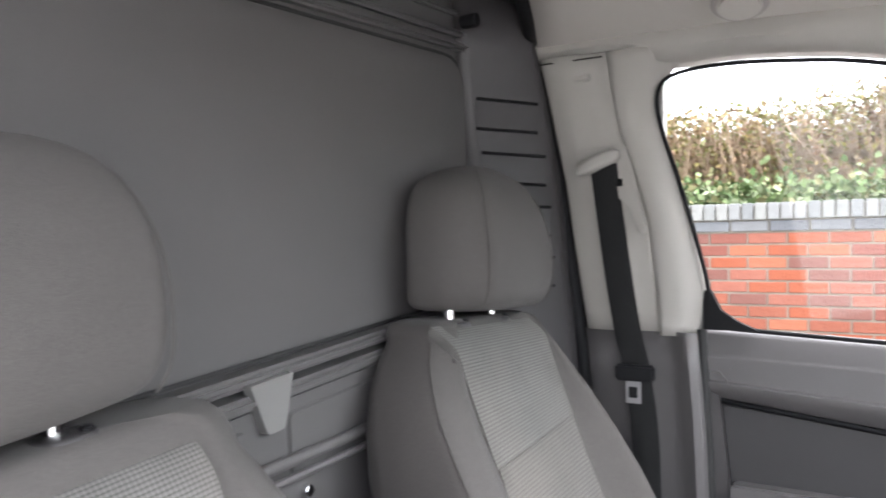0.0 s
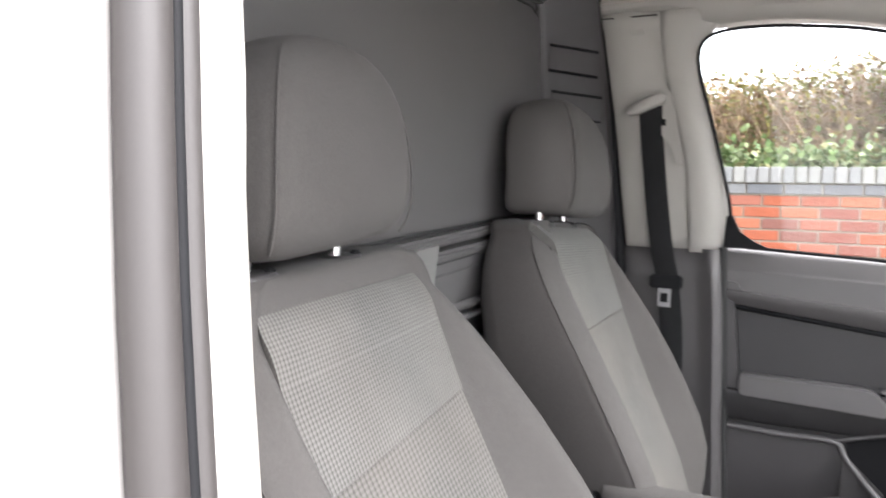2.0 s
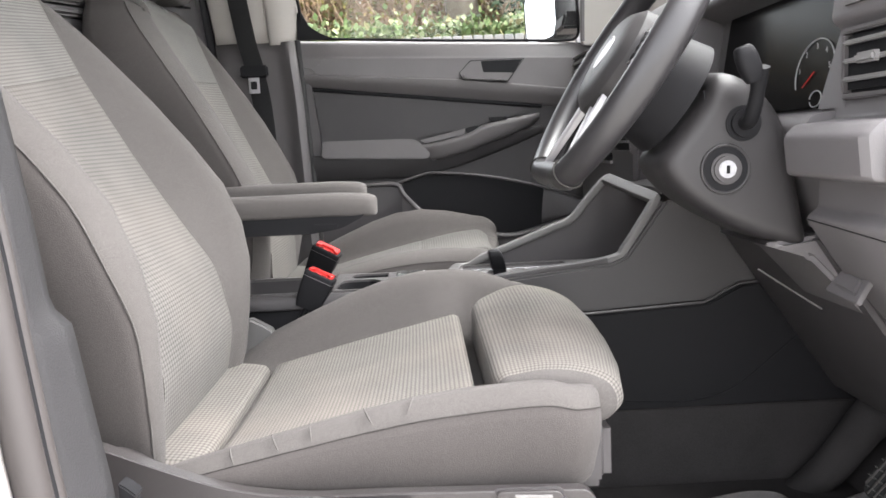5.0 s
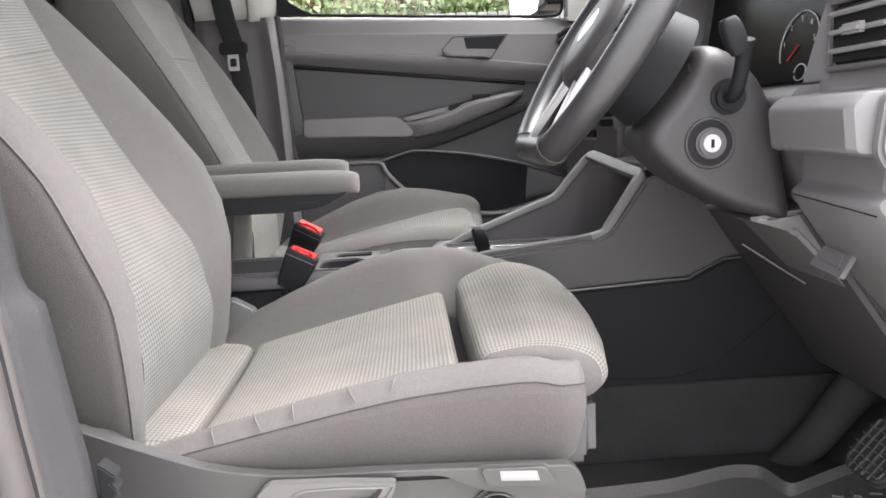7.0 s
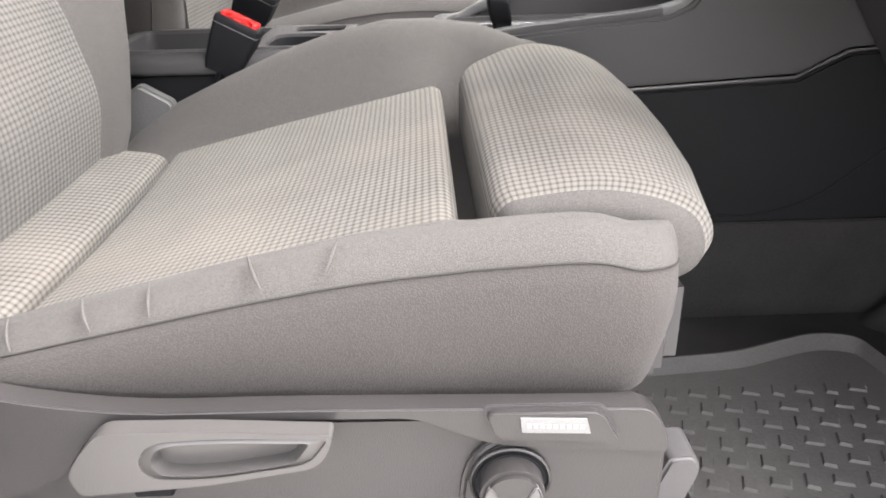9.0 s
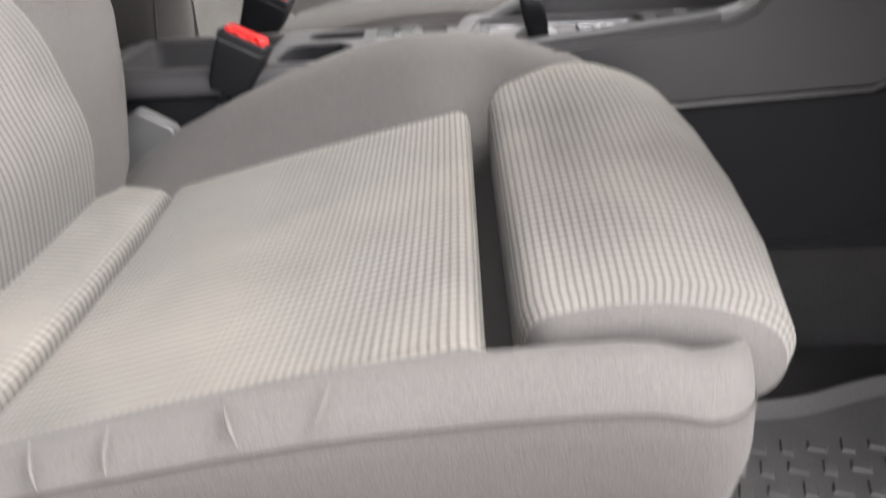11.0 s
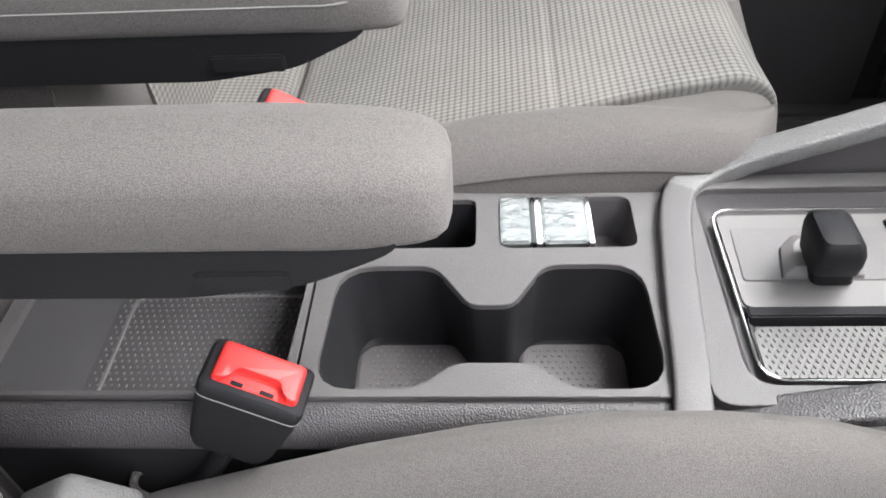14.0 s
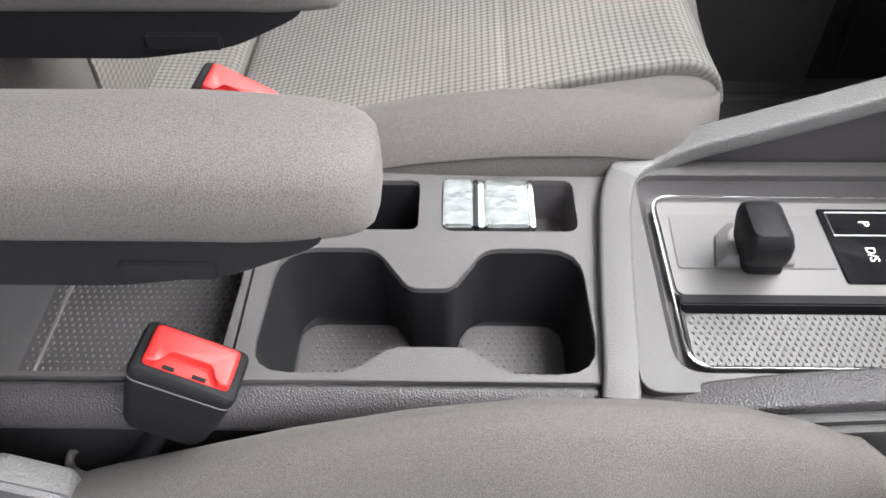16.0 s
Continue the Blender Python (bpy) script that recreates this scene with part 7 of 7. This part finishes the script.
def seat_belt():
    b = thing("seat_belt", "black seat belt hanging from a beige pillar guide", "seat belt")
    y = lambda z: wall_y(z, 1) - 0.045
    pts = [(-0.430, y(1.63) - 0.004, 1.63), (-0.426, y(1.55), 1.55), (-0.413, y(1.42), 1.42), (-0.400, y(1.32), 1.32), (-0.386, y(1.25) + 0.005, 1.25), (-0.372, y(1.1) + 0.012, 1.10), (-0.365, y(0.8), 0.75)]
    C = smooth(pts, 24)
    lps = []
    for p in C:
        lps.append([(p.x + a, p.y + q, p.z) for a, q in rrect(-0.0225, 0.0225, -0.0012, 0.0012, 0.0008, 2)])
    loft("webbing", lps, WEB, b, "black webbing")
    lps = []
    for p in C:
        lps.append([(p.x + 0.002 + a, p.y + q + 0.010, p.z) for a, q in rrect(-0.022, 0.022, -0.0012, 0.0012, 0.0008, 2)])
    loft("webbing", lps, WEB, b, "black webbing")
    lps = []
    for x, dz, s in ((-0.474, -0.010, 0.5), (-0.469, -0.006, 0.8), (-0.450, 0.000, 1.0), (-0.426, 0.010, 1.0), (-0.404, 0.016, 0.85), (-0.397, 0.017, 0.5)):
        zc = 1.622 + dz
        lps.append([(x, y(1.64) - 0.004 + p * s, zc + q * s) for p, q in rrect(-0.014, 0.018, -0.013, 0.014, 0.010)])
    loft("guide_loop", lps, BEIGE, b, "pale plastic guide")
    box("guide_slot", (-0.456, y(1.60) + 0.004, 1.578), (-0.390, y(1.60) + 0.03, 1.626), BLACK, b, "dark guide slot", bevel=0.008)
    prism("guide_plate", rloop([(-0.484, 1.655, 0.012), (-0.388, 1.660, 0.012), (-0.360, 1.505, 0.010), (-0.372, 1.500, 0.006), (-0.395, 1.560, 0.02), (-0.474, 1.566, 0.02)], 4), "y", lambda x, z: wall_y(z, 1) - 0.037, lambda x, z: wall_y(z, 1) - 0.026, BEIGE, b, "raised beige plate", bevel=0.003)
    lps = [[(-0.378 + p, y(z) - 0.006 + 0.003 * k, z) for p in (0,)] for k, z in enumerate((1.2,))]
    box("tongue", (-0.420, y(1.245) - 0.012, 1.236), (-0.350, y(1.245) + 0.004, 1.266), BLACK, b, "black belt tongue", bevel=0.004)
    box("tongue_plate", (-0.402, y(1.22) - 0.006, 1.196), (-0.374, y(1.22) - 0.003, 1.238), SATIN, b, "steel tongue plate", bevel=0.001)
    box("tongue_hole", (-0.396, y(1.22) - 0.0075, 1.206), (-0.380, y(1.22) - 0.0055, 1.226), BLACK, b, bevel=0.001)
    return b


seat_belt()


# ---- outside: brick wall, bank, hedge, trees ----
WALL_Y = 5.0


def varied(name, colours, rough=0.9, bump=0.6, scale=60):
    """A surface whose pieces differ in colour, piece by piece."""
    m = bpy.data.materials.new(name)
    m.use_nodes = True
    n, l = m.node_tree.nodes, m.node_tree.links
    b = n["Principled BSDF"]
    b.inputs["Roughness"].default_value = rough
    b.inputs["Specular IOR Level"].default_value = 0.2
    oi, ge, ad = n.new("ShaderNodeObjectInfo"), n.new("ShaderNodeNewGeometry"), n.new("ShaderNodeMath")
    ad.operation = "ADD"
    fr = n.new("ShaderNodeMath")
    fr.operation = "FRACT"
    l.new(oi.outputs["Random"], ad.inputs[0])
    l.new(ge.outputs["Random Per Island"], ad.inputs[1])
    l.new(ad.outputs[0], fr.inputs[0])
    ramp = n.new("ShaderNodeValToRGB")
    ramp.color_ramp.interpolation = "CONSTANT"
    el = ramp.color_ramp.elements
    for i, c in enumerate(colours):
        e = el[i] if i < 2 else el.new(i / len(colours))
        e.position = i / len(colours)
        e.color = (*c, 1)
    l.new(fr.outputs[0], ramp.inputs["Fac"])
    nz = n.new("ShaderNodeTexNoise")
    nz.inputs["Scale"].default_value, nz.inputs["Detail"].default_value = scale, 4
    tc = n.new("ShaderNodeTexCoord")
    l.new(tc.outputs["Object"], nz.inputs["Vector"])
    mr = n.new("ShaderNodeMapRange")
    mr.inputs["To Min"].default_value, mr.inputs["To Max"].default_value = 0.7, 1.3
    l.new(nz.outputs["Fac"], mr.inputs["Value"])
    mul = n.new("ShaderNodeMixRGB")
    mul.blend_type, mul.inputs["Fac"].default_value = "MULTIPLY", 1.0
    l.new(ramp.outputs["Color"], mul.inputs["Color1"])
    l.new(mr.outputs[0], mul.inputs["Color2"])
    l.new(mul.outputs[0], b.inputs["Base Color"])
    bp = n.new("ShaderNodeBump")
    bp.inputs["Strength"].default_value, bp.inputs["Distance"].default_value = bump, 0.01
    l.new(nz.outputs["Fac"], bp.inputs["Height"])
    l.new(bp.outputs[0], b.inputs["Normal"])
    return m


BRICK = varied("red_brick", [(0.20, 0.056, 0.030), (0.17, 0.054, 0.034), (0.22, 0.076, 0.044), (0.145, 0.050, 0.038), (0.19, 0.068, 0.048), (0.125, 0.053, 0.043)])
COPING = varied("weathered_coping_brick", [(0.155, 0.152, 0.148), (0.18, 0.174, 0.167), (0.135, 0.134, 0.136), (0.165, 0.160, 0.160)])
BLUE = varied("blue_brick", [(0.105, 0.105, 0.112), (0.125, 0.122, 0.126), (0.09, 0.09, 0.098)])
MORTAR = shader("mortar", (0.20, 0.17, 0.14), 0.95, spread=0.25, bump=0.5, fine=150)
SOIL = shader("leaf_litter", (0.06, 0.045, 0.03), 1.0, spread=0.4, bump=1.0, fine=60)
BARK = shader("bark", (0.052, 0.041, 0.027), 0.95, spread=0.5, grain=45, bump=1.0, fine=90)
TWIG = shader("dry_twigs", (0.24, 0.165, 0.11), 0.95, spread=0.4)


def brick_wall():
    w = thing("garden_wall", "red brick garden wall with pale brick-on-edge coping", "wall", kind="structure")
    top = 1.635
    box("core", (-12, WALL_Y + 0.008, -0.1), (14, WALL_Y + 0.22, top + 0.166), MORTAR, w, "sandy mortar", bevel=0)
    rng = random.Random(4)

    def unit(x, y, z, name):
        bm = bmesh.new()
        bmesh.ops.create_cube(bm, size=1)
        for v in bm.verts:
            v.co = Vector((v.co.x * x, v.co.y * y, v.co.z * z))
        bevelled(bm, 0.004, 1)
        me = bpy.data.meshes.new(name)
        bm.to_mesh(me)
        bm.free()
        return me
    me_b, me_h = unit(0.213, 0.05, 0.063, "brick"), unit(0.100, 0.05, 0.063, "half_brick")
    me_c, me_u = unit(0.064, 0.26, 0.102, "coping_brick"), unit(0.213, 0.06, 0.063, "blue_brick")
    me_b.materials.append(BRICK), me_h.materials.append(BRICK), me_c.materials.append(COPING), me_u.materials.append(BLUE)

    def put(me, name, x, y, z):
        o = new(name, me)
        o.parent = w
        o.matrix_local = pose(x, y, z, rng.uniform(-0.5, 0.5), rng.uniform(-0.4, 0.4), rng.uniform(-0.5, 0.5))
    count = 0
    far_v, far_f = [], []
    for row in range(22):
        z = top - 0.0375 - row * 0.075
        x = -6.0 + (0.1125 if row % 2 else 0)
        while x < 8.5:
            near = row < 8 and -2.3 < x < 2.4
            if near:
                put(me_b, "brick", x, WALL_Y + 0.022 + rng.uniform(-0.003, 0.003), z)
            else:
                i = len(far_v)
                hx, hz, y0 = 0.1065, 0.0315, WALL_Y - 0.003 + rng.uniform(-0.003, 0.003)
                far_v += [(x + a * hx, y, z + b * hz) for y in (y0, y0 + 0.03) for a, b in ((-1, -1), (1, -1), (1, 1), (-1, 1))]
                far_f += [(i, i + 1, i + 2, i + 3)] + [(i + k, i + (k + 1) % 4, i + 4 + (k + 1) % 4, i + 4 + k) for k in range(4)]
            x += 0.225
    tagged(make("brickwork", far_v, far_f, BRICK, w), kind="stuff")
    for i in range(34):
        put(me_u, "blue_brick", -3.4 + i * 0.225, WALL_Y + 0.018, top + 0.0375)
    cv, cf = [], []
    for i in range(190):
        x = -6.0 + i * 0.0745
        if -2.4 < x < 3.2:
            put(me_c, "coping_brick", x, WALL_Y + 0.105, top + 0.128)
        else:
            k = len(cv)
            cv += [(x + a * 0.032, WALL_Y + 0.105 + b * 0.13, top + 0.128 + c * 0.051) for c in (-1, 1) for a, b in ((-1, -1), (1, -1), (1, 1), (-1, 1))]
            cf += [(k + 4, k + 5, k + 6, k + 7), (k, k + 1, k + 5, k + 4), (k + 1, k + 2, k + 6, k + 5), (k + 3, k, k + 4, k + 7)]
    tagged(make("coping_run", cv, cf, COPING, w), kind="stuff")
    return w


def leaf_cloud(name, seed, count, place, size, mat, label, category, shape=0.5):
    """Many small leaves as folded blades in one mesh."""
    rng = random.Random(seed)
    v, f = [], []
    for _ in range(count):
        c, s = place(rng), size * rng.uniform(0.6, 1.4)
        a = Vector((rng.gauss(0, 1), rng.gauss(0, 1), rng.gauss(0, 1))).normalized()
        b = a.orthogonal().normalized()
        b.rotate(Matrix.Rotation(rng.uniform(0, 6.3), 3, a))
        q = a.cross(b) * 0.25
        i = len(v)
        v += [c - a * s, c + b * s * shape + q * s, c + a * s, c - b * s * shape + q * s]
        f += [(i, i + 1, i + 2), (i, i + 2, i + 3)]
    ob = make(name, v, f, mat, None, "", None, 180)
    return tagged(ob, label, category, kind="stuff")


brick_wall()
bank = sheet("planted_bank", lambda u, v: (u, WALL_Y + 0.21 + v * 9, 1.70 + 0.10 * min(1, v * 4) + 0.25 * v + 0.05 * math.sin(u * 2.1) * v), span(-14, 16, 31), span(0, 1, 9), SOIL, thick=0.0)
tagged(bank, "raised earth bank behind the brick wall", "bank", kind="structure")
IVY = varied("ivy_leaves", [(0.115, 0.155, 0.06), (0.085, 0.125, 0.045), (0.15, 0.185, 0.085), (0.06, 0.09, 0.035), (0.19, 0.215, 0.125), (0.14, 0.13, 0.06)], 0.6, 0.1)
LEAF = varied("yellowing_leaves", [(0.19, 0.16, 0.05), (0.14, 0.14, 0.05), (0.22, 0.16, 0.07), (0.12, 0.11, 0.045), (0.19, 0.12, 0.065), (0.15, 0.09, 0.055)], 0.7, 0.1)
LAUREL = varied("laurel_leaves", [(0.032, 0.054, 0.028), (0.045, 0.072, 0.036), (0.070, 0.098, 0.060), (0.022, 0.038, 0.020), (0.105, 0.130, 0.095)], 0.5, 0.1)
leaf_cloud("ivy", 2, 44000, lambda r: Vector((r.uniform(-6, 7), WALL_Y + 0.22 + abs(r.gauss(0, 0.55)), 1.74 + abs(r.gauss(0, 0.09)) + r.uniform(0, 0.10))), 0.029, IVY, "low green ivy spreading along the top of the brick wall", "ivy", 0.75)


def hedge():
    """Bare brown stems and thin leaves, as one thicket."""
    rng = random.Random(9)
    v, f = [], []
    for _ in range(19000):
        x, y = rng.uniform(-7.5, 7.5), WALL_Y + 0.9 + abs(rng.gauss(0.5, 0.7))
        h = rng.uniform(0.45, 0.95) + 0.10 * math.sin(x * 1.7) + 0.05 * math.sin(x * 5.1)
        p, d = Vector((x, y, 1.78)), Vector((rng.gauss(0, 0.35), rng.gauss(0, 0.2), 1)).normalized()
        r = rng.uniform(0.006, 0.016)
        steps = 4
        prev = None
        for k in range(steps + 1):
            q = p + d * h * k / steps + Vector((rng.gauss(0, 0.02), rng.gauss(0, 0.02), 0))
            rr = r * (1 - 0.7 * k / steps)
            i = len(v)
            v += [q + Vector((rr, 0, 0)), q + Vector((-rr * 0.5, rr * 0.87, 0)), q + Vector((-rr * 0.5, -rr * 0.87, 0))]
            if prev is not None:
                f += [(prev + a, prev + (a + 1) % 3, i + (a + 1) % 3, i + a) for a in range(3)]
            prev = i
    ob = make("bare_hedge", v, f, TWIG, None, "", None, 180)
    return tagged(ob, "tangled brown hedge of bare stems above the ivy", "hedge", kind="stuff")


hedge()
leaf_cloud("hedge_leaves", 5, 110000, lambda r: (lambda x: Vector((x, WALL_Y + 0.8 + abs(r.gauss(0.5, 0.7)), 1.85 + r.uniform(0, 0.86) + 0.10 * math.sin(x * 1.7))))(r.uniform(-7.5, 7.5)), 0.024, LEAF, "thin yellow and brown hedge leaves", "hedge leaves")


def tree(name, x, y, r, h, label):
    t = thing(name, label, "tree")
    rng = random.Random(int(x * 10) + 77)
    lps = []
    for k in range(15):
        s = k / 14
        rr = r * (1.25 - 0.55 * s + 0.5 * math.exp(-s * 14))
        c = Vector((x - 0.5 * s, y + 0.08 * math.sin(s * 3), 1.6 + h * s))
        lps.append([c + Vector((math.cos(a) * rr * (1 + 0.07 * math.sin(a * 5 + k)), math.sin(a) * rr * (1 + 0.07 * math.cos(a * 4)), 0)) for a in span(0, 2 * math.pi * 17 / 18, 18)])
    trunk = loft("trunk", lps, BARK, t, "furrowed grey-brown bark", angle=60)
    tips = []
    for k in range(9):
        s = 0.55 + 0.05 * k
        a = k * 2.4
        p0 = Vector((x - 0.5 * s, y, 1.6 + h * s))
        p1 = p0 + Vector((math.cos(a), math.sin(a), 0.7)) * 0.9
        p2 = p1 + Vector((math.cos(a + 0.3), math.sin(a + 0.3), 0.9)) * 0.9
        tube("limb", smooth([p0, p1, p2], 8), [r * 0.35 * (1 - 0.11 * i) for i in range(8)], BARK, t, n=7)
        tips += [p1, p2]
    v, f = [], []
    for _ in range(2600):
        c = rng.choice(tips) + Vector((rng.gauss(0, 0.4), rng.gauss(0, 0.4), rng.gauss(0.2, 0.4)))
        a = Vector((rng.gauss(0, 1), rng.gauss(0, 1), rng.gauss(0, 1))).normalized()
        b = a.orthogonal().normalized() * 0.02
        i = len(v)
        v += [c - a * 0.04, c + b, c + a * 0.04, c - b]
        f += [(i, i + 1, i + 2, i + 3)]
    crown = make("crown", v, f, LEAF, t, "thin yellowing crown", None, 180)
    return t


tree("tree", 0.46, 5.75, 0.10, 6.0, "tall tree with a bare furrowed trunk behind the wall")


def shrub(name, seed, x, y, w, h, n, label):
    t = thing(name, label, "shrub", "evergreen shrubs")
    rng = random.Random(seed)
    clumps = [Vector((x + rng.uniform(-w, w), y + rng.uniform(-0.6, 0.6), 1.9 + rng.uniform(0.0, h) * rng.uniform(0.4, 1))) for _ in range(46)]
    for k in range(6):
        a = clumps[k * 5]
        tube("stem", smooth([(x + (a.x - x) * 0.2, y, 1.7), (x + (a.x - x) * 0.6, y, 1.7 + (a.z - 1.7) * 0.6), tuple(a)], 8), [0.035 - 0.004 * i for i in range(8)], BARK, t, n=6)
    v, f = [], []
    for _ in range(n):
        q = rng.choice(clumps)
        c = q + Vector((rng.gauss(0, 0.24), rng.gauss(0, 0.24), rng.gauss(0, 0.22)))
        a = Vector((rng.gauss(0, 1), rng.gauss(0, 0.6), rng.gauss(-0.2, 0.7))).normalized()
        b = a.orthogonal().normalized()
        b.rotate(Matrix.Rotation(rng.uniform(0, 6.3), 3, a))
        s = rng.uniform(0.022, 0.044)
        i = len(v)
        v += [c - a * s, c + b * s * 0.45, c + a * s, c - b * s * 0.45]
        f += [(i, i + 1, i + 2, i + 3)]
    make("crown", v, f, LAUREL, t, "glossy dark evergreen leaves", None, 180)
    return t


shrub("laurel_shrub", 21, 1.75, 6.3, 0.9, 2.6, 38000, "tall dark green laurel shrub beside the tree trunk")
shrub("laurel_shrub", 22, 3.4, 6.5, 1.0, 3.2, 32000, "tall dark green laurel shrub further along the bank")
shrub("laurel_shrub", 23, 5.4, 6.9, 1.2, 3.0, 16000, "tall dark green laurel shrub further along the bank")
